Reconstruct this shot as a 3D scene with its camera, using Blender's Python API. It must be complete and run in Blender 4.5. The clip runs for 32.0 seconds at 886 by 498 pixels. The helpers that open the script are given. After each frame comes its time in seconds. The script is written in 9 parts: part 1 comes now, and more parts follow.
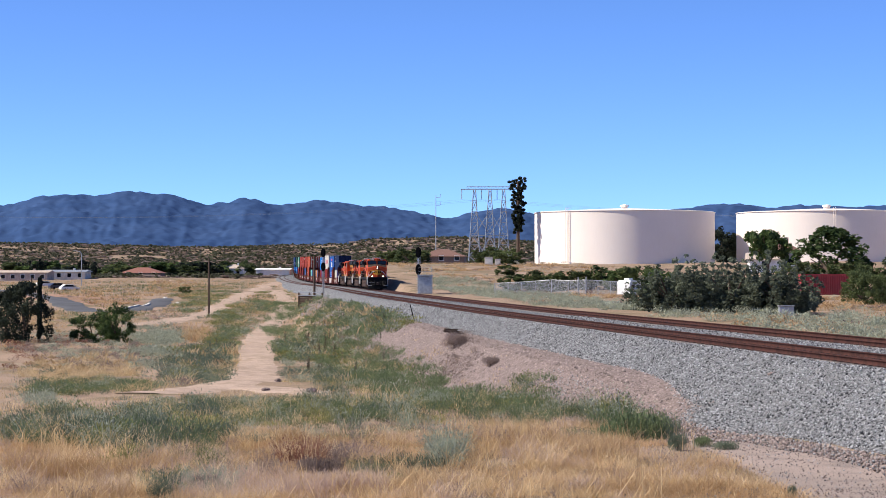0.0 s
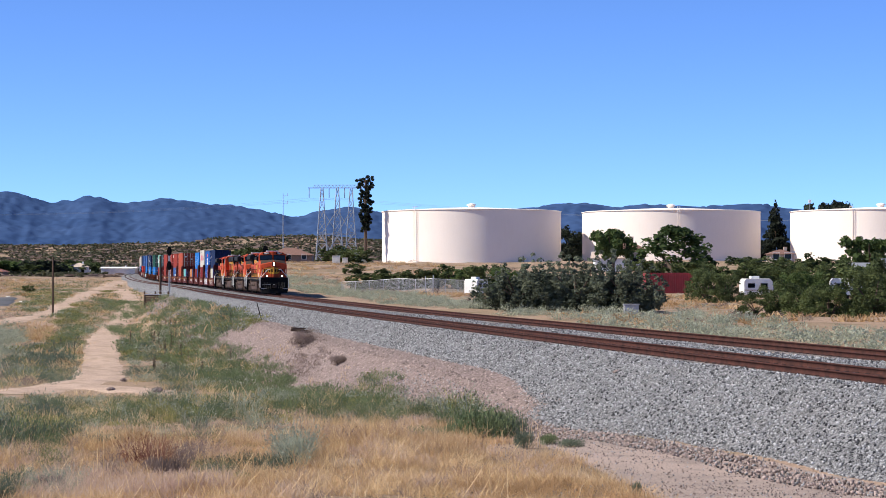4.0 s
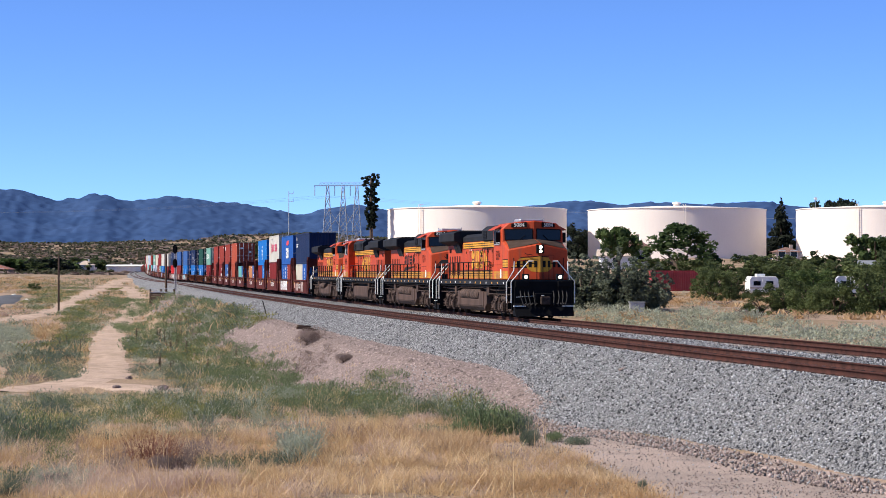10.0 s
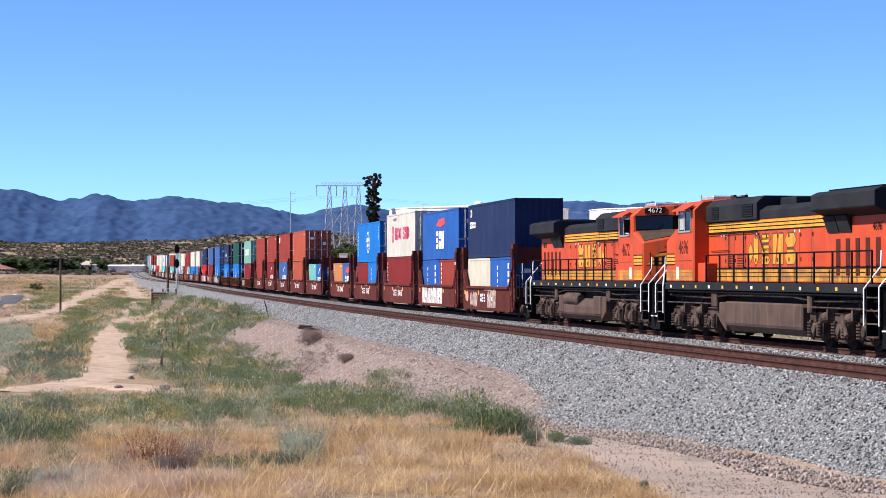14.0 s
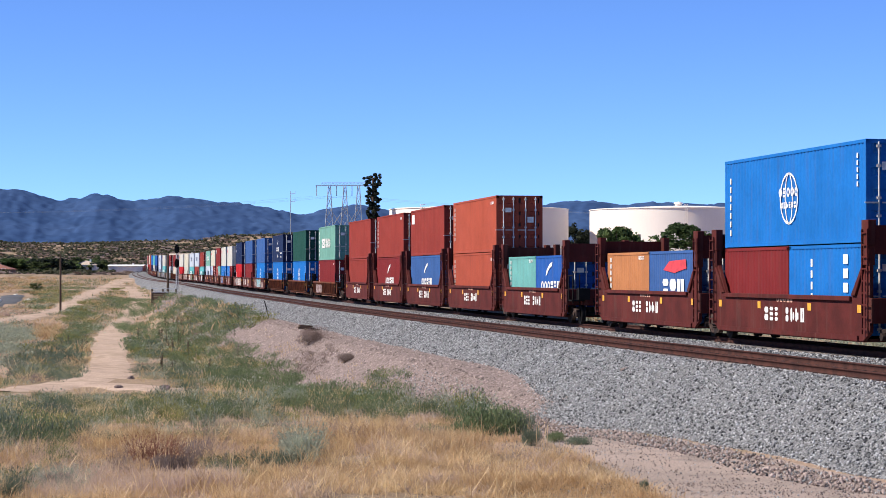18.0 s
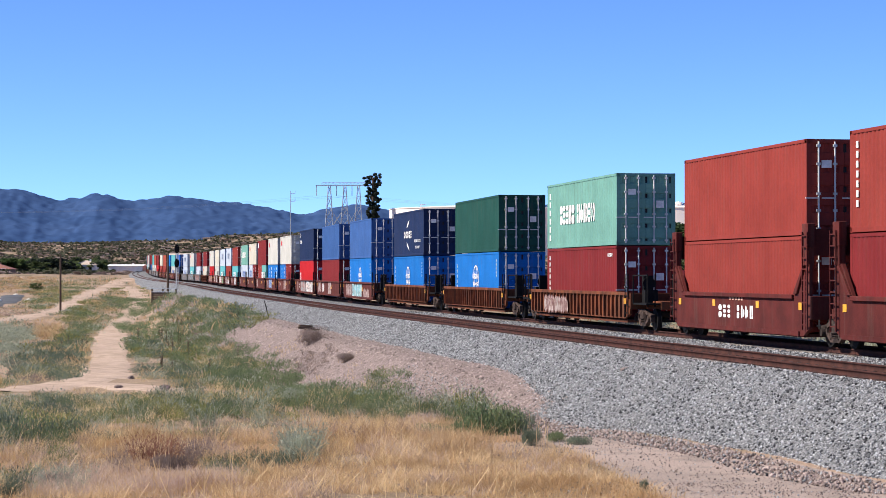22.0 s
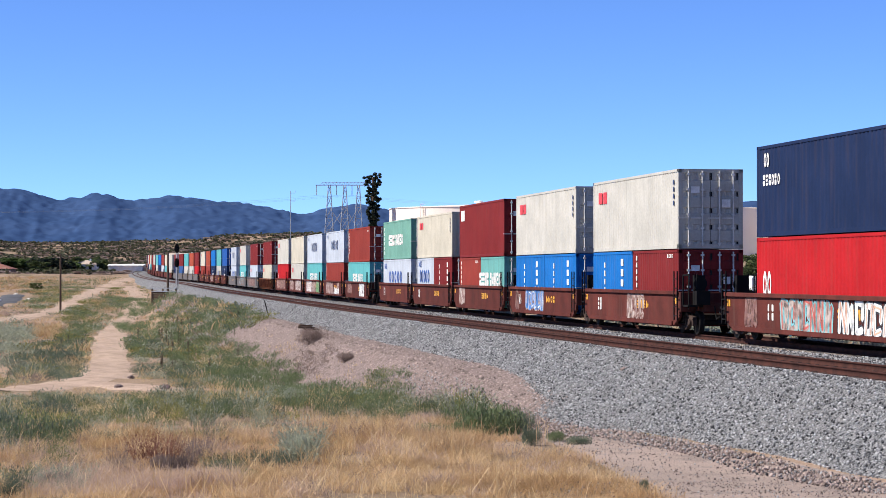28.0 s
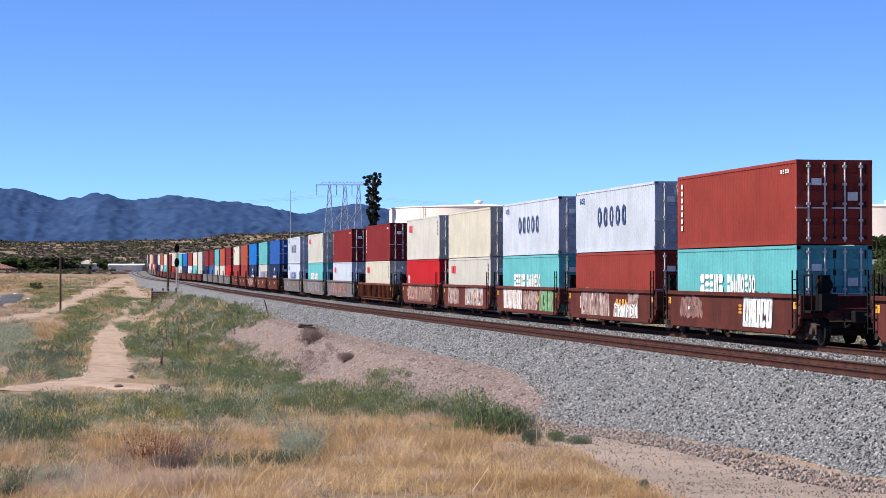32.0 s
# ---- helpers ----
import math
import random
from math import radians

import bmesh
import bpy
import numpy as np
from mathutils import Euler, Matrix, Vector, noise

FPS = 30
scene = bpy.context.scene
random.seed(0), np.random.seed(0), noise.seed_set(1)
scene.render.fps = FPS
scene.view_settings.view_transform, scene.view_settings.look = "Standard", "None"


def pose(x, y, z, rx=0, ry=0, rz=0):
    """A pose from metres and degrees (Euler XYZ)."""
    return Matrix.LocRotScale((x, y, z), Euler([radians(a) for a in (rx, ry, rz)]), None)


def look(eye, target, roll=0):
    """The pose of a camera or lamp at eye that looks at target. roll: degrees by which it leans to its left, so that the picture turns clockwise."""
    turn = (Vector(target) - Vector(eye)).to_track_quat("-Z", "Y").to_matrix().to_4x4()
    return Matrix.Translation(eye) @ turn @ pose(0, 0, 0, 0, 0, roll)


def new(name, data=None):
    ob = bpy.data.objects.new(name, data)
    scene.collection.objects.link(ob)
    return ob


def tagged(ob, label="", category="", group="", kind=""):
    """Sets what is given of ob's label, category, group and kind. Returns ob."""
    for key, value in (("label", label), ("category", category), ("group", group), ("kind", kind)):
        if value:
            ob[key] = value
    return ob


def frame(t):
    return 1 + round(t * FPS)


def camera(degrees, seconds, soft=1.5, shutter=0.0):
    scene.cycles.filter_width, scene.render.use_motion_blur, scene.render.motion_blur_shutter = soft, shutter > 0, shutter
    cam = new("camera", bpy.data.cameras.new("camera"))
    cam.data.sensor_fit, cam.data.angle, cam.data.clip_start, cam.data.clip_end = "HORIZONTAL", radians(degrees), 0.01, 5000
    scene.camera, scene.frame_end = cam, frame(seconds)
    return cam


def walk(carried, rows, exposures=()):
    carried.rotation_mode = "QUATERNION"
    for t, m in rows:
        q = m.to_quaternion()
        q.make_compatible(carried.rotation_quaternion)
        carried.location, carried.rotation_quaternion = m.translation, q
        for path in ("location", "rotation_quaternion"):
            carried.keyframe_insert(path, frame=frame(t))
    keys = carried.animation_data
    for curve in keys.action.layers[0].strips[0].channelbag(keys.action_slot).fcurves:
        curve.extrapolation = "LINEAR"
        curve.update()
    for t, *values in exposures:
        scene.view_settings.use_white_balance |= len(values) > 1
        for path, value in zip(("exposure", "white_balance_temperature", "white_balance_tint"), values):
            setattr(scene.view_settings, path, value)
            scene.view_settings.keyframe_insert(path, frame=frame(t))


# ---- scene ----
# The eye stands 2.15 m above the rail heads where the line passes nearest; it swings to the right, then rests.
EYE = (0.0, 0.0, 2.15)
cam = camera(23.97, 32.0, soft=0.85, shutter=0.0)
PAN = [(0.0, 3.984, 0.817), (0.5, 3.345, 0.817), (1.0, 2.587, 0.817), (1.5, 1.969, 0.817), (2.0, 1.496, 0.793), (2.5, 0.926, 0.793), (3.0, 0.261, 0.793), (3.5, -0.214, 0.793), (5.5, -0.119, 0.721), (6.0, -0.095, 0.721), (6.5, -0.048, 0.721), (7.0, -0.048, 0.721), (7.5, -0.048, 0.721), (8.0, -0.048, 0.721), (8.5, -0.048, 0.721), (10.0, -0.048, 0.721), (12.0, -0.025, 0.721), (13.0, -0.023, 0.721), (14.0, 0.0, 0.721)]
# the picture brightens a little while the dark locomotives pass
walk(cam, [(t, pose(*EYE, 90 + up, 0, left)) for t, left, up in PAN] + [(32.0, pose(*EYE, 90.698, 0, 0))], [(0.0, 0.55), (11.5, 0.56), (12.4, 0.64), (13.0, 0.68), (14.0, 0.80), (14.5, 0.80), (16.5, 0.58), (17.0, 0.56), (18.5, 0.58), (20.0, 0.68), (21.0, 0.70), (22.0, 0.69), (23.0, 0.68), (24.0, 0.65), (25.5, 0.60), (28.0, 0.57), (32.0, 0.56)])

# ---- sky and sun ----
SUN_AZ, SUN_EL = 80.5, 43.0     # degrees to the left of the way back to the eye; height
sun_from = Vector((-math.sin(radians(SUN_AZ)) * math.cos(radians(SUN_EL)), -math.cos(radians(SUN_AZ)) * math.cos(radians(SUN_EL)), math.sin(radians(SUN_EL))))
world = bpy.data.worlds.new("world")
scene.world = world
world.use_nodes = True
wn = world.node_tree.nodes
sky = wn.new("ShaderNodeTexSky")
sky.sky_type, sky.sun_disc = "NISHITA", False
sky.sun_elevation, sky.sun_rotation = radians(SUN_EL), math.atan2(sun_from.x, sun_from.y)
sky.air_density, sky.dust_density, sky.ozone_density, sky.altitude = 0.45, 0.12, 3.5, 1000
wn["Background"].inputs[1].default_value = 0.112
clear = wn.new("ShaderNodeMix")     # the deep blue of dry desert air
clear.data_type, clear.blend_type = "RGBA", "MULTIPLY"
clear.inputs[0].default_value, clear.inputs[7].default_value = 1.0, (0.765, 0.975, 1.31, 1)
world.node_tree.links.new(sky.outputs[0], clear.inputs[6])
world.node_tree.links.new(clear.outputs[2], wn["Background"].inputs[0])
sun = new("sun", bpy.data.lights.new("sun", "SUN"))
sun.data.energy, sun.data.angle, sun.data.color = 5.0, radians(0.53), (1.0, 0.93, 0.83)
sun.matrix_world = look(sun_from * 100, (0, 0, 0))


# ---- materials ----
def mat(name, rgb, rough=0.7, metal=0.0, rgb2=None, scale=4.0, fine=40.0, bump=0.15, spec=0.4, emit=0.0, rand=0.0, dirt=None, dirt_amount=0.35):
    """A painted, earthen or metal surface: two colours mixed by coarse noise, fine grain, relief, optional streaked dirt, and a shift of value from object to object."""
    m = bpy.data.materials.new(name)
    m.use_nodes = True
    nt, n = m.node_tree, m.node_tree.nodes
    b = n["Principled BSDF"]
    b.inputs["Roughness"].default_value, b.inputs["Metallic"].default_value = rough, metal
    b.inputs["Specular IOR Level"].default_value = spec
    tc = n.new("ShaderNodeTexCoord")
    big, small = n.new("ShaderNodeTexNoise"), n.new("ShaderNodeTexNoise")
    big.inputs["Scale"].default_value, small.inputs["Scale"].default_value = scale, fine
    big.inputs["Detail"].default_value, small.inputs["Detail"].default_value = 5, 3
    for t in (big, small):
        nt.links.new(tc.outputs["Object"], t.inputs["Vector"])
    mix = n.new("ShaderNodeMix")
    mix.data_type = "RGBA"
    c2 = rgb2 or tuple(c * 0.75 for c in rgb)
    mix.inputs[6].default_value, mix.inputs[7].default_value = (*rgb, 1), (*c2, 1)
    ramp = n.new("ShaderNodeMapRange")
    ramp.inputs[1].default_value, ramp.inputs[2].default_value = 0.38, 0.64
    nt.links.new(big.outputs[0], ramp.inputs[0])
    nt.links.new(ramp.outputs[0], mix.inputs[0])
    out = mix.outputs[2]
    if dirt:
        st = n.new("ShaderNodeTexNoise")
        mp = n.new("ShaderNodeMapping")
        mp.inputs["Scale"].default_value = (3.0, 3.0, 0.25)
        st.inputs["Scale"].default_value, st.inputs["Detail"].default_value = 1.6, 6
        r2 = n.new("ShaderNodeMapRange")
        r2.inputs[1].default_value, r2.inputs[2].default_value, r2.inputs[4].default_value = 0.52, 0.72, dirt_amount
        d = n.new("ShaderNodeMix")
        d.data_type = "RGBA"
        d.inputs[7].default_value = (*dirt, 1)
        nt.links.new(tc.outputs["Object"], mp.inputs[0])
        nt.links.new(mp.outputs[0], st.inputs["Vector"])
        nt.links.new(st.outputs[0], r2.inputs[0])
        nt.links.new(r2.outputs[0], d.inputs[0])
        nt.links.new(out, d.inputs[6])
        out = d.outputs[2]
    hsv = n.new("ShaderNodeHueSaturation")
    val = n.new("ShaderNodeMapRange")
    val.inputs[3].default_value, val.inputs[4].default_value = 0.82, 1.18
    nt.links.new(small.outputs[0], val.inputs[0])
    v = val.outputs[0]
    if rand:
        oi = n.new("ShaderNodeObjectInfo")
        rr = n.new("ShaderNodeMapRange")
        rr.inputs[3].default_value, rr.inputs[4].default_value = 1 - rand, 1 + rand
        nt.links.new(oi.outputs["Random"], rr.inputs[0])
        mu = n.new("ShaderNodeMath")
        mu.operation = "MULTIPLY"
        nt.links.new(v, mu.inputs[0])
        nt.links.new(rr.outputs[0], mu.inputs[1])
        v = mu.outputs[0]
    nt.links.new(v, hsv.inputs["Value"])
    nt.links.new(out, hsv.inputs["Color"])
    nt.links.new(hsv.outputs[0], b.inputs["Base Color"])
    if bump:
        bp = n.new("ShaderNodeBump")
        bp.inputs["Strength"].default_value, bp.inputs["Distance"].default_value = bump, 0.03
        nt.links.new(small.outputs[0], bp.inputs["Height"])
        nt.links.new(bp.outputs[0], b.inputs["Normal"])
    if emit:
        b.inputs["Emission Color"].default_value, b.inputs["Emission Strength"].default_value = (*rgb, 1), emit
    return m


def leafy(name, rgb, rgb2, rand=0.2, scale=1.5, thin=0.4, single=0.55, patchy=1.0):
    """Foliage or grass: two colours over the crown, each leaf or blade a little different; thin: how much light passes through it."""
    m = bpy.data.materials.new(name)
    m.use_nodes = True
    nt, n = m.node_tree, m.node_tree.nodes
    b = n["Principled BSDF"]
    b.inputs["Roughness"].default_value, b.inputs["Specular IOR Level"].default_value = 0.75, 0.2
    geo, tc, no = n.new("ShaderNodeNewGeometry"), n.new("ShaderNodeTexCoord"), n.new("ShaderNodeTexNoise")
    no.inputs["Scale"].default_value = scale
    add = n.new("ShaderNodeMath")
    add.operation = "MULTIPLY_ADD"
    add.inputs[1].default_value, add.inputs[2].default_value = single, -single / 2
    sm = n.new("ShaderNodeMath")
    sm.operation, sm.use_clamp = "ADD", True
    mix = n.new("ShaderNodeMix")
    mix.data_type = "RGBA"
    mix.inputs[6].default_value, mix.inputs[7].default_value = (*rgb, 1), (*rgb2, 1)
    mr = n.new("ShaderNodeMapRange")
    mr.inputs[1].default_value, mr.inputs[2].default_value = 0.35, 0.65
    mr.inputs[3].default_value, mr.inputs[4].default_value = 0.5 - patchy / 2, 0.5 + patchy / 2
    nt.links.new(tc.outputs["Object"], no.inputs["Vector"])
    nt.links.new(no.outputs[0], mr.inputs[0])
    nt.links.new(geo.outputs["Random Per Island"], add.inputs[0])
    nt.links.new(add.outputs[0], sm.inputs[0])
    nt.links.new(mr.outputs[0], sm.inputs[1])
    nt.links.new(sm.outputs[0], mix.inputs[0])
    oi, rr, hsv = n.new("ShaderNodeObjectInfo"), n.new("ShaderNodeMapRange"), n.new("ShaderNodeHueSaturation")
    rr.inputs[3].default_value, rr.inputs[4].default_value = 1 - rand, 1 + rand
    nt.links.new(oi.outputs["Random"], rr.inputs[0])
    nt.links.new(rr.outputs[0], hsv.inputs["Value"])
    nt.links.new(mix.outputs[2], hsv.inputs["Color"])
    nt.links.new(hsv.outputs[0], b.inputs["Base Color"])
    if thin:
        tr, mx = n.new("ShaderNodeBsdfTranslucent"), n.new("ShaderNodeMixShader")
        mx.inputs[0].default_value = thin
        nt.links.new(hsv.outputs[0], tr.inputs[0])
        nt.links.new(b.outputs[0], mx.inputs[1]), nt.links.new(tr.outputs[0], mx.inputs[2])
        nt.links.new(mx.outputs[0], n["Material Output"].inputs[0])
    return m


def ground_mat(name, cols, s1, s2, bump, dist=0.05, fine=14.0, speck=None):
    """Earth: three colours laid in patches of two sizes, with gritty relief."""
    m = bpy.data.materials.new(name)
    m.use_nodes = True
    nt, n = m.node_tree, m.node_tree.nodes
    b = n["Principled BSDF"]
    b.inputs["Roughness"].default_value, b.inputs["Specular IOR Level"].default_value = 0.95, 0.1
    tc = n.new("ShaderNodeTexCoord")
    a, c, g = (n.new("ShaderNodeTexNoise") for _ in range(3))
    for t, s in ((a, s1), (c, s2), (g, fine)):
        t.inputs["Scale"].default_value, t.inputs["Detail"].default_value = s, 6
        nt.links.new(tc.outputs["Object"], t.inputs["Vector"])
    m1, m2 = n.new("ShaderNodeMix"), n.new("ShaderNodeMix")
    m1.data_type = m2.data_type = "RGBA"
    r1, r2 = n.new("ShaderNodeMapRange"), n.new("ShaderNodeMapRange")
    r1.inputs[1].default_value, r1.inputs[2].default_value = 0.42, 0.58
    r2.inputs[1].default_value, r2.inputs[2].default_value = 0.5, 0.62
    m1.inputs[6].default_value, m1.inputs[7].default_value, m2.inputs[7].default_value = (*cols[0], 1), (*cols[1], 1), (*cols[2], 1)
    nt.links.new(a.outputs[0], r1.inputs[0]), nt.links.new(r1.outputs[0], m1.inputs[0])
    nt.links.new(c.outputs[0], r2.inputs[0]), nt.links.new(r2.outputs[0], m2.inputs[0])
    nt.links.new(m1.outputs[2], m2.inputs[6])
    hsv, vr = n.new("ShaderNodeHueSaturation"), n.new("ShaderNodeMapRange")
    vr.inputs[1].default_value, vr.inputs[2].default_value, vr.inputs[3].default_value, vr.inputs[4].default_value = 0.3, 0.7, 0.7, 1.3
    nt.links.new(g.outputs[0], vr.inputs[0]), nt.links.new(vr.outputs[0], hsv.inputs["Value"])
    nt.links.new(m2.outputs[2], hsv.inputs["Color"]), nt.links.new(hsv.outputs[0], b.inputs["Base Color"])
    bp = n.new("ShaderNodeBump")
    bp.inputs["Strength"].default_value, bp.inputs["Distance"].default_value = bump, dist
    nt.links.new(g.outputs[0], bp.inputs["Height"]), nt.links.new(bp.outputs[0], b.inputs["Normal"])
    return m


def gravel_mat(name, light, dark, tint, scale):
    """Crushed stone: cells of their own value, with dark gaps and relief."""
    m = bpy.data.materials.new(name)
    m.use_nodes = True
    nt, n = m.node_tree, m.node_tree.nodes
    b = n["Principled BSDF"]
    b.inputs["Roughness"].default_value, b.inputs["Specular IOR Level"].default_value = 0.9, 0.2
    tc, vo, no = n.new("ShaderNodeTexCoord"), n.new("ShaderNodeTexVoronoi"), n.new("ShaderNodeTexNoise")
    vo.inputs["Scale"].default_value, no.inputs["Scale"].default_value, no.inputs["Detail"].default_value = scale, 0.35, 5
    nt.links.new(tc.outputs["Object"], vo.inputs["Vector"]), nt.links.new(tc.outputs["Object"], no.inputs["Vector"])
    sep = n.new("ShaderNodeSeparateColor")
    nt.links.new(vo.outputs["Color"], sep.inputs[0])
    m1, m2 = n.new("ShaderNodeMix"), n.new("ShaderNodeMix")
    m1.data_type = m2.data_type = "RGBA"
    m1.inputs[6].default_value, m1.inputs[7].default_value, m2.inputs[7].default_value = (*dark, 1), (*light, 1), (*tint, 1)
    nt.links.new(sep.outputs[0], m1.inputs[0])
    r = n.new("ShaderNodeMapRange")
    r.inputs[1].default_value, r.inputs[2].default_value, r.inputs[4].default_value = 0.45, 0.7, 0.25
    nt.links.new(no.outputs[0], r.inputs[0]), nt.links.new(r.outputs[0], m2.inputs[0])
    nt.links.new(m1.outputs[2], m2.inputs[6]), nt.links.new(m2.outputs[2], b.inputs["Base Color"])
    bp = n.new("ShaderNodeBump")
    bp.invert = True
    bp.inputs["Strength"].default_value, bp.inputs["Distance"].default_value = 0.9, 0.05
    nt.links.new(vo.outputs["Distance"], bp.inputs["Height"]), nt.links.new(bp.outputs[0], b.inputs["Normal"])
    return m


GROUND = ground_mat("dry_earth", ((0.312, 0.222, 0.16), (0.265, 0.191, 0.129), (0.195, 0.148, 0.0936)), 0.05, 0.23, 0.5)
ROADDIRT = ground_mat("packed_dirt", ((0.432, 0.322, 0.248), (0.386, 0.285, 0.221), (0.331, 0.248, 0.184)), 0.25, 0.9, 0.4)
CUTDIRT = ground_mat("reddish_earth", ((0.34, 0.215, 0.15), (0.29, 0.18, 0.125), (0.24, 0.155, 0.11)), 0.08, 0.4, 0.5)
PAD = ground_mat("gritty_sand", ((0.335, 0.262, 0.222), (0.290, 0.230, 0.196), (0.255, 0.205, 0.176)), 0.3, 1.1, 0.25, fine=30)
PINK = gravel_mat("pink_gravel", (0.289, 0.221, 0.2), (0.111, 0.0833, 0.0748), (0.187, 0.145, 0.123), 14)
BALLAST = gravel_mat("grey_ballast", (0.29, 0.29, 0.292), (0.045, 0.046, 0.050), (0.194, 0.185, 0.176), 22)
ASPHALT = mat("asphalt", (0.09, 0.09, 0.095), 0.9, scale=0.4, fine=30)
RAIL = mat("rusty_rail", (0.066, 0.027, 0.021), 0.9, spec=0.1, rgb2=(0.036, 0.017, 0.014), scale=3, fine=60, bump=0.2)
TIE = mat("concrete_tie", (0.36, 0.31, 0.27), 0.9, rgb2=(0.26, 0.21, 0.18), scale=6, fine=50, rand=0.15)
CLIP = mat("rusty_clip", (0.06, 0.033, 0.028), 0.8)
TANKPAINT = mat("cream_tank_paint", (0.85, 0.755, 0.665), 0.65, rgb2=(0.81, 0.715, 0.625), scale=0.12, fine=60, bump=0.02, dirt=(0.70, 0.58, 0.50), dirt_amount=0.15)
WOODPOLE = mat("weathered_pole", (0.10, 0.065, 0.045), 0.9, scale=2, fine=30, bump=0.4)
GALV = mat("galvanised_steel", (0.45, 0.46, 0.47), 0.5, 0.6, scale=3, fine=40, bump=0.05)
DARKSTEEL = mat("dark_steel", (0.012, 0.011, 0.011), 0.8, 0.0, spec=0.1, scale=3, fine=40)
BROWNEDGE = mat("brown_edging", (0.10, 0.03, 0.015), 0.6, bump=0)
RUBBER = mat("dusty_rubber_hose", (0.025, 0.022, 0.02), 0.8)
BLACK = mat("black_enamel", (0.005, 0.005, 0.006), 0.7, spec=0.10, scale=3, fine=40)
GRIME = mat("grimy_truck", (0.078, 0.052, 0.043), 0.9, spec=0.1, rgb2=(0.028, 0.021, 0.019), scale=3, fine=30, bump=0.4)
FUELT = mat("dusty_fuel_tank", (0.088, 0.056, 0.046), 0.85, spec=0.12, rgb2=(0.060, 0.040, 0.034), scale=1.2, fine=30, dirt=(0.13, 0.09, 0.072), dirt_amount=0.5)
ORANGE = mat("orange_paint", (0.485, 0.060, 0.0165), 0.55, spec=0.16, rgb2=(0.375, 0.049, 0.0165), scale=0.9, fine=14, bump=0.02, dirt=(0.184, 0.0644, 0.0368), dirt_amount=0.55)
YELLOW = mat("yellow_paint", (0.60, 0.29, 0.026), 0.55, spec=0.16, rgb2=(0.46, 0.215, 0.026), scale=1.2, fine=14, bump=0.02, dirt=(0.17, 0.09, 0.04), dirt_amount=0.6)
DUSTYELLOW = mat("dusty_yellow_paint", (0.50, 0.235, 0.032), 0.7, spec=0.1, rgb2=(0.27, 0.125, 0.045), scale=1.6, fine=14, bump=0.02, dirt=(0.15, 0.085, 0.05), dirt_amount=0.85)
HOODBLACK = mat("sooty_black", (0.011, 0.012, 0.014), 0.7, spec=0.14, rgb2=(0.019, 0.019, 0.021), scale=1, fine=20, bump=0.03)
GLASS = mat("dark_glass", (0.004, 0.006, 0.010), 0.10, spec=0.25, bump=0)
WHITE = mat("white_paint", (0.80, 0.79, 0.76), 0.5, rgb2=(0.72, 0.71, 0.68), scale=1, fine=20, bump=0.02)
TRUCKDUST = mat("pale_truck_dust", (0.105, 0.070, 0.058), 0.9, rgb2=(0.040, 0.029, 0.025), scale=3, fine=30, bump=0.4, spec=0.1)
# red-brown of seams and numbers; on louvres it paints the slots' shade
SEAM = mat("red_brown_shadow_paint", (0.075, 0.018, 0.012), 0.7, spec=0.1)
ANTIGLARE = mat("anti_glare_paint", (0.055, 0.038, 0.030), 0.9, spec=0.05, rgb2=(0.075, 0.05, 0.04), scale=2, fine=20)
# pale grey that stands in for bright reflection in a cab window
PANEREFLECT = mat("pale_pane_reflection", (0.42, 0.42, 0.41), 0.3, spec=0.4, bump=0)
LAMP = mat("lit_lamp", (1.0, 0.86, 0.62), 0.3, emit=5.0, bump=0)
REDLAMP = mat("lit_red_lamp", (1.0, 0.05, 0.02), 0.3, emit=6.0, bump=0)
BARK = mat("bark", (0.10, 0.07, 0.05), 0.95, scale=3, fine=30, bump=0.6)
JUNIPER = leafy("juniper_leaves", (0.045, 0.062, 0.024), (0.13, 0.16, 0.06))
GREYJUN = leafy("grey_green_leaves", (0.066, 0.080, 0.056), (0.20, 0.225, 0.155))
PINE = leafy("dark_needles", (0.016, 0.022, 0.016), (0.035, 0.045, 0.028))
GREENTREE = leafy("green_leaves", (0.045, 0.075, 0.025), (0.12, 0.17, 0.055))
SHRUBG = leafy("shrub_leaves", (0.098, 0.132, 0.064), (0.200, 0.245, 0.122))
SHRUBD = leafy("deep_shrub_leaves", (0.085, 0.112, 0.078), (0.185, 0.215, 0.150))
SAGE = leafy("sage_leaves", (0.27, 0.30, 0.22), (0.43, 0.45, 0.34))
BRUSH = leafy("dry_brush", (0.17, 0.125, 0.11), (0.31, 0.24, 0.205))
REDBRUSH = leafy("red_dry_brush", (0.17, 0.075, 0.055), (0.30, 0.15, 0.10))
STRAW = leafy("dry_straw", (0.4, 0.246, 0.121), (0.577, 0.409, 0.233), scale=0.5)
SHRUBY = leafy("yellow_shrub_leaves", (0.17, 0.175, 0.06), (0.34, 0.33, 0.12))
PALEGOLD = leafy("pale_gold_grass", (0.478, 0.331, 0.166), (0.681, 0.524, 0.322), scale=0.5)
STALK = leafy("dead_stalk", (0.10, 0.085, 0.06), (0.18, 0.155, 0.11))
HILLSCRUB = leafy("hill_scrub", (0.05, 0.055, 0.035), (0.11, 0.11, 0.065))
PALESTRAW = leafy("pale_straw", (0.405, 0.285, 0.23), (0.552, 0.423, 0.331), scale=0.5)
STONE = leafy("ballast_stone", (0.035, 0.036, 0.040), (0.43, 0.43, 0.435), scale=0.8, thin=0, single=1.15, patchy=0.2)
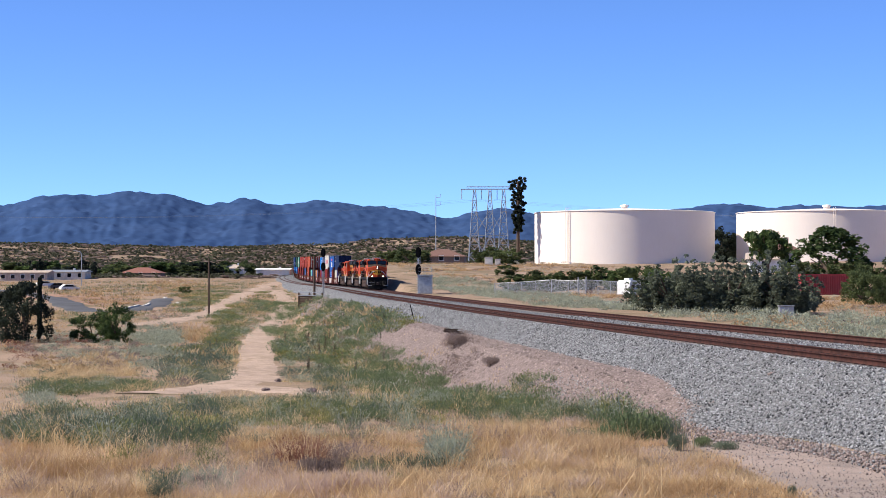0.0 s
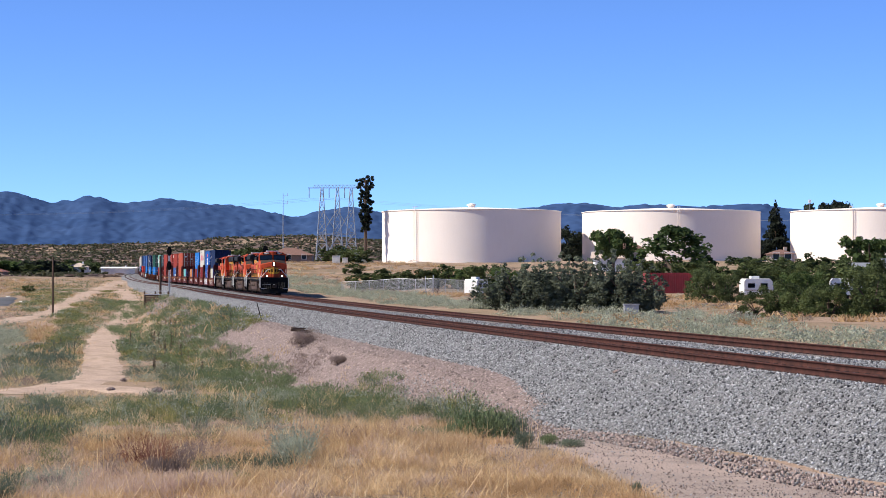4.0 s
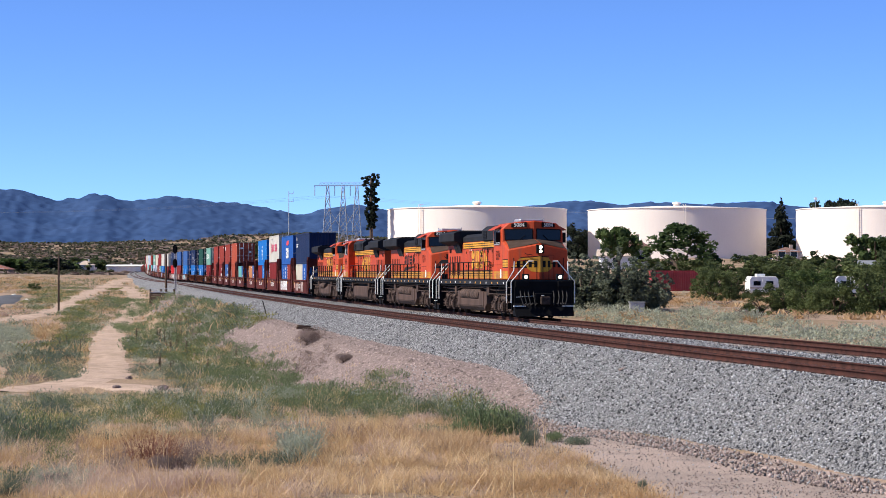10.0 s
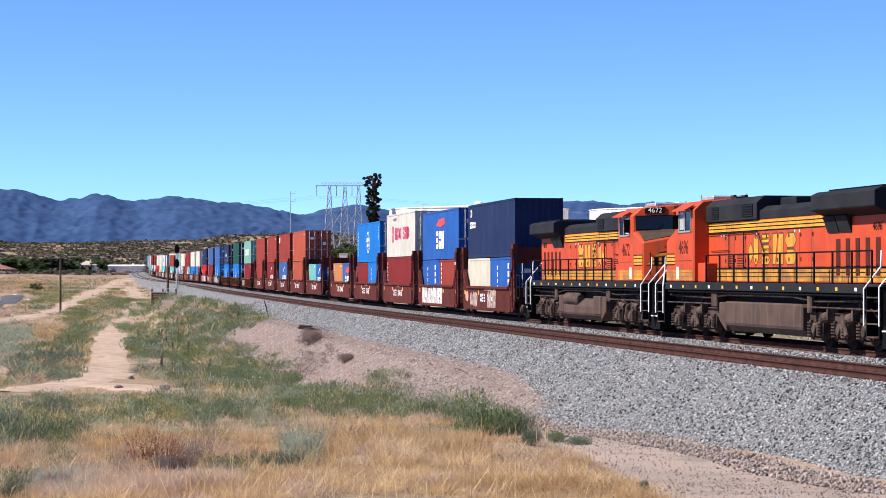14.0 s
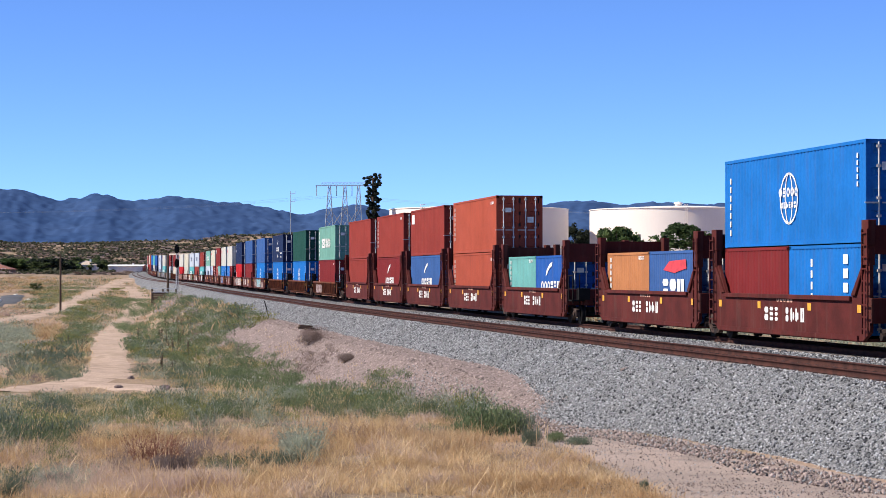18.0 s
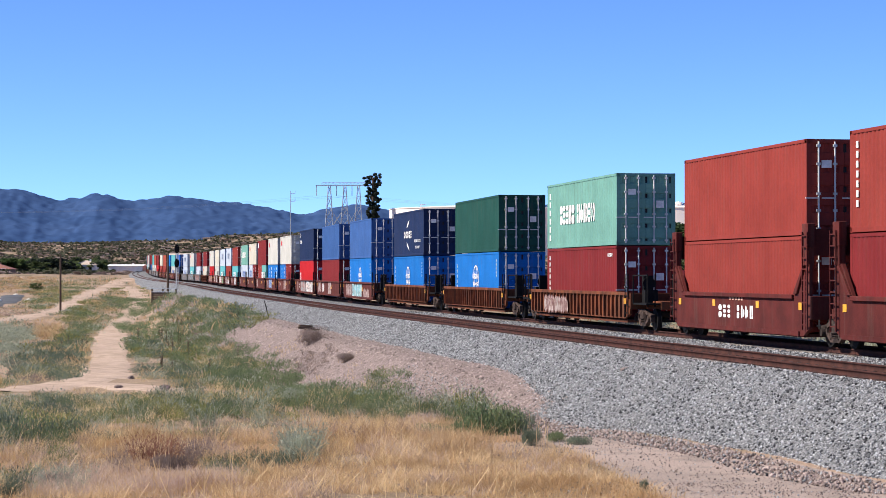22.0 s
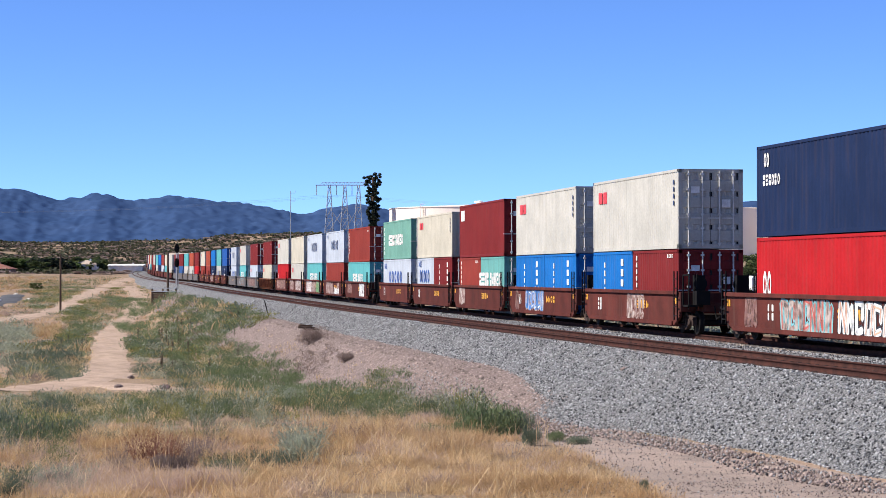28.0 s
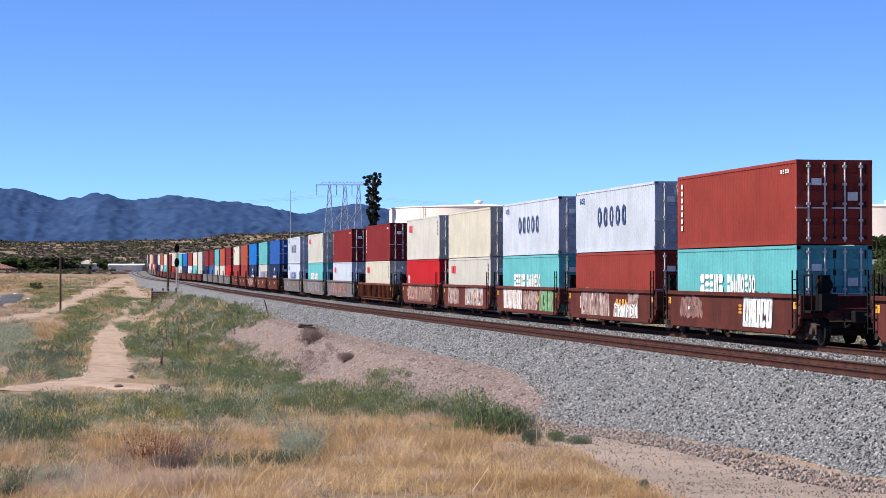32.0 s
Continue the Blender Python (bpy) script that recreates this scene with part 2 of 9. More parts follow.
PINKSTONE = leafy("pink_stone", (0.104, 0.08, 0.0713), (0.365, 0.287, 0.257), scale=1.0, thin=0, single=1.0, patchy=0.3)
ROOFTILE = mat("brown_roof", (0.20, 0.11, 0.085), 0.9, scale=3, fine=15, bump=0.5)
REDROOF = mat("red_tile_roof", (0.27, 0.115, 0.085), 0.9, scale=3, fine=15, bump=0.5)
DARKWALL = mat("brown_stucco", (0.24, 0.18, 0.145), 0.9, scale=1, fine=20)
STUCCO = mat("tan_stucco", (0.52, 0.42, 0.34), 0.9, scale=1, fine=20)
CREAMWALL = mat("cream_wall", (0.70, 0.66, 0.58), 0.9, scale=1, fine=20)
# the blue of distant haze is put into the woods' base colour
MOUNT = mat("wooded_mountain_haze_blue", (0.044, 0.080, 0.172), 0.95, rgb2=(0.034, 0.066, 0.150), scale=0.006, fine=0.045, bump=0, spec=0.0)


# ---- mesh helpers ----
class Geo:
    """Gathers corners and faces for one mesh."""

    def __init__(self):
        self.v, self.f = [], []

    def add(self, verts, faces):
        k = len(self.v)
        self.v += [tuple(p) for p in verts]
        self.f += [tuple(i + k for i in face) for face in faces]
        return self

    def box(self, x0, x1, y0, y1, z0, z1):
        p = [(x, y, z) for z in (z0, z1) for x, y in ((x0, y0), (x1, y0), (x1, y1), (x0, y1))]
        return self.add(p, [(3, 2, 1, 0), (4, 5, 6, 7), (0, 1, 5, 4), (1, 2, 6, 5), (2, 3, 7, 6), (3, 0, 4, 7)])

    def prism(self, poly, axis, a, b):
        """A polygon drawn in the other two axes (in x, y, z order), pulled along axis from a to b."""
        n = len(poly)
        put = {"x": lambda p, c: (c, p[0], p[1]), "y": lambda p, c: (p[0], c, p[1]), "z": lambda p, c: (p[0], p[1], c)}[axis]
        v = [put(p, a) for p in poly] + [put(p, b) for p in poly]
        return self.add(v, [tuple(range(n))[::-1], tuple(range(n, 2 * n))] + [(i, (i + 1) % n, n + (i + 1) % n, n + i) for i in range(n)])

    def tube(self, p, q, r, n=8, r2=None):
        p, q = Vector(p), Vector(q)
        w = (q - p).normalized()
        s = w.orthogonal().normalized()
        t = w.cross(s)
        r2 = r if r2 is None else r2
        v = []
        for c, rad in ((p, r), (q, r2)):
            v += [c + rad * (math.cos(a) * s + math.sin(a) * t) for a in (2 * math.pi * i / n for i in range(n))]
        return self.add(v, [tuple(range(n))[::-1], tuple(range(n, 2 * n))] + [(i, (i + 1) % n, n + (i + 1) % n, n + i) for i in range(n)])

    def pipe(self, pts, r, n=6):
        for p, q in zip(pts, pts[1:]):
            self.tube(p, q, r, n)
        return self

    def lathe(self, prof, n, cx=0.0, cy=0.0):
        """A ring profile of (radius, z) turned about the upright axis."""
        v = [(cx + r * math.cos(2 * math.pi * i / n), cy + r * math.sin(2 * math.pi * i / n), z) for r, z in prof for i in range(n)]
        f = [(k * n + i, k * n + (i + 1) % n, (k + 1) * n + (i + 1) % n, (k + 1) * n + i) for k in range(len(prof) - 1) for i in range(n)]
        return self.add(v, f)

    def mesh(self, name, bevel=0.0, smooth=False):
        me = bpy.data.meshes.new(name)
        me.from_pydata(self.v, [], self.f)
        bm = bmesh.new()
        bm.from_mesh(me)
        bmesh.ops.recalc_face_normals(bm, faces=bm.faces) if len(bm.faces) < 20000 else None
        if bevel:
            bmesh.ops.bevel(bm, geom=list(bm.edges), offset=bevel, segments=1, affect="EDGES", clamp_overlap=True)
        bm.to_mesh(me)
        bm.free()
        if smooth:
            me.polygons.foreach_set("use_smooth", [True] * len(me.polygons))
        return me


def part(name, geo, material, parent=None, label="", bevel=0.0, smooth=False):
    """One mesh object, under a thing or under a part, or a thing itself."""
    me = geo.mesh(name, bevel, smooth) if isinstance(geo, Geo) else geo
    if material and not me.materials:
        me.materials.append(material)
    ob = new(name, me)
    ob.parent = parent
    return tagged(ob, label)


def thing(name, label, category, group="", kind=""):
    return tagged(new(name), label, category, group, kind)


def fast_mesh(name, verts, faces, material, smooth=False):
    """A large joined mesh from arrays: faces all of one size."""
    verts, faces = np.asarray(verts, np.float32), np.asarray(faces, np.int32)
    me = bpy.data.meshes.new(name)
    me.vertices.add(len(verts))
    me.vertices.foreach_set("co", verts.ravel())
    k = faces.shape[1]
    me.loops.add(faces.size)
    me.loops.foreach_set("vertex_index", faces.ravel())
    me.polygons.add(len(faces))
    me.polygons.foreach_set("loop_start", np.arange(0, faces.size, k, dtype=np.int32))
    me.update(calc_edges=True)
    if smooth:
        me.polygons.foreach_set("use_smooth", np.ones(len(faces), bool))
    me.materials.append(material)
    return me


rng = np.random.default_rng(7)

# ---- the line of the railway: u runs back along it, away from the eye ----
KU = (-160, -60, -40, 60, 140, 240, 380, 460, 560, 800, 1700)
KV = (0.3, 1.2, 1.44, 0.086, 0.063, 0.094, -0.42, 0.30, 0.26, 0.14, 0.22)
ZU = (-600, -60, 100, 250, 430, 520, 600, 800, 1700)
ZV = (0.0, 0.0, 0.05, 0.38, 1.0, 1.75, 2.5, 3.9, 5.0)
GU = np.arange(-620.0, 1760.0, 1.0)
_k = np.interp(GU, KU, np.array(KV) * 1e-3) * (GU > -250)
GT = np.concatenate([[0], np.cumsum((_k[1:] + _k[:-1]) / 2)])
_i0 = int(np.argmin(abs(GU)))
GT += -0.2069 - GT[_i0]
_m = (GT[1:] + GT[:-1]) / 2
GX, GY = np.concatenate([[0], np.cumsum(np.sin(_m))]), np.concatenate([[0], np.cumsum(np.cos(_m))])
GX += 16.61 - GX[_i0]
GY += 40.0 - GY[_i0]
GZ = np.convolve(np.pad(np.interp(GU, ZU, ZV), 20, "edge"), np.ones(41) / 41, "valid")


def on_line(u, lat=0.0, h=0.0):
    """The place at u, lat metres to the far side of the train's track, h above the rail heads."""
    t = np.interp(u, GU, GT)
    return np.interp(u, GU, GX) + lat * np.cos(t), np.interp(u, GU, GY) - lat * np.sin(t), np.interp(u, GU, GZ) + h


def line_pose(u, half=5.0):
    """A vehicle's pose: x along its travel, y to the far side, z up, its wheels half metres before and behind u."""
    a, b = Vector(on_line(u - half)), Vector(on_line(u + half))
    fwd = (a - b).normalized()
    left = Vector((0, 0, 1)).cross(fwd).normalized()
    up = fwd.cross(left)
    c = (a + b) / 2
    return Matrix(((fwd.x, left.x, up.x, c.x), (fwd.y, left.y, up.y, c.y), (fwd.z, left.z, up.z, c.z), (0, 0, 0, 1)))


def lateral(x, y):
    """u and lat of points in plan, by the nearest place of the line."""
    x, y = np.atleast_1d(np.asarray(x, float)), np.atleast_1d(np.asarray(y, float))
    su = GU[::2]
    sx, sy, st = GX[::2], GY[::2], GT[::2]
    us, ls = np.empty(len(x)), np.empty(len(x))
    for i in range(0, len(x), 4000):
        j = slice(i, i + 4000)
        k = np.argmin((x[j, None] - sx) ** 2 + (y[j, None] - sy) ** 2, axis=1)
        dx, dy = x[j] - sx[k], y[j] - sy[k]
        us[j] = su[k] + dx * np.sin(st[k]) + dy * np.cos(st[k])
        ls[j] = dx * np.cos(st[k]) - dy * np.sin(st[k])
    return us, ls


# ---- the lie of the land ----
def value_noise(x, y, cell, seed):
    """Smooth random heights from -1 to 1 over a square lattice."""
    x, y = np.asarray(x, float) / cell, np.asarray(y, float) / cell
    ix, iy = np.floor(x).astype(np.int64), np.floor(y).astype(np.int64)
    fx, fy = x - ix, y - iy
    fx, fy = fx * fx * (3 - 2 * fx), fy * fy * (3 - 2 * fy)

    def h(a, b):
        n = (a * 374761393 + b * 668265263 + seed * 974634) & 0x7FFFFFFF
        n = ((n ^ (n >> 13)) * 1274126177) & 0x7FFFFFFF
        return ((n ^ (n >> 16)) & 0xFFFF) / 32767.5 - 1
    return (h(ix, iy) * (1 - fx) + h(ix + 1, iy) * fx) * (1 - fy) + (h(ix, iy + 1) * (1 - fx) + h(ix + 1, iy + 1) * fx) * fy


LY = (-4000, -30, 0, 10, 20, 30, 45, 60, 80, 100, 150, 250, 320, 400, 520, 620, 900, 1500, 2500, 5000)
LZ = (0.5, 0.5, 0.5, 0.2, -0.6, -1.25, -1.7, -2.0, -2.7, -3.4, -4.2, -4.0, -3.0, -1.6, 0.3, 1.8, 3.2, 6.0, 8.0, 8.0)
RY = (-4000, 0, 100, 160, 220, 280, 340, 400, 425, 520, 700, 1500, 5000)
RZ = (-0.6, -0.6, -0.6, -0.35, -0.2, 0.2, 1.8, 4.6, 5.2, 5.5, 7.5, 10.0, 8.0)
TOPLEFT, TOPRIGHT, BED = -6.6, 2.6, -0.36


def land(x, y):
    """The height of the ground, without the ballast."""
    x, y = np.atleast_1d(np.asarray(x, float)), np.atleast_1d(np.asarray(y, float))
    u, lat = lateral(x, y)
    r = np.hypot(x, y)
    left, right = np.interp(y, LY, LZ), np.interp(y, RY, RZ)
    side = np.clip((lat + 6) / 8, 0, 1)
    nat = left * (1 - side) + right * side
    rough = value_noise(x, y, 9, 1) * 0.16 + value_noise(x, y, 2.3, 2) * 0.05
    nat = nat + rough * np.clip(r / 30, 0.3, 2.0) + value_noise(x, y, 60, 3) * 0.5 * np.clip((r - 150) / 200, 0, 1)
    ang = np.degrees(np.arctan2(x, y))
    foot = np.clip((r - 900) / 700, 0, 1) * np.clip((2400 - r) / 700, 0, 1)
    ridge = 21 + 5 * value_noise(x, y, 260, 5) + 3 * value_noise(x, y, 90, 6)
    nat = nat + foot * foot * (3 - 2 * foot) * ridge * np.clip((9 - ang) / 12, 0.15, 1)
    rz = np.interp(u, GU, GZ) + BED
    out = np.maximum(TOPLEFT - lat, lat - TOPRIGHT)
    slope = np.clip(out, 0, None) / 1.8
    bench = np.where(out < 1.3, slope, np.where(out < 2.7, 0.72 + (out - 1.3) * 0.10, 0.86 + (out - 2.7) / 1.6)) - 0.12 * value_noise(x, y, 2.6, 8) * np.clip((out - 1.3) / 2, 0, 1.6)
    has = np.clip((u - 20) / 16, 0, 1) * np.clip((330 - u) / 60, 0, 1) * (lat < 0)
    emb = rz - slope * (1 - has) - np.minimum(bench, slope + 0.02) * has
    k = 0.25
    top = np.maximum(nat, emb)
    blend = np.clip(1 - abs(nat - emb) / k, 0, 1)
    res = top + blend * blend * k * 0.25
    return np.where(out < 0, rz - 0.02, np.where(r < 1200, res, nat))


def land1(x, y):
    return float(land([x], [y])[0])


def sheet():
    a = np.radians(np.concatenate([np.arange(-180, -22, 6.0), np.arange(-22, -17, 1.0), np.arange(-17, 13.01, 0.16), np.arange(14, 22, 1.0), np.arange(22, 180, 6.0)]))
    r = [0.6]
    while r[-1] < 4950:
        q = r[-1]
        r.append(q + (0.8 if q < 20 else 0.42 if q < 70 else 0.42 + (q - 70) * 0.011 if q < 400 else 0.018 * q))
    r = np.array(r)
    A, Rr = np.meshgrid(a, r)
    X, Y = (Rr * np.sin(A)).ravel(), (Rr * np.cos(A)).ravel()
    Z = land(X, Y)
    n, m = len(a), len(r)
    i = np.arange(m - 1)[:, None] * n + np.arange(n)[None, :]
    j = np.arange(m - 1)[:, None] * n + (np.arange(n)[None, :] + 1) % n
    F = np.stack([i, j, j + n, i + n], -1).reshape(-1, 4)
    V = np.stack([X, Y, Z], 1)
    V = np.vstack([V, [[0, 0, 0.5]]])
    me = fast_mesh("ground", V, F, GROUND, True)
    return tagged(new("ground", me), "dry sandy desert ground with worn tan earth", "ground", kind="structure")


sheet()


def ribbon(name, pts, widths, material, label, lift=0.05, step=1.0):
    """A worn way laid on the ground along a bent line, with frayed edges."""
    p = np.array(pts, float)
    d = np.concatenate([[0], np.cumsum(np.hypot(*np.diff(p, axis=0).T))])
    s = np.arange(0, d[-1], step)
    sm = max(3, int(len(s) * 0.08) | 1)
    x, y, w = np.interp(s, d, p[:, 0]), np.interp(s, d, p[:, 1]), np.interp(s, d, widths)
    pad = lambda q: np.convolve(np.pad(q, sm // 2, "edge"), np.ones(sm) / sm, "valid")
    x, y = pad(x), pad(y)
    tx, ty = np.gradient(x), np.gradient(y)
    q = np.hypot(tx, ty)
    nx, ny = ty / q, -tx / q
    cols = 9
    e = np.linspace(-0.5, 0.5, cols)
    fray = value_noise(s, s * 0, 1.7, 11) * 0.10 + value_noise(s, s * 0 + 9, 6, 12) * 0.14
    X = x[:, None] + nx[:, None] * w[:, None] * (e[None, :] * (1 + fray[:, None]))
    Y = y[:, None] + ny[:, None] * w[:, None] * (e[None, :] * (1 + fray[:, None]))
    Z = land(X.ravel(), Y.ravel()) + np.tile(lift * (1 - np.abs(e * 2) ** 6 * 2.2), len(s))
    i = (np.arange(len(s) - 1)[:, None] * cols + np.arange(cols - 1)[None, :]).ravel()
    F = np.stack([i, i + 1, i + cols + 1, i + cols], 1)
    me = fast_mesh(name, np.stack([X.ravel(), Y.ravel(), Z], 1), F, material, True)
    return tagged(new(name, me), label, "road", kind="structure")


def at(px, d):
    """Plan place at d metres ahead on the bearing px (1000 is one metre aside in 3.694)."""
    return ((px - 784) / 3694 * d, d)


# dirt ways on the near side, and the paved street in the valley
MAINWAY = [at(-120, 92), at(0, 95), at(60, 97), at(130, 101), at(182, 107), at(188, 133), at(191, 153), at(194, 173), at(197, 202), at(203, 245), at(214, 268), at(236, 293), at(242, 310), at(243, 345), at(243, 400), at(225, 470)]
UPPERWAY = [at(-40, 262), at(60, 276), at(105, 306), at(140, 357), at(165, 416), at(190, 468), at(215, 505), at(235, 570)]
SPUR = [at(160, 104), at(250, 100), at(300, 98), at(325, 95)]
ribbon("dirt_road", MAINWAY, (3.4, 3.4, 3.4, 3.6, 4.4, 3.9, 3.5, 3.5, 3.7, 3.8, 3.6, 3.6, 3.7, 4.0, 5, 5), ROADDIRT, "pale sandy two-track dirt road")
ribbon("dirt_road", UPPERWAY, (6, 6, 5.5, 5, 5, 5, 6, 8), ROADDIRT, "pale graded dirt track climbing beside the line")
ribbon("dirt_road", SPUR, (3, 3.4, 3, 1.5), ROADDIRT, "short sandy spur of a dirt track")
STREET = [at(-420, 560), at(-300, 480), at(-215, 420), at(-163, 376), at(-148, 345), at(-118, 320), at(-80, 309), at(-40, 313), at(-8, 331), at(14, 356), at(30, 400)]
ribbon("road", STREET, (6, 6, 6, 6, 6, 5.5, 5.5, 5.5, 5.5, 5, 4), ASPHALT, "grey asphalt street bending through the valley", 0.16, 2.0)
ribbon("kerb", [at(-52, 325), at(-30, 330), at(-8, 344), at(0, 352)], (0.8, 0.8, 0.8, 0.8), CREAMWALL, "pale concrete kerb along the bend", 0.35, 1.0)
ribbon("dirt_cutting", [at(-190, 420), at(-130, 385), at(-80, 352), at(-40, 350)], (26, 22, 18, 10), CUTDIRT, "bare reddish earth above the street", 0.08, 2.0)
ribbon("sandy_pad", [on_line(u, l)[:2] for u, l in ((-60, -13), (-30, -12.6), (-10, -12.0), (5, -11.2), (14, -10.7), (19, -10.6))], (8, 7.6, 6.4, 4.6, 3.0, 1.2), PAD, "flat gritty sand pad beside the ballast", 0.04, 0.5)


# ---- ballast and track ----
def sweep(name, prof, u0, u1, step, material, label, kind="structure", rough=0.0, smooth=False, category="ballast"):
    """A cross-section of (lat, height) carried along the line."""
    us = np.arange(u0, u1, step)
    k = len(prof)
    V = []
    for lat, h in prof:
        x, y, z = on_line(us, lat, h)
        V.append(np.stack([x, y, z], 1))
    V = np.stack(V, 1).reshape(-1, 3)
    if rough:
        V[:, 2] += value_noise(V[:, 0], V[:, 1], 4.0, 22) * rough
    i = (np.arange(len(us) - 1)[:, None] * k + np.arange(k - 1)[None, :]).ravel()
    F = np.stack([i, i + 1, i + k + 1, i + k], 1)
    me = fast_mesh(name, V, F, material, smooth)
    return tagged(new(name, me), label, category, kind=kind)


NEAR, FAR = -5.0, 0.0     # centres of the two tracks
shoulder = [(NEAR - 1.55 - 0.33 * i, -0.17 - 0.183 * i) for i in range(14)][::-1]
top = [(NEAR - 1.0, -0.20), (NEAR, -0.22), (NEAR + 1.0, -0.21), (NEAR + 1.7, -0.17), (-2.5, -0.15), (-1.7, -0.17), (-1.0, -0.21), (0, -0.22), (1.0, -0.21), (1.7, -0.20), (2.5, -0.45), (3.4, -0.95), (4.6, -1.7)]
sweep("ballast_bed", shoulder + top, -300, 300, 0.8, BALLAST, "crushed grey stone ballast bed under the tracks", rough=0.04)
sweep("ballast_bed", [shoulder[5], shoulder[9]] + [shoulder[-1], top[4], top[-4], top[-2]], 299, 1100, 8, BALLAST, "crushed grey stone ballast bed further up the line", rough=0.02)
RAILPROF = [(-0.07, -0.172), (-0.07, -0.160), (-0.012, -0.142), (-0.009, -0.045), (-0.036, -0.036), (-0.036, -0.006), (-0.026, 0.0), (0.026, 0.0), (0.036, -0.006), (0.036, -0.036), (0.009, -0.045), (0.012, -0.142), (0.07, -0.160), (0.07, -0.172)]
tracks = []
for centre, name in ((FAR, "rusty steel running track carrying the train"), (NEAR, "rusty steel track on concrete ties, empty")):
    tr = thing("railway_track", name, "track", kind="structure")
    tracks.append(tr)
    for side in (-0.7535, 0.7535):
        r = sweep("rail", [(centre + side + a, b) for a, b in RAILPROF], -300, 320, 1.0, RAIL, "rust-brown steel rail with a worn head", "")
        for key in ("category", "kind"):
            if key in r:
                del r[key]
        r.parent = tr
        r = sweep("rail", [(centre + side + a, b) for a, b in (RAILPROF[0], RAILPROF[4], RAILPROF[6], RAILPROF[7], RAILPROF[9], RAILPROF[-1])], 319, 1100, 6.0, RAIL, "rust-brown steel rail", "")
        for key in ("category", "kind"):
            if key in r:
                del r[key]
        r.parent = tr


# ---- mountains ----
SKY_PX = (-1200, -700, -420, -260, -200, -150, -110, -50, -10, 40, 107, 180, 240, 290, 355, 400, 470, 540, 600, 640, 700, 780, 880, 960, 1040, 1090, 1160, 1250, 1340, 1420, 1568, 1900, 2600)
SKY_Y = (400, 350, 372, 362, 346, 342, 347, 335, 337, 346, 360, 348, 360, 354, 356, 364, 372, 382, 370, 366, 378, 384, 376, 366, 357, 364, 361, 366, 361, 371, 380, 370, 400)


def mountains():
    """Wooded spurs that run down from the crest, each with gullies of its own; small humps stand for the tree tops."""
    px = np.arange(-1300, 2700, 3.6)
    rs = np.linspace(2500, 4700, 84)
    hi = (486 - np.interp(px, SKY_PX, SKY_Y)) / 3694 * 4300
    hi = np.convolve(np.pad(hi, 3, "edge"), np.ones(7) / 7, "valid")
    P, R = np.meshgrid(px, rs)
    A = np.arctan((P - 784) / 3694)
    X, Y = R * np.sin(A), R * np.cos(A)
    f = np.clip((R - 2500) / 1800, 0, 1)
    back = np.clip((4700 - R) / 400, 0, 1)
    q = (R - 2500) * 0.05
    spur = 0.0
    for k, (cell, amp) in enumerate(((150, 0.50), (70, 0.34), (33, 0.20), (15, 0.11))):
        bend = 14 * value_noise(P * 0 + k * 50, q, 40, 90 + k)
        spur = spur + amp * (0.9 - 2.0 * abs(value_noise(P + bend + (0.7 - 0.5 * k) * q, q * 0.55, cell, 33 + k)))
    shape = f ** 1.2 * (0.62 + 0.38 * f) * (1 + (1 - f ** 3) * 0.11 * spur)
    wood = 2.4 * value_noise(X, Y, 21, 31) + 2.6 * value_noise(X, Y, 11, 32) + 2.2 * value_noise(X, Y, 60, 30)
    Z = 8 + hi[None, :] * np.clip(shape, 0, 1.0) * back + wood * np.clip(f * 3, 0, 1) * back
    n, m = len(px), len(rs)
    i = (np.arange(m - 1)[:, None] * n + np.arange(n - 1)[None, :]).ravel()
    # far range wears its haze as blue surface colour
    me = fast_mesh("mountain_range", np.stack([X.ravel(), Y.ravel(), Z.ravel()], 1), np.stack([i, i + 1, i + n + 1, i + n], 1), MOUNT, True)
    tagged(new("backdrop", me), "distant wooded mountain range under a clear sky, haze blue in its colour", "mountains", kind="structure")


mountains()


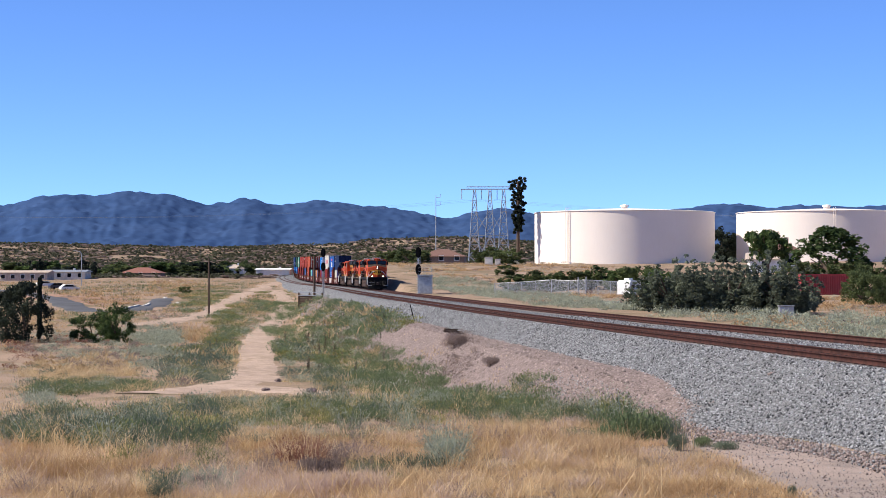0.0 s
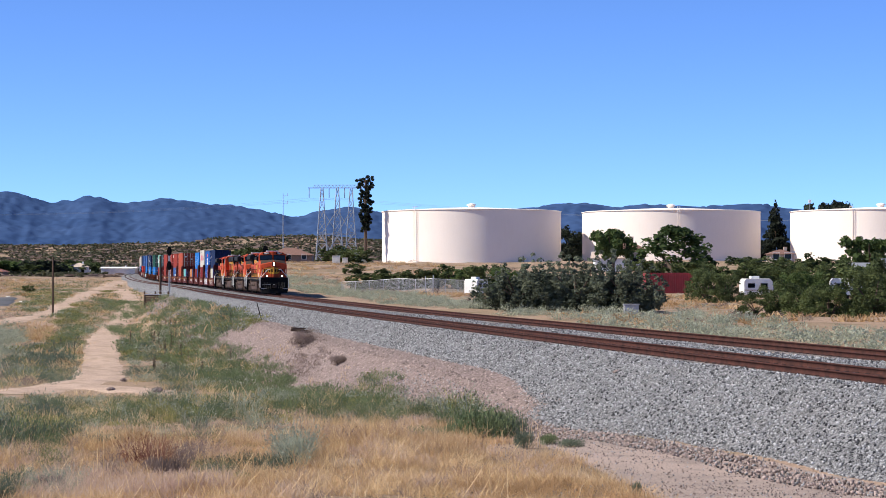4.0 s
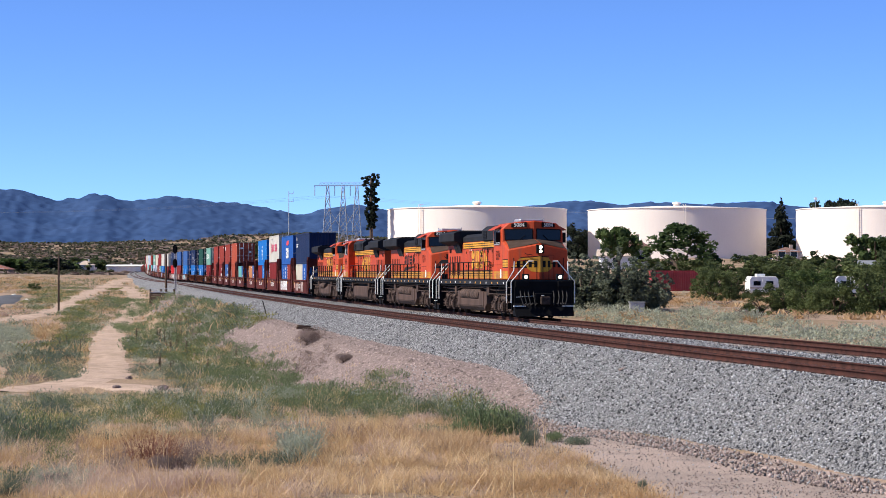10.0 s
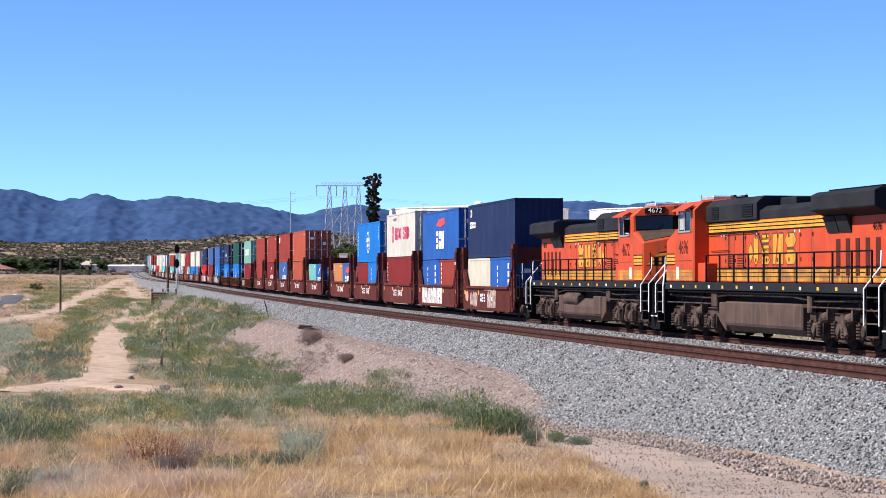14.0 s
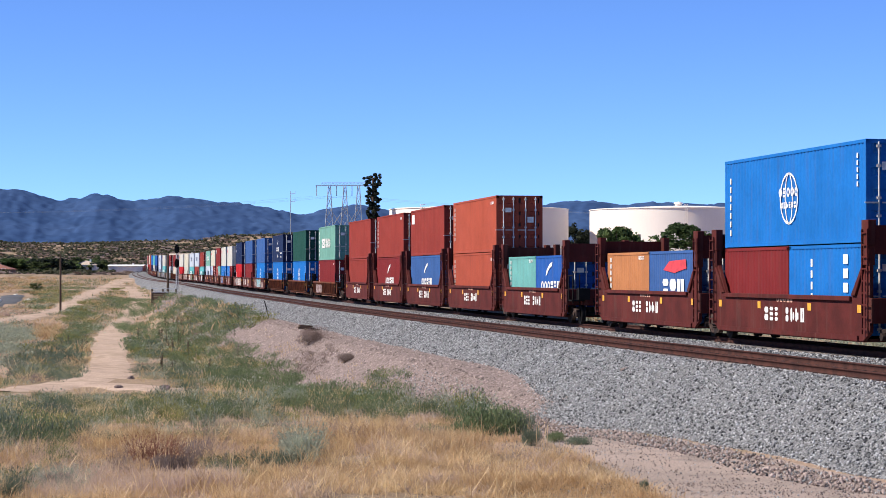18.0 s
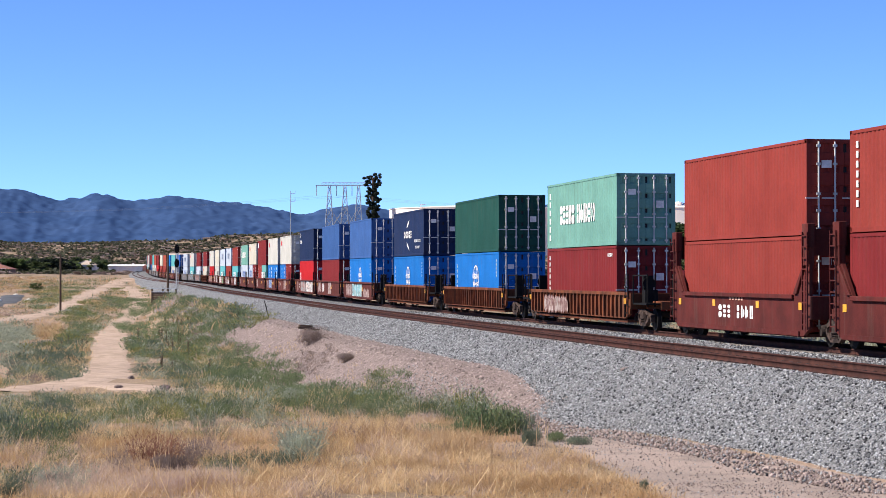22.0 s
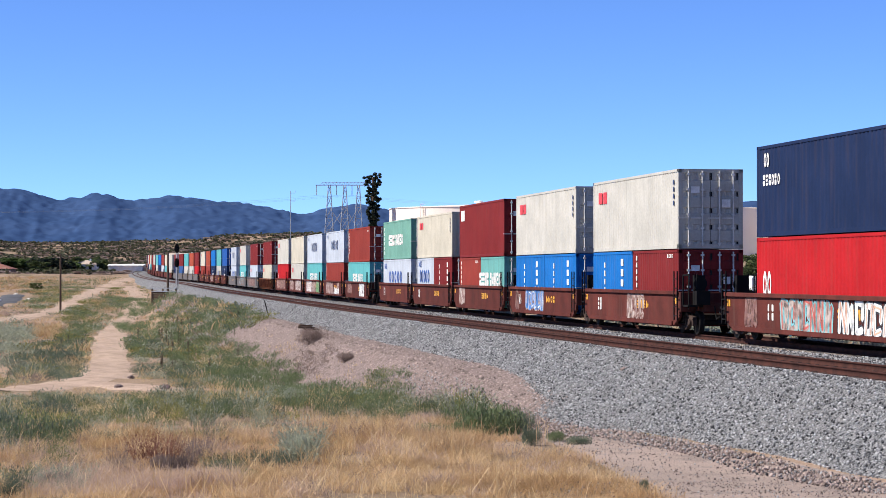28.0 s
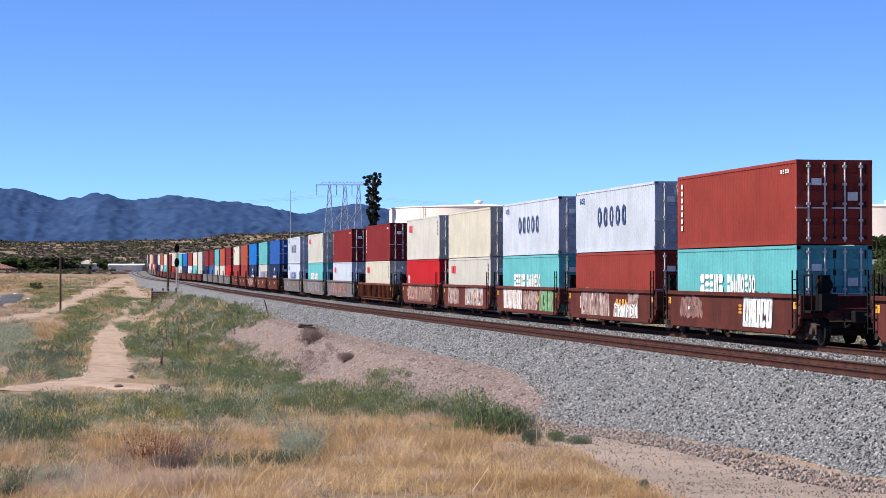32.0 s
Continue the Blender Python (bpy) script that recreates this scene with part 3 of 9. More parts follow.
# ---- water tanks ----
def water_tank(x, y, base, radius, height, label, aside):
    t = thing("water_tank", label, "tank", "water tanks on the rise")
    t.matrix_basis = pose(x, y, base)
    part("wall", Geo().lathe([(radius, -0.6), (radius, height)], 128), TANKPAINT, t, smooth=True)
    part("rim", Geo().lathe([(radius + 0.02, height - 0.10), (radius + 0.16, height - 0.08), (radius + 0.16, height + 0.05), (radius - 0.1, height + 0.12)], 128), TANKPAINT, t)
    roof = part("roof", Geo().lathe([(radius, height + 0.04), (radius * 0.6, height + 0.5), (radius * 0.25, height + 0.85), (0.01, height + 1.0)], 96), TANKPAINT, t, smooth=True)
    part("vent", Geo().lathe([(0.7, height + 0.9), (0.7, height + 1.35), (1.0, height + 1.4), (0.9, height + 1.7), (0.01, height + 1.9)], 24), TANKPAINT, roof)
    a = math.atan2(-math.sqrt(1 - aside * aside), aside)
    lx, ly = math.cos(a), math.sin(a)
    g = Geo()
    for s in (-0.22, 0.22):
        ox, oy = -ly * s, lx * s
        g.pipe([(lx * (radius + 0.5) + ox, ly * (radius + 0.5) + oy, 0.2), (lx * (radius + 0.5) + ox, ly * (radius + 0.5) + oy, height + 0.6), (lx * (radius - 0.6) + ox, ly * (radius - 0.6) + oy, height + 0.6)], 0.05)
    for i in range(int(height / 0.5)):
        z = 0.5 + i * 0.5
        g.tube((lx * (radius + 0.5) - ly * 0.35, ly * (radius + 0.5) + lx * 0.35, z), (lx * (radius + 0.5) + ly * 0.35, ly * (radius + 0.5) - lx * 0.35, z), 0.03, 5)
    part("ladder", g, TANKPAINT, t, "cream steel access ladder")
    return t


TANKS = [(7.7, 448.0), (51.0, 452.0), (95.3, 446.0)]
for (tx, ty), aside, lab in zip(TANKS, (-0.62, -0.03, -0.5), ("wide cream steel water tank with a tree's shadow on it", "wide cream steel water tank behind dark trees", "wide cream steel water tank at the end of the row")):
    water_tank(tx, ty, 5.2, 19.2, 11.0, lab, aside)


# ---- the train ----
def travelled(t):
    """Metres that the train has gone by t seconds, from its place at 16 s."""
    s = t - 16.0
    return 22.767 * s + 0.0125 * s * s - 0.00066 * s ** 3


NOSE = -74.0            # the leading end at 16 s
MOVERS = []             # every moving thing, with its centre behind the leading end and half its wheelbase


def mover(ob, behind, half):
    MOVERS.append((ob, behind, half))
    ob.matrix_basis = line_pose(NOSE + behind - travelled(0), half)
    return ob


def wheel_geo(x, r, half=0.75):
    g = Geo()
    for s in (-1, 1):
        g.tube((x, s * (half - 0.02), r), (x, s * (half + 0.11), r), r, 20)
        g.tube((x, s * (half - 0.05), r), (x, s * (half - 0.02), r), r + 0.03, 20)
    g.tube((x, -half, r), (x, half, r), 0.09, 8)
    return g


SHARED = {}


def shared(key, make):
    """Mesh data made once and used by every like part."""
    if key not in SHARED:
        SHARED[key] = make()
    return SHARED[key]


def freight_truck(parent, x):
    """A two-axle truck under a well car: bolster, two side frames with springs, two wheelsets."""
    def frame_geo(s):
        g = Geo()
        y0, y1 = sorted((s * 0.93, s * 1.09))
        g.prism([(-1.15, 0.50), (-1.15, 0.62), (-0.65, 0.68), (-0.35, 0.80), (0.35, 0.80), (0.65, 0.68), (1.15, 0.62), (1.15, 0.50), (0.62, 0.56), (0.32, 0.66), (-0.32, 0.66), (-0.62, 0.56)], "y", y0, y1)
        g.prism([(-0.62, 0.36), (-0.34, 0.16), (0.34, 0.16), (0.62, 0.36), (0.56, 0.44), (0.30, 0.27), (-0.30, 0.27), (-0.56, 0.44)], "y", y0, y1)
        for q in (-1, 1):
            g.prism([(q * 0.24, 0.24), (q * 0.34, 0.24), (q * 0.34, 0.70), (q * 0.24, 0.70)], "y", y0, y1)
            g.prism([(q * 0.56, 0.36), (q * 0.68, 0.40), (q * 0.72, 0.62), (q * 0.60, 0.62)], "y", y0, y1)
            g.box(*sorted((q * 1.02, q * 1.15)), y0, y1, 0.32, 0.56)
        for q in (-0.14, 0.0, 0.14):
            for k in range(4):
                g.tube((q, s * 1.04, 0.28 + k * 0.07), (q, s * 1.04, 0.315 + k * 0.07), 0.062, 8)
        for q in (-0.89, 0.89):
            g.tube((q, s * 1.04, 0.44), (q, s * 1.16, 0.44), 0.11, 10)
        return g
    tr = part("truck", shared("ft_bolster", lambda: Geo().box(-0.22, 0.22, -1.15, 1.15, 0.42, 0.72).mesh("truck", 0.03)), GRIME, parent)
    tr.location.x = x
    for s in (-1, 1):
        part("side_frame", shared(("ft_side", s), lambda: frame_geo(s).mesh("side_frame")), GRIME, tr)
    for q in (-0.89, 0.89):
        part("wheelset", shared(("ft_wheel", q), lambda: wheel_geo(q, 0.42).mesh("wheelset")), DARKSTEEL, tr)
    return tr


def side_poly(style, half, zl, zt):
    """The outline of a well's side sheet, in x and z."""
    if style == "tall":
        return [(-half, 0.55), (-half + 0.5, zl), (half - 0.5, zl), (half, 0.55), (half, zt + 0.95), (half - 0.55, zt + 0.95), (half - 1.35, zt), (-half + 1.35, zt), (-half + 0.55, zt + 0.95), (-half, zt + 0.95)]
    if style == "grey":
        return [(-half, 0.75), (-half + 0.45, zl), (half - 0.45, zl), (half, 0.75), (half - 0.12, zt), (-half + 0.12, zt)]
    return [(-half, 0.62), (-half + 0.7, zl), (half - 0.7, zl), (half, 0.62), (half, zt), (-half, zt)]


WELLMATS = {
    "tall": mat("maroon_car_paint", (0.098, 0.021, 0.018), 0.8, spec=0.08, rgb2=(0.064, 0.016, 0.014), scale=1.1, fine=18, dirt=(0.10, 0.05, 0.04), dirt_amount=0.6, rand=0.12),
    "rust": mat("rust_orange_car_paint", (0.175, 0.056, 0.027), 0.85, spec=0.08, rgb2=(0.075, 0.028, 0.018), scale=1.3, fine=18, dirt=(0.10, 0.05, 0.03), dirt_amount=0.8),
    "brown": mat("oxide_car_paint", (0.108, 0.029, 0.023), 0.85, spec=0.08, rgb2=(0.072, 0.022, 0.018), scale=1.1, fine=18, dirt=(0.10, 0.05, 0.04), dirt_amount=0.5, rand=0.15),
    "grey": mat("dusty_grey_car_paint", (0.13, 0.115, 0.11), 0.75, rgb2=(0.09, 0.08, 0.078), scale=1.1, fine=18, dirt=(0.16, 0.10, 0.08), dirt_amount=0.6, rand=0.15),
}
MARKYELLOW = mat("yellow_reflector", (0.75, 0.36, 0.03), 0.5, bump=0)
MARKWHITE = mat("white_lettering_paint", (0.82, 0.80, 0.76), 0.6, bump=0, dirt=(0.45, 0.36, 0.32), dirt_amount=0.4)
SPRAY = [mat("spray_white", (0.78, 0.78, 0.76), 0.6, bump=0), mat("spray_blue", (0.07, 0.22, 0.55), 0.6, bump=0), mat("spray_teal", (0.18, 0.48, 0.52), 0.6, bump=0), mat("spray_red", (0.52, 0.10, 0.08), 0.6, bump=0), mat("spray_black", (0.03, 0.03, 0.035), 0.6, bump=0), mat("spray_peach", (0.72, 0.40, 0.28), 0.6, bump=0), mat("spray_green", (0.14, 0.38, 0.14), 0.6, bump=0), mat("spray_faded", (0.46, 0.38, 0.34), 0.7, rgb2=(0.22, 0.12, 0.10), scale=3, bump=0), mat("spray_worn", (0.26, 0.15, 0.125), 0.7, rgb2=(0.14, 0.06, 0.05), scale=3, bump=0)]


def spray(parent, x0, x1, z0, z1, y, cols, seed):
    """A sprayed tag with no meaning: leaning strokes in an outline colour, a fill over them and thin lines on top."""
    r = random.Random(seed)
    n = max(2, round((x1 - x0) / 0.62))
    w = (x1 - x0) / n
    strokes = []
    for i in range(n):
        a, b = x0 + i * w + 0.06 * w, x0 + (i + 1) * w - 0.06 * w
        lo, hi = z0 + r.uniform(0, 0.12) * (z1 - z0), z1 - r.uniform(0, 0.15) * (z1 - z0)
        k = r.uniform(-0.1, 0.14)
        strokes.append((a + 0.1, lo, a + 0.1 + k, hi))
        c = r.choice((0, 1, 2, 3))
        if c != 1:
            strokes.append((b - 0.1, lo, b - 0.1 + k, hi - 0.1 * (c == 2)))
        if c in (0, 2):
            strokes.append((a + 0.1 + k, hi, b - 0.1, lo + (hi - lo) * r.uniform(0, 0.6)))
        if c in (1, 3):
            strokes += [(a + 0.1 + k, hi, b, hi - 0.08), (a + 0.1, lo, b - 0.05, lo + 0.1)]
            strokes.append((b, hi - 0.08, b - 0.05, lo + (hi - lo) * 0.45))
    for layer, (c, fat) in enumerate(((cols[-1], 0.17), (cols[0], 0.105), (cols[len(cols) // 2], 0.03))):
        g = Geo()
        d = y - 0.004 - 0.003 * layer
        for ax, az, bx, bz in strokes:
            if layer == 2 and r.random() < 0.5:
                continue
            dx, dz = bx - ax, bz - az
            m = math.hypot(dx, dz) or 1.0
            px, pz = -dz / m * fat, dx / m * fat
            off = r.uniform(-0.04, 0.04) if layer == 2 else 0.0
            ex, ez = dx / m * fat * 0.8, dz / m * fat * 0.8
            g.add([(ax + px + off, d, az + pz), (ax - ex + off, d, az - ez), (ax - px + off, d, az - pz), (bx - px + off, d, bz - pz), (bx + ex + off, d, bz + ez), (bx + px + off, d, bz + pz)], [(0, 1, 2, 3, 4, 5)])
        part("painted_marking", g, SPRAY[c], parent)["kind"] = "stuff"


# tags on the cars: from the head of the stacks, x0, x1, z0, z1 and colours from fill to outline
TAGS = {
    0: [(-4.5, -2.6, 0.55, 1.15, (7, 7)), (0.2, 2.2, 0.4, 1.3, (7, 7)), (-5.8, -5.2, 0.8, 1.2, (5, 5))],
    1: [(-5.2, 1.8, 0.42, 1.36, (0, 7, 8))],
    10: [(-5.5, -1.0, 0.55, 1.1, (7, 8))],
    13: [(-3.4, 2.2, 0.40, 1.42, (2, 0, 7)), (-6.8, -3.6, 0.5, 1.35, (7, 8)), (3.0, 6.2, 0.45, 0.95, (7, 8))],
    14: [(-4.6, -3.0, 0.62, 1.25, (0, 8)), (0.0, 2.0, 0.45, 1.35, (7, 7)), (-7.4, -5.6, 0.6, 1.3, (7, 8))],
    15: [(1.2, 7.0, 0.38, 1.40, (0, 5, 4)), (-3.4, 0.8, 0.40, 1.40, (7, 3, 2)), (-6.8, -5.6, 0.5, 1.4, (8, 8))],
    16: [(-0.2, 2.2, 0.45, 1.40, (7, 8))],
    17: [(-3.2, 0.6, 0.50, 1.42, (1, 0, 7)), (-5.4, -4.6, 0.5, 1.3, (8, 8))],
    18: [(-5.2, -3.6, 0.55, 1.40, (7, 7))],
    21: [(1.6, 4.4, 0.38, 1.46, (0, 0, 4)), (-5.2, -2.6, 0.7, 1.25, (8, 8))],
    22: [(-4.4, 0.2, 0.40, 1.45, (7, 8)), (0.8, 4.4, 0.40, 0.95, (0, 8)), (3.0, 4.4, 0.95, 1.42, (7, 8))],
    23: [(-5.0, -0.8, 0.42, 1.45, (0, 5, 8)), (-0.4, 2.6, 0.5, 1.35, (7, 8)), (3.0, 5.8, 0.42, 1.42, (6, 7, 4))],
    24: [(-5.2, -2.0, 0.5, 1.4, (7, 8)), (0.0, 5.0, 0.45, 1.45, (7, 0, 8))],
    25: [(-4.4, 4.4, 0.5, 1.4, (8, 5, 8))],
    27: [(-6.0, 4.0, 0.5, 1.4, (8, 7, 8))],
    28: [(-5.0, 5.0, 0.5, 1.4, (8, 2, 8))],
    32: [(-3.0, 2.0, 0.5, 1.4, (7, 8))],
}


def glyph(a, b, z0, z1, form, grow=0.0):
    """One plain painted block of a sign, as polygons in x and z: stocky blocks parted by a slit, and rings."""
    w, h, e = b - a, z1 - z0, grow
    c = min(w, h) * 0.18

    def slab(x0, x1, y0, y1):
        return [(x0 - e, y0 + c), (x0 + c, y0 - e), (x1 - c, y0 - e), (x1 + e, y0 + c), (x1 + e, y1 - c), (x1 - c, y1 + e), (x0 + c, y1 + e), (x0 - e, y1 - c)]
    if form == 0:      # two slabs, one over the other
        return [slab(a, b, z0, z0 + h * 0.46), slab(a, b, z0 + h * 0.56, z1)]
    if form == 1:      # a slab parted by a slanting slit
        return [[(a - e, z0 - e), (a + w * 0.62, z0 - e), (a + w * 0.36, z1 + e), (a - e, z1 + e)], [(a + w * 0.76, z0 - e), (b + e, z0 - e), (b + e, z1 + e), (a + w * 0.50, z1 + e)]]
    if form == 2:      # a tall slab and a short one beside it
        return [slab(a, a + w * 0.46, z0, z1), slab(a + w * 0.58, b, z0 + h * 0.12, z1 - h * 0.30)]
    if form == 3:      # three thin slabs
        return [slab(a, b, z0 + h * q, z0 + h * (q + 0.26)) for q in (0.0, 0.37, 0.74)]
    n, out = 10, []    # a ring
    for i in range(n):
        p, q = 2 * math.pi * i / n, 2 * math.pi * (i + 1) / n
        at_ = lambda t, f: ((a + b) / 2 + (w / 2 * f + e) * math.cos(t), (z0 + z1) / 2 + (h / 2 * f + e) * math.sin(t))
        out.append([at_(p, 1.0), at_(q, 1.0), at_(q, 0.5), at_(p, 0.5)])
    return out


def word(parent, x0, x1, z0, z1, y, n, material, seed=0, gap=0.3, name="marking"):
    """A line of plain painted blocks, the size of lettering on the near side."""
    r = random.Random(seed)
    g = Geo()
    w = (x1 - x0) / n
    for i in range(n):
        a = x0 + i * w
        b = a + w * (1 - gap * r.uniform(0.7, 1.3))
        for k, quad in enumerate(glyph(a, b, z0, z1, r.choice((0, 1, 2, 3, 4)))):
            g.add([(px, y - 0.004 - 0.0004 * k, pz) for px, pz in quad], [tuple(range(len(quad)))])
    ob = part(name, g, material, parent)
    ob["kind"] = "stuff"
    return ob


def column(parent, x, z0, z1, y, n, material, w=0.22):
    """Small blocks one above another, as the upright codes on a container's edge."""
    g = Geo()
    h = (z1 - z0) / n
    for i in range(n):
        g.box(x - w / 2, x + w / 2, y - 0.005, y - 0.001, z0 + i * h, z0 + i * h + h * 0.68)
    return part("marking", g, material, parent)


def well_car(style, well, unit, front, rear, label, seed=0, tags=()):
    """One unit of a double-stack well car. well: length of the well; unit: from joint to joint; front, rear: truck at that end; x 0 is the well's middle."""
    m = WELLMATS[style]
    half, zl, zt = well / 2 + 0.55, 0.30, 1.50
    if style == "rust":
        zl, zt = 0.42, 1.42
    car = thing("well_car", label, "rail car", "well cars of the train")
    key = (style, well, unit)
    for s in (-1, 1):
        y0, y1 = (1.30, 1.40) if s > 0 else (-1.40, -1.30)

        def make():
            g = Geo().prism(side_poly(style, half, zl, zt), "y", y0, y1)
            out = y1 if s > 0 else y0
            if style in ("rust",):
                n = int(well / 0.62)
                for i in range(n + 1):
                    x = -well / 2 + i * well / n
                    g.box(x - 0.05, x + 0.05, min(out, out + s * 0.10), max(out, out + s * 0.10), zl + 0.05, zt - 0.06)
            else:
                g.box(-half + 0.8, half - 0.8, min(out, out + s * 0.05), max(out, out + s * 0.05), zl, zl + 0.14)
            return g.mesh("side_sheet")
        part("side_sheet", shared((key, "side", s), make), m, car)
        out = s * 1.40
        part("top_chord", shared((key, "chord", s), lambda: Geo().box(-half + (1.3 if style == "tall" else 0.05), half - (1.3 if style == "tall" else 0.05), min(out, out + s * 0.09), max(out, out + s * 0.09), zt - 0.10, zt + 0.04).mesh("top_chord", 0.015)), m, car)
    part("floor", shared((key, "floor"), lambda: Geo().box(-half + 0.7, half - 0.7, -1.3, 1.3, 0.26, 0.36).mesh("floor")), m, car)
    over = (unit - 2 * half) / 2
    for e, truck in ((1, front), (-1, rear)):
        def deck():
            g = Geo()
            x0, x1 = sorted((e * (half - 0.02), e * (half + over - 0.02)))
            g.box(x0, x1, -0.75, 0.75, 0.80, 1.12)
            g.box(*sorted((e * (half - 0.05), e * (half + 0.12))), -1.40, 1.40, 0.80, zt)
            return g.mesh("end_platform", 0.01)
        part("end_platform", shared((key, "deck", e), deck), m, car)
        if style == "tall":
            for s in (-1, 1):
                def post():
                    g = Geo().box(*sorted((e * (half - 0.42), e * (half - 0.02))), *sorted((s * 1.24, s * 1.44)), zt + 0.9, 3.62)
                    g.box(*sorted((e * (half - 0.46), e * (half + 0.02))), *sorted((s * 1.22, s * 1.46)), 2.95, 3.65)
                    g.prism([(e * (half - 0.42), zt + 0.9), (e * (half - 1.25), zt + 0.05), (e * (half - 0.95), zt + 0.05), (e * (half - 0.30), zt + 0.9)], "y", *sorted((s * 1.40, s * 1.47)))
                    return g.mesh("bulkhead_post", 0.012)
                part("bulkhead_post", shared((key, "post", e, s), post), m, car)
            part("bulkhead", shared((key, "bh", e), lambda: Geo().box(*sorted((e * (half - 0.10), e * (half - 0.04))), -1.24, 1.24, 2.7, 3.5).mesh("bulkhead")), m, car)
        g_l = shared((key, "ladder", e), lambda: ladder_geo(e * (half - 0.12), -1.50, 0.5, 3.4 if style == "tall" else zt + 0.75).mesh("ladder"))
        part("ladder", g_l, m if style == "tall" else DARKSTEEL, car)["kind"] = "stuff"
        if style != "tall":
            part("hand_brake_stand", shared((key, "hb", e), lambda: Geo().box(*sorted((e * (half + 0.15), e * (half + 0.35))), -0.95, -0.55, 1.05, 2.1).tube((e * (half + 0.38), -0.75, 1.8), (e * (half + 0.44), -0.75, 1.8), 0.25, 12).mesh("hand_brake_stand")), DARKSTEEL, car)
        if truck:
            freight_truck(car, e * (half + over - (0.0 if truck == 1 else 1.35)))
        if truck == 2:
            def rails():
                g = Geo()
                for q in (-1.25, -0.95, 0.95, 1.25):
                    g.tube((e * (half + over - 0.15), q, 0.9), (e * (half + over - 0.15), q, 2.15), 0.03, 6)
                for q in (-1, 1):
                    g.pipe([(e * (half + 0.2), q * 1.32, 1.0), (e * (half + 0.2), q * 1.32, 2.1), (e * (half + over - 0.15), q * 1.25, 2.1)], 0.03)
                    g.box(*sorted((e * (half + 0.15), e * (half + over - 0.05))), *sorted((q * 0.7, q * 1.32)), 0.98, 1.05)
                    g.box(*sorted((e * (half + 0.5), e * (half + 0.95))), *sorted((q * 0.55, q * 1.05)), 1.05, 1.55)
                g.pipe([(e * (half + over), -0.35, 1.0), (e * (half + over + 0.25), -0.35, 0.55), (e * (half + over + 0.5), -0.3, 0.65)], 0.03)
                return g.mesh("end_railing")
            part("end_railing", shared((key, "rails", e), rails), DARKSTEEL, car)["kind"] = "stuff"
            part("coupler", shared(("coupler", key, e), lambda: Geo().box(*sorted((e * (half + over - 0.1), e * (half + over + 0.55))), -0.12, 0.12, 0.75, 1.0).box(*sorted((e * (half + over + 0.3), e * (half + over + 0.6))), -0.2, 0.2, 0.7, 1.05).mesh("coupler", 0.02)), DARKSTEEL, car)
    g = Geo()
    for x in ((-half + 0.35, half - 0.35) if style != "tall" else (-half + 0.75, -2.2, 2.2, half - 0.75)):
        g.box(x - 0.14, x + 0.14, -1.512, -1.505, zt - 0.42, zt - 0.20) if style == "rust" else g.box(x - 0.14, x + 0.14, -1.412, -1.403, zt - 0.42, zt - 0.20)
    part("reflector_set", g, MARKYELLOW, car)["kind"] = "stuff"
    return car


def ladder_geo(x, y, z0, z1):
    g = Geo()
    for a in (-0.2, 0.2):
        g.box(x + a - 0.02, x + a + 0.02, y - 0.02, y + 0.02, z0, z1)
    z = z0 + 0.15
    while z < z1:
        g.box(x - 0.2, x + 0.2, y - 0.018, y + 0.018, z - 0.018, z + 0.018)
        z += 0.33
    return g


PAINTS = {
    "navy": (0.0135, 0.026, 0.072), "blue": (0.02, 0.085, 0.3), "skyblue": (0.011, 0.135, 0.42), "steelblue": (0.04, 0.098, 0.26),
    "darkgreen": (0.015, 0.065, 0.052), "seagreen": (0.145, 0.31, 0.255), "teal": (0.13, 0.34, 0.315), "white": (0.46, 0.445, 0.4),
    "cream": (0.5, 0.465, 0.38), "bluewhite": (0.42, 0.46, 0.52), "red": (0.4, 0.015, 0.019), "maroon": (0.168, 0.02, 0.021),
    "brick": (0.235, 0.038, 0.029), "coral": (0.325, 0.068, 0.04), "tan": (0.42, 0.17, 0.07), "turq": (0.105, 0.36, 0.375),
}
PAINTMAT = {k: mat("container_paint_" + k, v, 0.7, spec=0.08, rgb2=tuple(c * 0.84 for c in v), scale=0.7, fine=12, bump=0.03, dirt=tuple(0.45 * c + d for c, d in zip(v, (0.05, 0.034, 0.027))), dirt_amount=0.25 if k in ("white", "cream", "bluewhite") else 0.32, rand=0.06) for k, v in PAINTS.items()}
WORDS = {"navy": "navy blue", "blue": "blue", "skyblue": "bright blue", "steelblue": "mid blue", "darkgreen": "dark green", "seagreen": "faded sea-green", "teal": "teal", "white": "off-white", "cream": "cream", "bluewhite": "bluish white", "red": "bright red", "maroon": "maroon", "brick": "brick red", "coral": "orange-red", "tan": "tan orange", "turq": "turquoise"}
MARKRED = mat("red_marking", (0.62, 0.05, 0.06), 0.6, bump=0)
MARKBLUE = mat("blue_marking", (0.04, 0.10, 0.36), 0.6, bump=0)
MARKNAVY = mat("navy_marking", (0.03, 0.05, 0.14), 0.6, bump=0)
MARKPINK = mat("crimson_marking", (0.60, 0.06, 0.14), 0.6, bump=0)
LOCKBAR = mat("worn_lock_bar", (0.62, 0.61, 0.58), 0.5, 0.0)
GASKET = mat("dark_door_seal", (0.012, 0.012, 0.013), 0.8, bump=0)


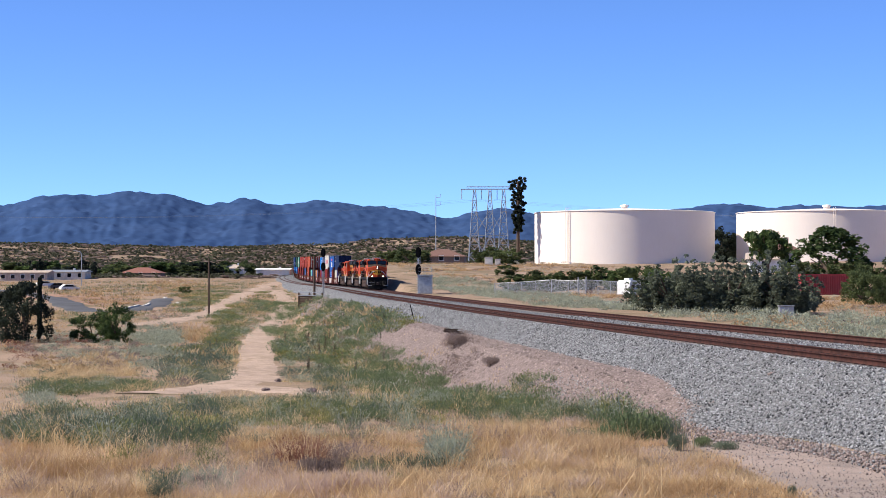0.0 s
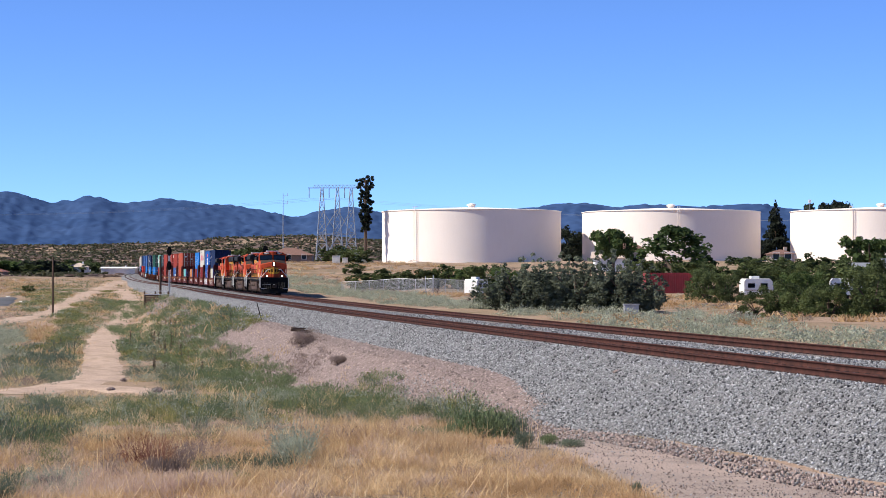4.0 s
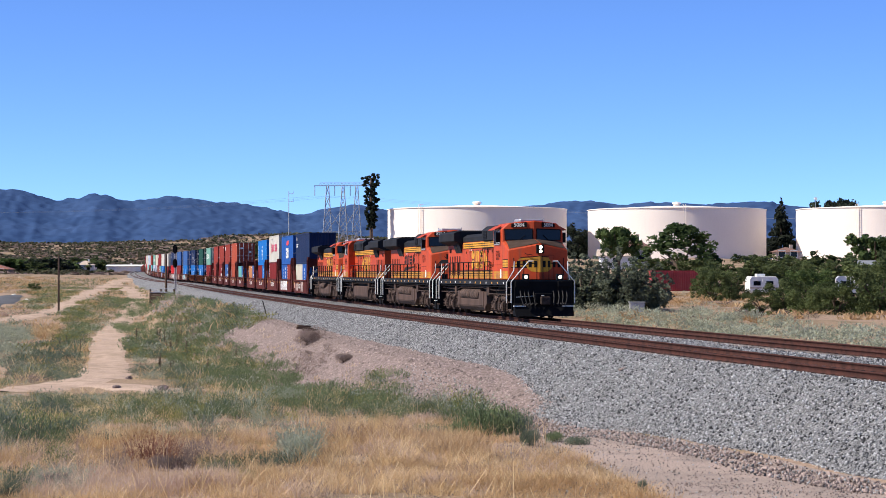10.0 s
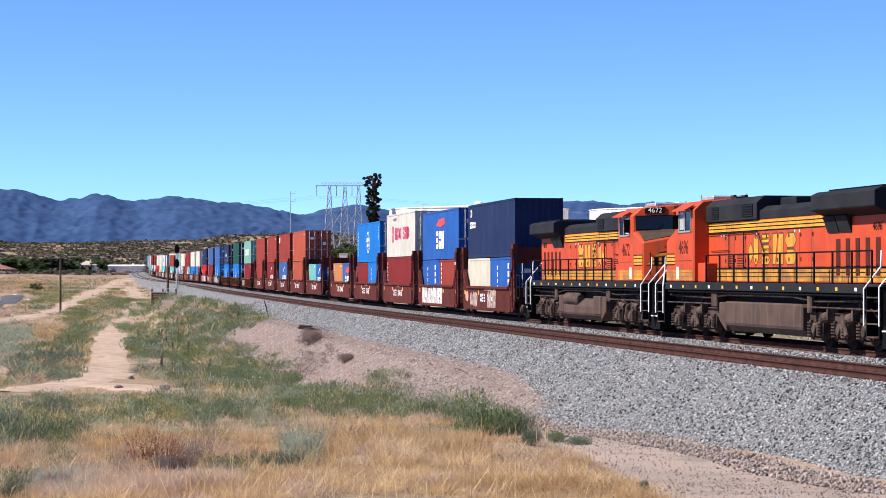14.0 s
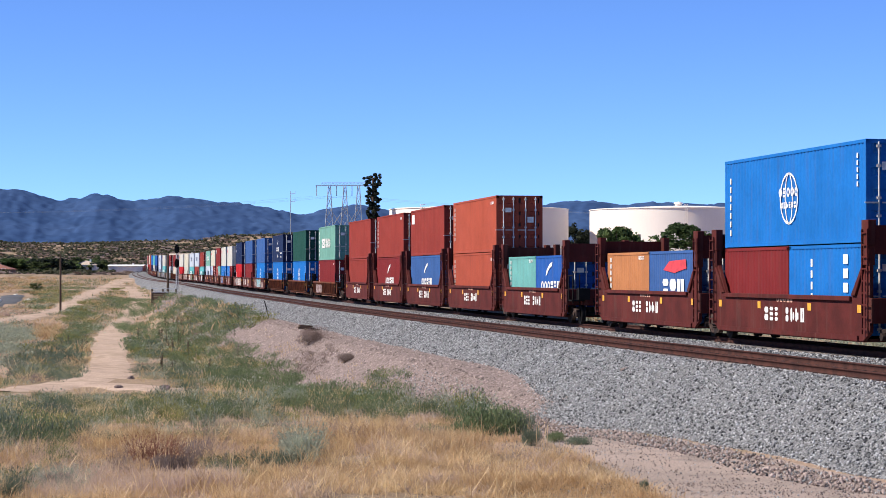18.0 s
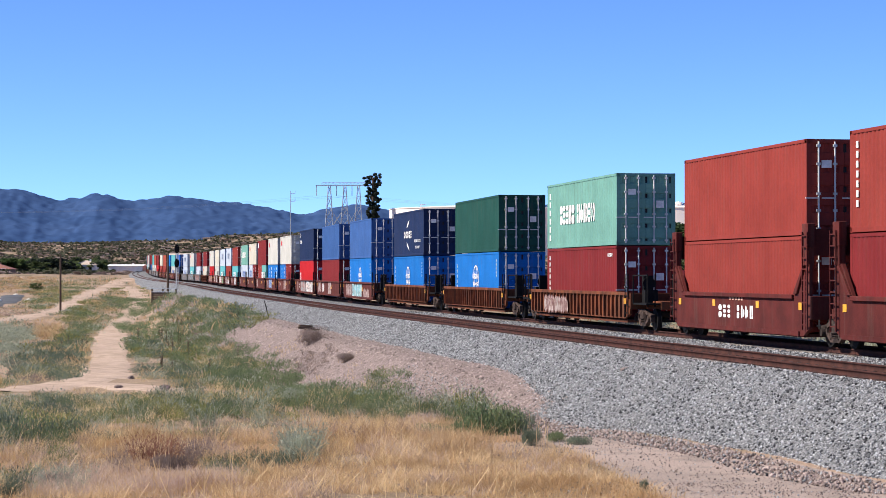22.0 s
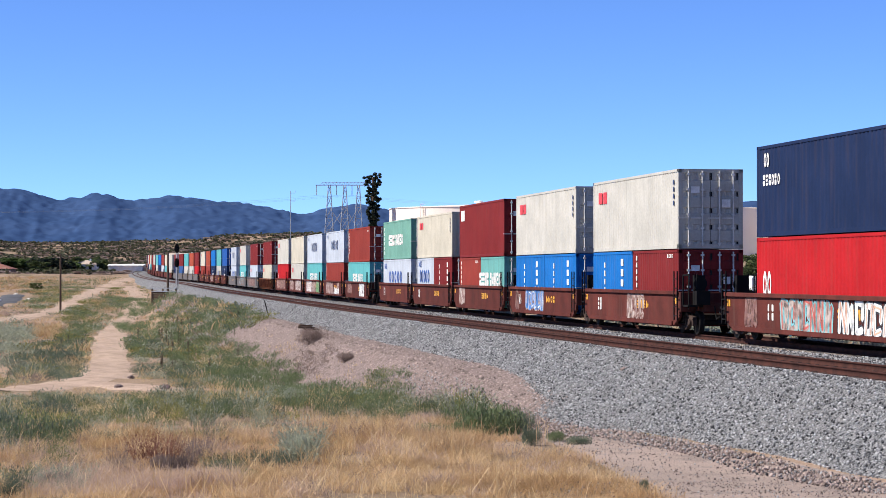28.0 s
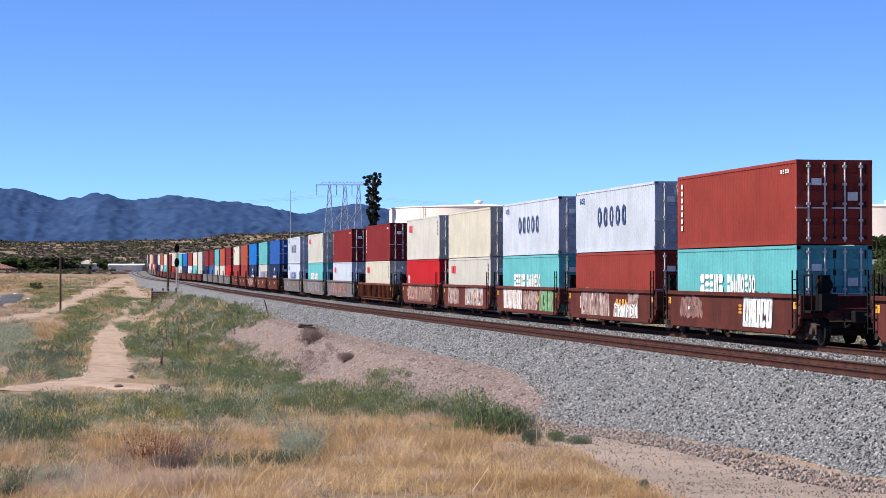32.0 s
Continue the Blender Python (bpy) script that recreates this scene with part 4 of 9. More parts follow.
def corrugated(length, height, width):
    """A container's shell: pressed side walls and front end, a ribbed roof, a flat floor."""
    g = Geo()
    hl, hw = length / 2, width / 2
    for s in (-1, 1):
        xs, n = [], int((length - 0.3) / 0.28)
        p = (length - 0.3) / n
        for i in range(n):
            x = -hl + 0.15 + i * p
            xs += [(x, 0), (x + p * 0.27, 0), (x + p * 0.5, 1), (x + p * 0.77, 1)]
        xs.append((hl - 0.15, 0))
        v = [(x, s * (hw - 0.012 - 0.024 * d), z) for z in (0.13, height - 0.09) for x, d in xs]
        k = len(xs)
        g.add(v, [(i, i + 1, k + i + 1, k + i) for i in range(k - 1)])
    n = 7
    for e in (-1, 1):
        ys = []
        p = (width - 0.3) / n
        for i in range(n):
            y = -hw + 0.15 + i * p
            ys += [(y, 0), (y + p * 0.3, 0), (y + p * 0.5, 1), (y + p * 0.8, 1)]
        ys.append((hw - 0.15, 0))
        k = len(ys)
        v = [(e * (hl - 0.03 - 0.04 * d), y, z) for z in (0.13, height - 0.09) for y, d in ys]
        g.add(v, [(i, i + 1, k + i + 1, k + i) for i in range(k - 1)])
    g.box(-hl + 0.1, hl - 0.1, -hw + 0.03, hw - 0.03, height - 0.06, height - 0.015)
    g.box(-hl + 0.1, hl - 0.1, -hw + 0.05, hw - 0.05, 0.08, 0.15)
    return g


def frame_geo(length, height, width):
    g = Geo()
    hl, hw = length / 2, width / 2
    for s in (-1, 1):
        g.box(-hl + 0.1, hl - 0.1, *sorted((s * (hw - 0.06), s * hw)), height - 0.10, height - 0.005)
        g.box(-hl + 0.1, hl - 0.1, *sorted((s * (hw - 0.06), s * hw)), 0.02, 0.16)
    for e in (-1, 1):
        g.box(*sorted((e * (hl - 0.1), e * hl)), -hw, hw, height - 0.13, height - 0.005)
        g.box(*sorted((e * (hl - 0.1), e * hl)), -hw, hw, 0.02, 0.17)
    return g


def container(paint, length, height, doors_front, marks=None, label="", detail=2):
    """A shipping container. Its near side faces -y; its bottom is at z 0."""
    w = 2.438
    hl, hw = length / 2, w / 2
    m = PAINTMAT[paint]
    c = thing("shipping_container", label or f"{WORDS[paint]} corrugated steel {'forty' if length > 8 else 'twenty'}-foot shipping container", "container", "containers on the train")
    k = (length, height)
    part("shell", shared((k, "shell", paint), lambda: corrugated(length, height, w).mesh("shell")), m, c)
    part("edge_frame", shared((k, "frame", paint), lambda: frame_geo(length, height, w).mesh("edge_frame")), m, c)
    for e in (-1, 1):
        for s in (-1, 1):
            part("corner_post", shared((k, "post", e, s, paint), lambda: Geo().box(*sorted((e * (hl - 0.16), e * hl)), *sorted((s * (hw - 0.16), s * hw)), 0.0, height).mesh("corner_post", 0.012)), m, c)
    e = 1 if doors_front else -1
    for s in (-1, 1):
        d = part("door", shared((k, "door", e, s, paint), lambda: door_geo(e * (hl - 0.035), e, s, hw, height).mesh("door")), m, c)
        part("door_seal", shared((k, "seal", e, s), lambda: Geo().box(*sorted((e * (hl - 0.064), e * (hl - 0.050))), *sorted((s * 0.005, s * 0.07)), 0.18, height - 0.14).box(*sorted((e * (hl - 0.064), e * (hl - 0.050))), *sorted((s * (hw - 0.23), s * (hw - 0.155))), 0.18, height - 0.14).mesh("door_seal")), GASKET, d) if detail > 1 else None
        if detail > 1:
            part("placard", shared((k, "plac", e, s), lambda: Geo().box(*sorted((e * (hl + 0.002), e * (hl + 0.010))), *sorted((s * 0.42, s * 0.74)), height * (0.52 if s > 0 else 0.70), height * (0.62 if s > 0 else 0.78)).mesh("placard")), MARKYELLOW if (s < 0 and paint in ("white", "maroon", "coral", "brick")) else MARKWHITE, d)
            for q in (0.32, 0.84):
                part("lock_bar", shared((k, "bar", e, s, q), lambda: bar_geo(e * (hl + 0.03), s * q, height).mesh("lock_bar")), LOCKBAR, d)
    return c


def door_geo(x, e, s, hw, h):
    """One door leaf: a pressed sheet with four broad ribs across it."""
    y0, y1 = sorted((s * 0.01, s * (hw - 0.16)))
    x -= e * 0.03
    n = 4
    pts = [(x - e * 0.05, 0.18), (x, 0.18)]
    for i in range(n):
        z0 = 0.26 + i * (h - 0.5) / n
        z1 = z0 + (h - 0.5) / n - 0.14
        pts += [(x, z0), (x + e * 0.055, z0 + 0.05), (x + e * 0.055, z1 - 0.05), (x, z1)]
    pts += [(x, h - 0.14), (x - e * 0.05, h - 0.14)]
    return Geo().prism(pts, "y", y0, y1)


def bar_geo(x, y, h):
    g = Geo().tube((x, y, 0.1), (x, y, h - 0.08), 0.030, 6)
    for z in (0.2, 0.75, 1.25, h - 0.75, h - 0.2):
        g.box(x - 0.045, x + 0.03, y - 0.06, y + 0.06, z - 0.035, z + 0.035)
    g.box(x - 0.01, x + 0.03, y - 0.42, y, 1.1, 1.14)
    return g


def mark_container(c, kind, length, h):
    """Painted signs as plain blocks and shapes in their colours."""
    y = -1.219
    hl = length / 2
    if kind == "ship":        # a broad white two-word sign
        word(c, -3.6, -0.9, h * 0.36, h * 0.64, y, 5, MARKWHITE, 1, 0.12)
        word(c, -0.5, 2.7, h * 0.36, h * 0.64, y, 8, MARKWHITE, 2, 0.2)
        column(c, -hl + 0.6, 0.35, h - 0.3, y, 6, MARKWHITE)
    elif kind == "shiplow":
        word(c, -3.4, -0.9, h * 0.40, h * 0.66, y, 5, MARKWHITE, 1, 0.12)
        word(c, -0.5, 2.4, h * 0.40, h * 0.66, y, 8, MARKWHITE, 2, 0.2)
    elif kind == "rings":     # five blue rounded blocks
        g = Geo()
        for i in range(5):
            cx = -2.1 + i * 0.95
            ring = [(math.cos(a), math.sin(a)) for a in (2 * math.pi * j / 14 for j in range(14))]
            v = [(cx + 0.30 * a, y - 0.004, h * 0.56 + 0.42 * b) for a, b in ring] + [(cx + 0.13 * a, y - 0.004, h * 0.56 + 0.24 * b) for a, b in ring]
            g.add(v, [(j, (j + 1) % 14, 14 + (j + 1) % 14, 14 + j) for j in range(14)])
        part("marking", g, MARKNAVY, c)
        word(c, -hl + 0.7, -hl + 1.5, h * 0.80, h * 0.90, y, 3, MARKBLUE, 5)
    elif kind == "ringslow":
        g = Geo()
        for i in range(5):
            cx = (-3.0 + i * 1.2) * (1 if length > 8 else 0.6)
            sc = 1 if length > 8 else 0.7
            ring = [(math.cos(a), math.sin(a)) for a in (2 * math.pi * j / 14 for j in range(14))]
            v = [(cx + 0.40 * sc * a, y - 0.004, h * 0.55 + 0.40 * b) for a, b in ring] + [(cx + 0.2 * sc * a, y - 0.004, h * 0.55 + 0.22 * b) for a, b in ring]
            g.add(v, [(j, (j + 1) % 14, 14 + (j + 1) % 14, 14 + j) for j in range(14)])
        part("marking", g, MARKBLUE, c)
        word(c, -hl + 0.6, -hl + 1.6, h * 0.76, h * 0.9, y, 3, MARKBLUE, 5)
    elif kind == "swoosh":    # a white sail shape with a line of blocks under it
        g = Geo()
        zc = h * 0.74
        g.add([(-1.0, y - 0.004, zc - 0.35), (-0.75, y - 0.004, zc - 0.05), (-0.2, y - 0.004, zc + 0.2), (0.35, y - 0.004, zc + 0.3), (0.3, y - 0.004, zc + 0.12), (-0.3, y - 0.004, zc - 0.02), (-0.7, y - 0.004, zc - 0.25)], [(0, 1, 2, 3, 4, 5, 6)])
        part("marking", g, MARKWHITE, c)
        word(c, -1.9, 1.9, h * 0.37, h * 0.53, y, 6, MARKWHITE, 3, 0.2)
    elif kind == "swoosh2":
        for zc, sgn in ((h * 0.72, 1), (h * 0.22, -1)):
            g = Geo()
            g.add([(-0.6, y - 0.004, zc - 0.3 * sgn), (-0.3, y - 0.004, zc), (0.5, y - 0.004, zc + 0.28 * sgn), (0.2, y - 0.004, zc - 0.02)], [(0, 1, 2, 3)])
            part("marking", g, MARKWHITE, c)
        word(c, -1.6, 1.6, h * 0.40, h * 0.56, y, 5, MARKWHITE, 3, 0.2)
        word(c, 2.6, 5.0, h * 0.30, h * 0.36, y, 7, MARKWHITE, 4, 0.4)
        word(c, 3.0, 4.6, h * 0.16, h * 0.22, y, 6, MARKWHITE, 4, 0.4)
    elif kind == "globe":     # a white banded oval
        g = Geo()
        ring = [(math.cos(q), math.sin(q)) for q in (2 * math.pi * j / 24 for j in range(24))]
        for rx, rz, th in ((0.78, 0.80, 0.07), (0.34, 0.80, 0.06)):
            v = [(rx * p, y - 0.004, h * 0.5 + rz * q) for p, q in ring] + [((rx - th) * p, y - 0.004, h * 0.5 + (rz - th) * q) for p, q in ring]
            g.add(v, [(j, (j + 1) % 24, 24 + (j + 1) % 24, 24 + j) for j in range(24)])
        part("marking", g, MARKWHITE, c)["kind"] = "stuff"
        word(c, -0.86, 0.86, h * 0.5 + 0.05, h * 0.5 + 0.34, y - 0.004, 5, MARKWHITE, 11, 0.2)
        word(c, -0.66, 0.66, h * 0.5 - 0.30, h * 0.5 - 0.10, y - 0.004, 6, MARKWHITE, 12, 0.25)
        column(c, -hl + 0.6, 0.4, h - 0.5, y, 7, MARKWHITE, 0.12)
        column(c, hl - 0.6, h * 0.55, h - 0.3, y, 5, MARKWHITE, 0.10)
    elif kind == "flower":    # a small red badge of two petals near the top corner
        g = Geo()
        g.box(-hl + 0.9, -hl + 1.5, y - 0.005, y - 0.001, h * 0.68, h * 0.84)
        g.box(-hl + 1.65, -hl + 2.2, y - 0.005, y - 0.001, h * 0.68, h * 0.84)
        part("marking", g, MARKRED, c)
        column(c, hl - 0.6, h * 0.55, h * 0.9, y, 4, MARKNAVY, 0.12)
    elif kind == "twoword":   # a crimson sign of two words after a crimson bar sign
        word(c, -3.6, -2.7, h * 0.34, h * 0.72, y, 2, MARKPINK, 6, 0.35)
        word(c, -2.4, 0.5, h * 0.40, h * 0.68, y, 4, MARKPINK, 7, 0.25)
        word(c, 1.0, 3.8, h * 0.40, h * 0.68, y, 4, MARKPINK, 8, 0.25)
        word(c, -3.2, -1.4, h * 0.84, h * 0.90, y, 8, MARKNAVY, 9)
    elif kind == "eagle":     # a red wing over tall white blocks
        g = Geo()
        g.add([(-1.2, y - 0.004, h * 0.70), (-0.4, y - 0.004, h * 0.82), (1.6, y - 0.004, h * 0.84), (1.7, y - 0.004, h * 0.72), (0.2, y - 0.004, h * 0.66)], [(0, 1, 2, 3, 4)])
        part("marking", g, MARKRED, c)
        word(c, -1.3, 1.5, h * 0.22, h * 0.58, y, 3, MARKWHITE, 8, 0.18)
    elif kind == "box":       # a small white square badge
        g = Geo().box(-hl + 0.5, -hl + 1.5, y - 0.005, y - 0.001, h * 0.70, h * 0.90)
        part("marking", g, MARKWHITE, c)
    elif kind == "cro":       # a small white crest and a short line of blocks near the far top corner
        word(c, -hl + 0.7, -hl + 1.2, h * 0.76, h * 0.92, y, 2, MARKWHITE, 3, 0.2)
        word(c, -hl + 0.6, -hl + 2.2, h * 0.56, h * 0.68, y, 6, MARKWHITE, 4, 0.3)
    elif kind == "codes":
        column(c, -hl + 0.55, h * 0.25, h * 0.92, y, 7, MARKWHITE, 0.16)
        word(c, hl - 1.4, hl - 0.6, h * 0.85, h * 0.90, y, 4, MARKWHITE, 4)
    elif kind == "bigcode":
        column(c, hl - 1.5 if length < 8 else -hl + 0.6, h * 0.15, h * 0.9, y, 5, MARKWHITE, 0.36)
        column(c, -hl + 1.9, h * 0.35, h * 0.85, y, 4, MARKWHITE, 0.14)
    elif kind == "redbox":
        word(c, -hl + 0.6, -hl + 1.4, h * 0.34, h * 0.64, y, 2, MARKWHITE, 3, 0.2)


# behind, style, well, unit, front truck, rear truck, top (paint, mark), lower list, sprays
HEADSTACKS = [
    (92.3, "tall", 12.5, 15.2, 2, 1, ("navy", "cro"), [("cream", ""), ("blue", "bigcode")], (0, 5)),
    (107.4, "tall", 12.5, 15.2, 0, 1, ("blue", "eagle"), [("blue", "bigcode"), ("brick", "codes")], (0, 1, 3)),
    (122.6, "tall", 12.5, 15.2, 0, 1, ("white", "twoword"), [("maroon", "codes")], ()),
    (138.1, "tall", 12.5, 15.2, 0, 1, ("skyblue", "globe"), [("maroon", ""), ("skyblue", "bigcode")], ()),
    (153.3, "tall", 12.5, 15.2, 0, 2, None, [("tan", "codes"), ("steelblue", "eagle")], ()),
    (172.6, "tall", 12.5, 15.2, 2, 1, None, [("teal", "codes"), ("blue", "swoosh")], ()),
    (187.9, "tall", 12.5, 15.2, 0, 1, ("coral", "codes"), [("coral", "codes")], ()),
    (203.1, "tall", 12.5, 15.2, 0, 1, ("brick", "box"), [("steelblue", "swoosh")], ()),
    (218.4, "tall", 12.5, 15.2, 0, 1, ("brick", "codes"), [("maroon", "swoosh")], ()),
    (234.0, "tall", 12.5, 15.2, 0, 2, ("brick", ""), [("brick", "")], ()),
]
MIDSTACKS = [
    (255.4, "rust", 16.3, 21.6, 2, 2, ("seagreen", "ship"), [("maroon", "codes")], (0, 4)),
    (278.6, "rust", 16.3, 21.6, 2, 2, ("darkgreen", ""), [("skyblue", "globe")], ()),
    (301.7, "rust", 16.3, 21.6, 2, 2, ("navy", "swoosh2"), [("skyblue", "globe")], ()),
    (324.9, "brown", 16.3, 19.2, 2, 1, ("steelblue", ""), [("skyblue", "globe")], (0, 2, 6)),
    (344.0, "brown", 16.3, 19.2, 0, 1, ("steelblue", ""), [("maroon", "")], (0, 5)),
    (363.2, "brown", 16.3, 19.2, 0, 2, ("navy", "cro"), [("red", "redbox")], (0, 5, 1)),
    (383.9, "brown", 12.5, 15.2, 2, 1, ("white", "flower"), [("skyblue", "bigcode"), ("maroon", "codes")], ()),
    (399.1, "brown", 12.5, 15.2, 0, 1, ("white", "flower"), [("skyblue", "bigcode"), ("skyblue", "bigcode")], (1,)),
    (414.2, "brown", 12.5, 15.2, 0, 1, ("maroon", "box"), [("brick", "codes"), ("teal", "shiplow")], (0,)),
    (428.8, "brown", 12.5, 15.2, 0, 1, ("cream", "flower"), [("bluewhite", "ringslow"), ("maroon", "bigcode")], ()),
    (443.5, "brown", 12.5, 15.2, 0, 2, ("seagreen", "ship"), [("bluewhite", "ringslow")], ()),
]
REARSTACKS = [
    (462.7, "brown", 12.5, 15.2, 2, 1, ("brick", "codes"), [("turq", "shiplow")], (0,)),
    (477.8, "brown", 12.5, 15.2, 0, 1, ("bluewhite", "rings"), [("brick", "")], (0,)),
    (493.2, "brown", 12.5, 15.2, 0, 1, ("bluewhite", "rings"), [("turq", "shiplow")], (0, 6)),
    (508.6, "brown", 12.5, 15.2, 0, 1, ("cream", ""), [("white", "flower")], (0,)),
    (523.9, "brown", 12.5, 15.2, 0, 2, ("white", "flower"), [("red", "redbox")], (5,)),
    (543.6, "rust", 16.3, 19.0, 2, 2, ("maroon", "codes"), [("cream", "flower")], ()),
    (563.8, "grey", 16.3, 19.4, 2, 1, ("maroon", "codes"), [("bluewhite", "flower")], ()),
    (583.4, "grey", 16.3, 19.4, 0, 1, ("white", "flower"), [("turq", "shiplow")], ()),
    (603.0, "grey", 16.3, 19.4, 0, 2, ("bluewhite", "rings"), [("bluewhite", "ringslow")], ()),
    (624.8, "brown", 12.5, 15.2, 2, 1, ("blue", ""), [("navy", "swoosh")], ()),
    (640.6, "brown", 12.5, 15.2, 0, 1, ("turq", ""), [("white", "ringslow")], ()),
    (656.4, "brown", 12.5, 15.2, 0, 1, ("skyblue", ""), [("navy", "swoosh")], (0,)),
    (671.8, "brown", 12.5, 15.2, 0, 1, ("coral", ""), [("brick", "")], ()),
    (687.6, "brown", 12.5, 15.2, 0, 2, ("cream", "flower"), [("brick", "")], ()),
]
STACKS = HEADSTACKS + MIDSTACKS + REARSTACKS
_r = random.Random(3)
_cycle = ["maroon", "coral", "turq", "maroon", "maroon", "white", "cream", "brick", "skyblue", "turq", "white", "maroon", "cream", "coral", "white", "navy", "brick", "white", "cream", "maroon", "brick", "turq", "white", "maroon", "cream", "steelblue", "coral", "white"]
_low = ["red", "white", "white", "steelblue", "navy", "white", "turq", "bluewhite", "navy", "white", "brick", "maroon", "turq", "white", "navy", "maroon", "cream"]
_s = 706.6
for _i in range(44):
    _p = _i % 5
    STACKS.append((_s, "brown" if (_i // 5) % 3 else "grey", 12.5, 15.2, 2 if _p == 0 else 0, 2 if _p == 4 else 1, (_cycle[_i % len(_cycle)], ""), [(_low[_i % len(_low)], "")], ()))
    _s += 19.0 if _p == 4 else 15.25
STYLEWORD = {"tall": "maroon", "rust": "rust-orange ribbed", "brown": "oxide-brown", "grey": "dusty grey"}


def build_stack(i, behind, style, well, unit, ft, rt, upper, lower, sprays):
    centre = behind + 6.1
    lab = f"{STYLEWORD[style]} double-stack well car" + (" with sprayed sides" if i in TAGS else "") + (" holding low containers" if upper is None else " holding stacked containers")
    car = well_car(style, well, unit, ft, rt, lab)
    yside = -1.505 if style == "rust" else -1.405
    if style == "tall":
        word(car, -1.7, -0.3, 0.72, 1.14, yside, 3, MARKWHITE, 1, 0.35)
        word(car, 0.2, 1.9, 0.72, 1.14, yside, 4, MARKWHITE, 2, 0.35)
        word(car, -0.6, 0.9, 1.30, 1.44, yside, 5, SPRAY[5], 3, 0.3)
    elif i < 36 and style != "rust":
        word(car, 1.2, 3.0, 0.85, 1.15, yside, 4, MARKYELLOW, i, 0.3)
        word(car, -4.6, -3.9, 0.7, 1.2, yside, 2, MARKWHITE, i, 0.5)
    for k, (a, b, c, d, cols) in enumerate(TAGS.get(i, ())):
        spray(car, a, b, c, d, yside, cols, i * 7 + k)
    mover(car, centre, unit / 2 - 1.0)
    floor, low, high = (0.40, 2.896, 2.896) if i < 16 else (0.44, 2.591, 2.896) if i < 19 else (0.52 if i < 21 else 0.42, 2.591, 2.591)
    if len(lower) == 2:
        floor, low = (0.42 if i < 16 else 0.44 if i < 19 else 0.52), 2.591
    if len(lower) == 2:
        for (p, mk), dx in zip(lower, (-3.07, 3.07)):
            c = container(p, 6.058, 2.59, dx > 0)
            mark_container(c, mk, 6.058, 2.7)
            mover(c, centre - dx, 2.0)
            c["lift"] = floor
    else:
        p, mk = lower[0]
        c = container(p, 12.192, low, True, detail=2 if i < 36 else 1)
        mark_container(c, mk, 12.192, low)
        mover(c, centre, 5.0)
        c["lift"] = floor
    if upper:
        p, mk = upper
        c = container(p, 12.192, high, i not in (0, 19), detail=2 if i < 36 else 1)
        mark_container(c, mk, 12.192, high)
        mover(c, centre, 5.0)
        c["lift"] = floor + low + 0.015


for _i, _st in enumerate(STACKS):
    build_stack(_i, *_st)


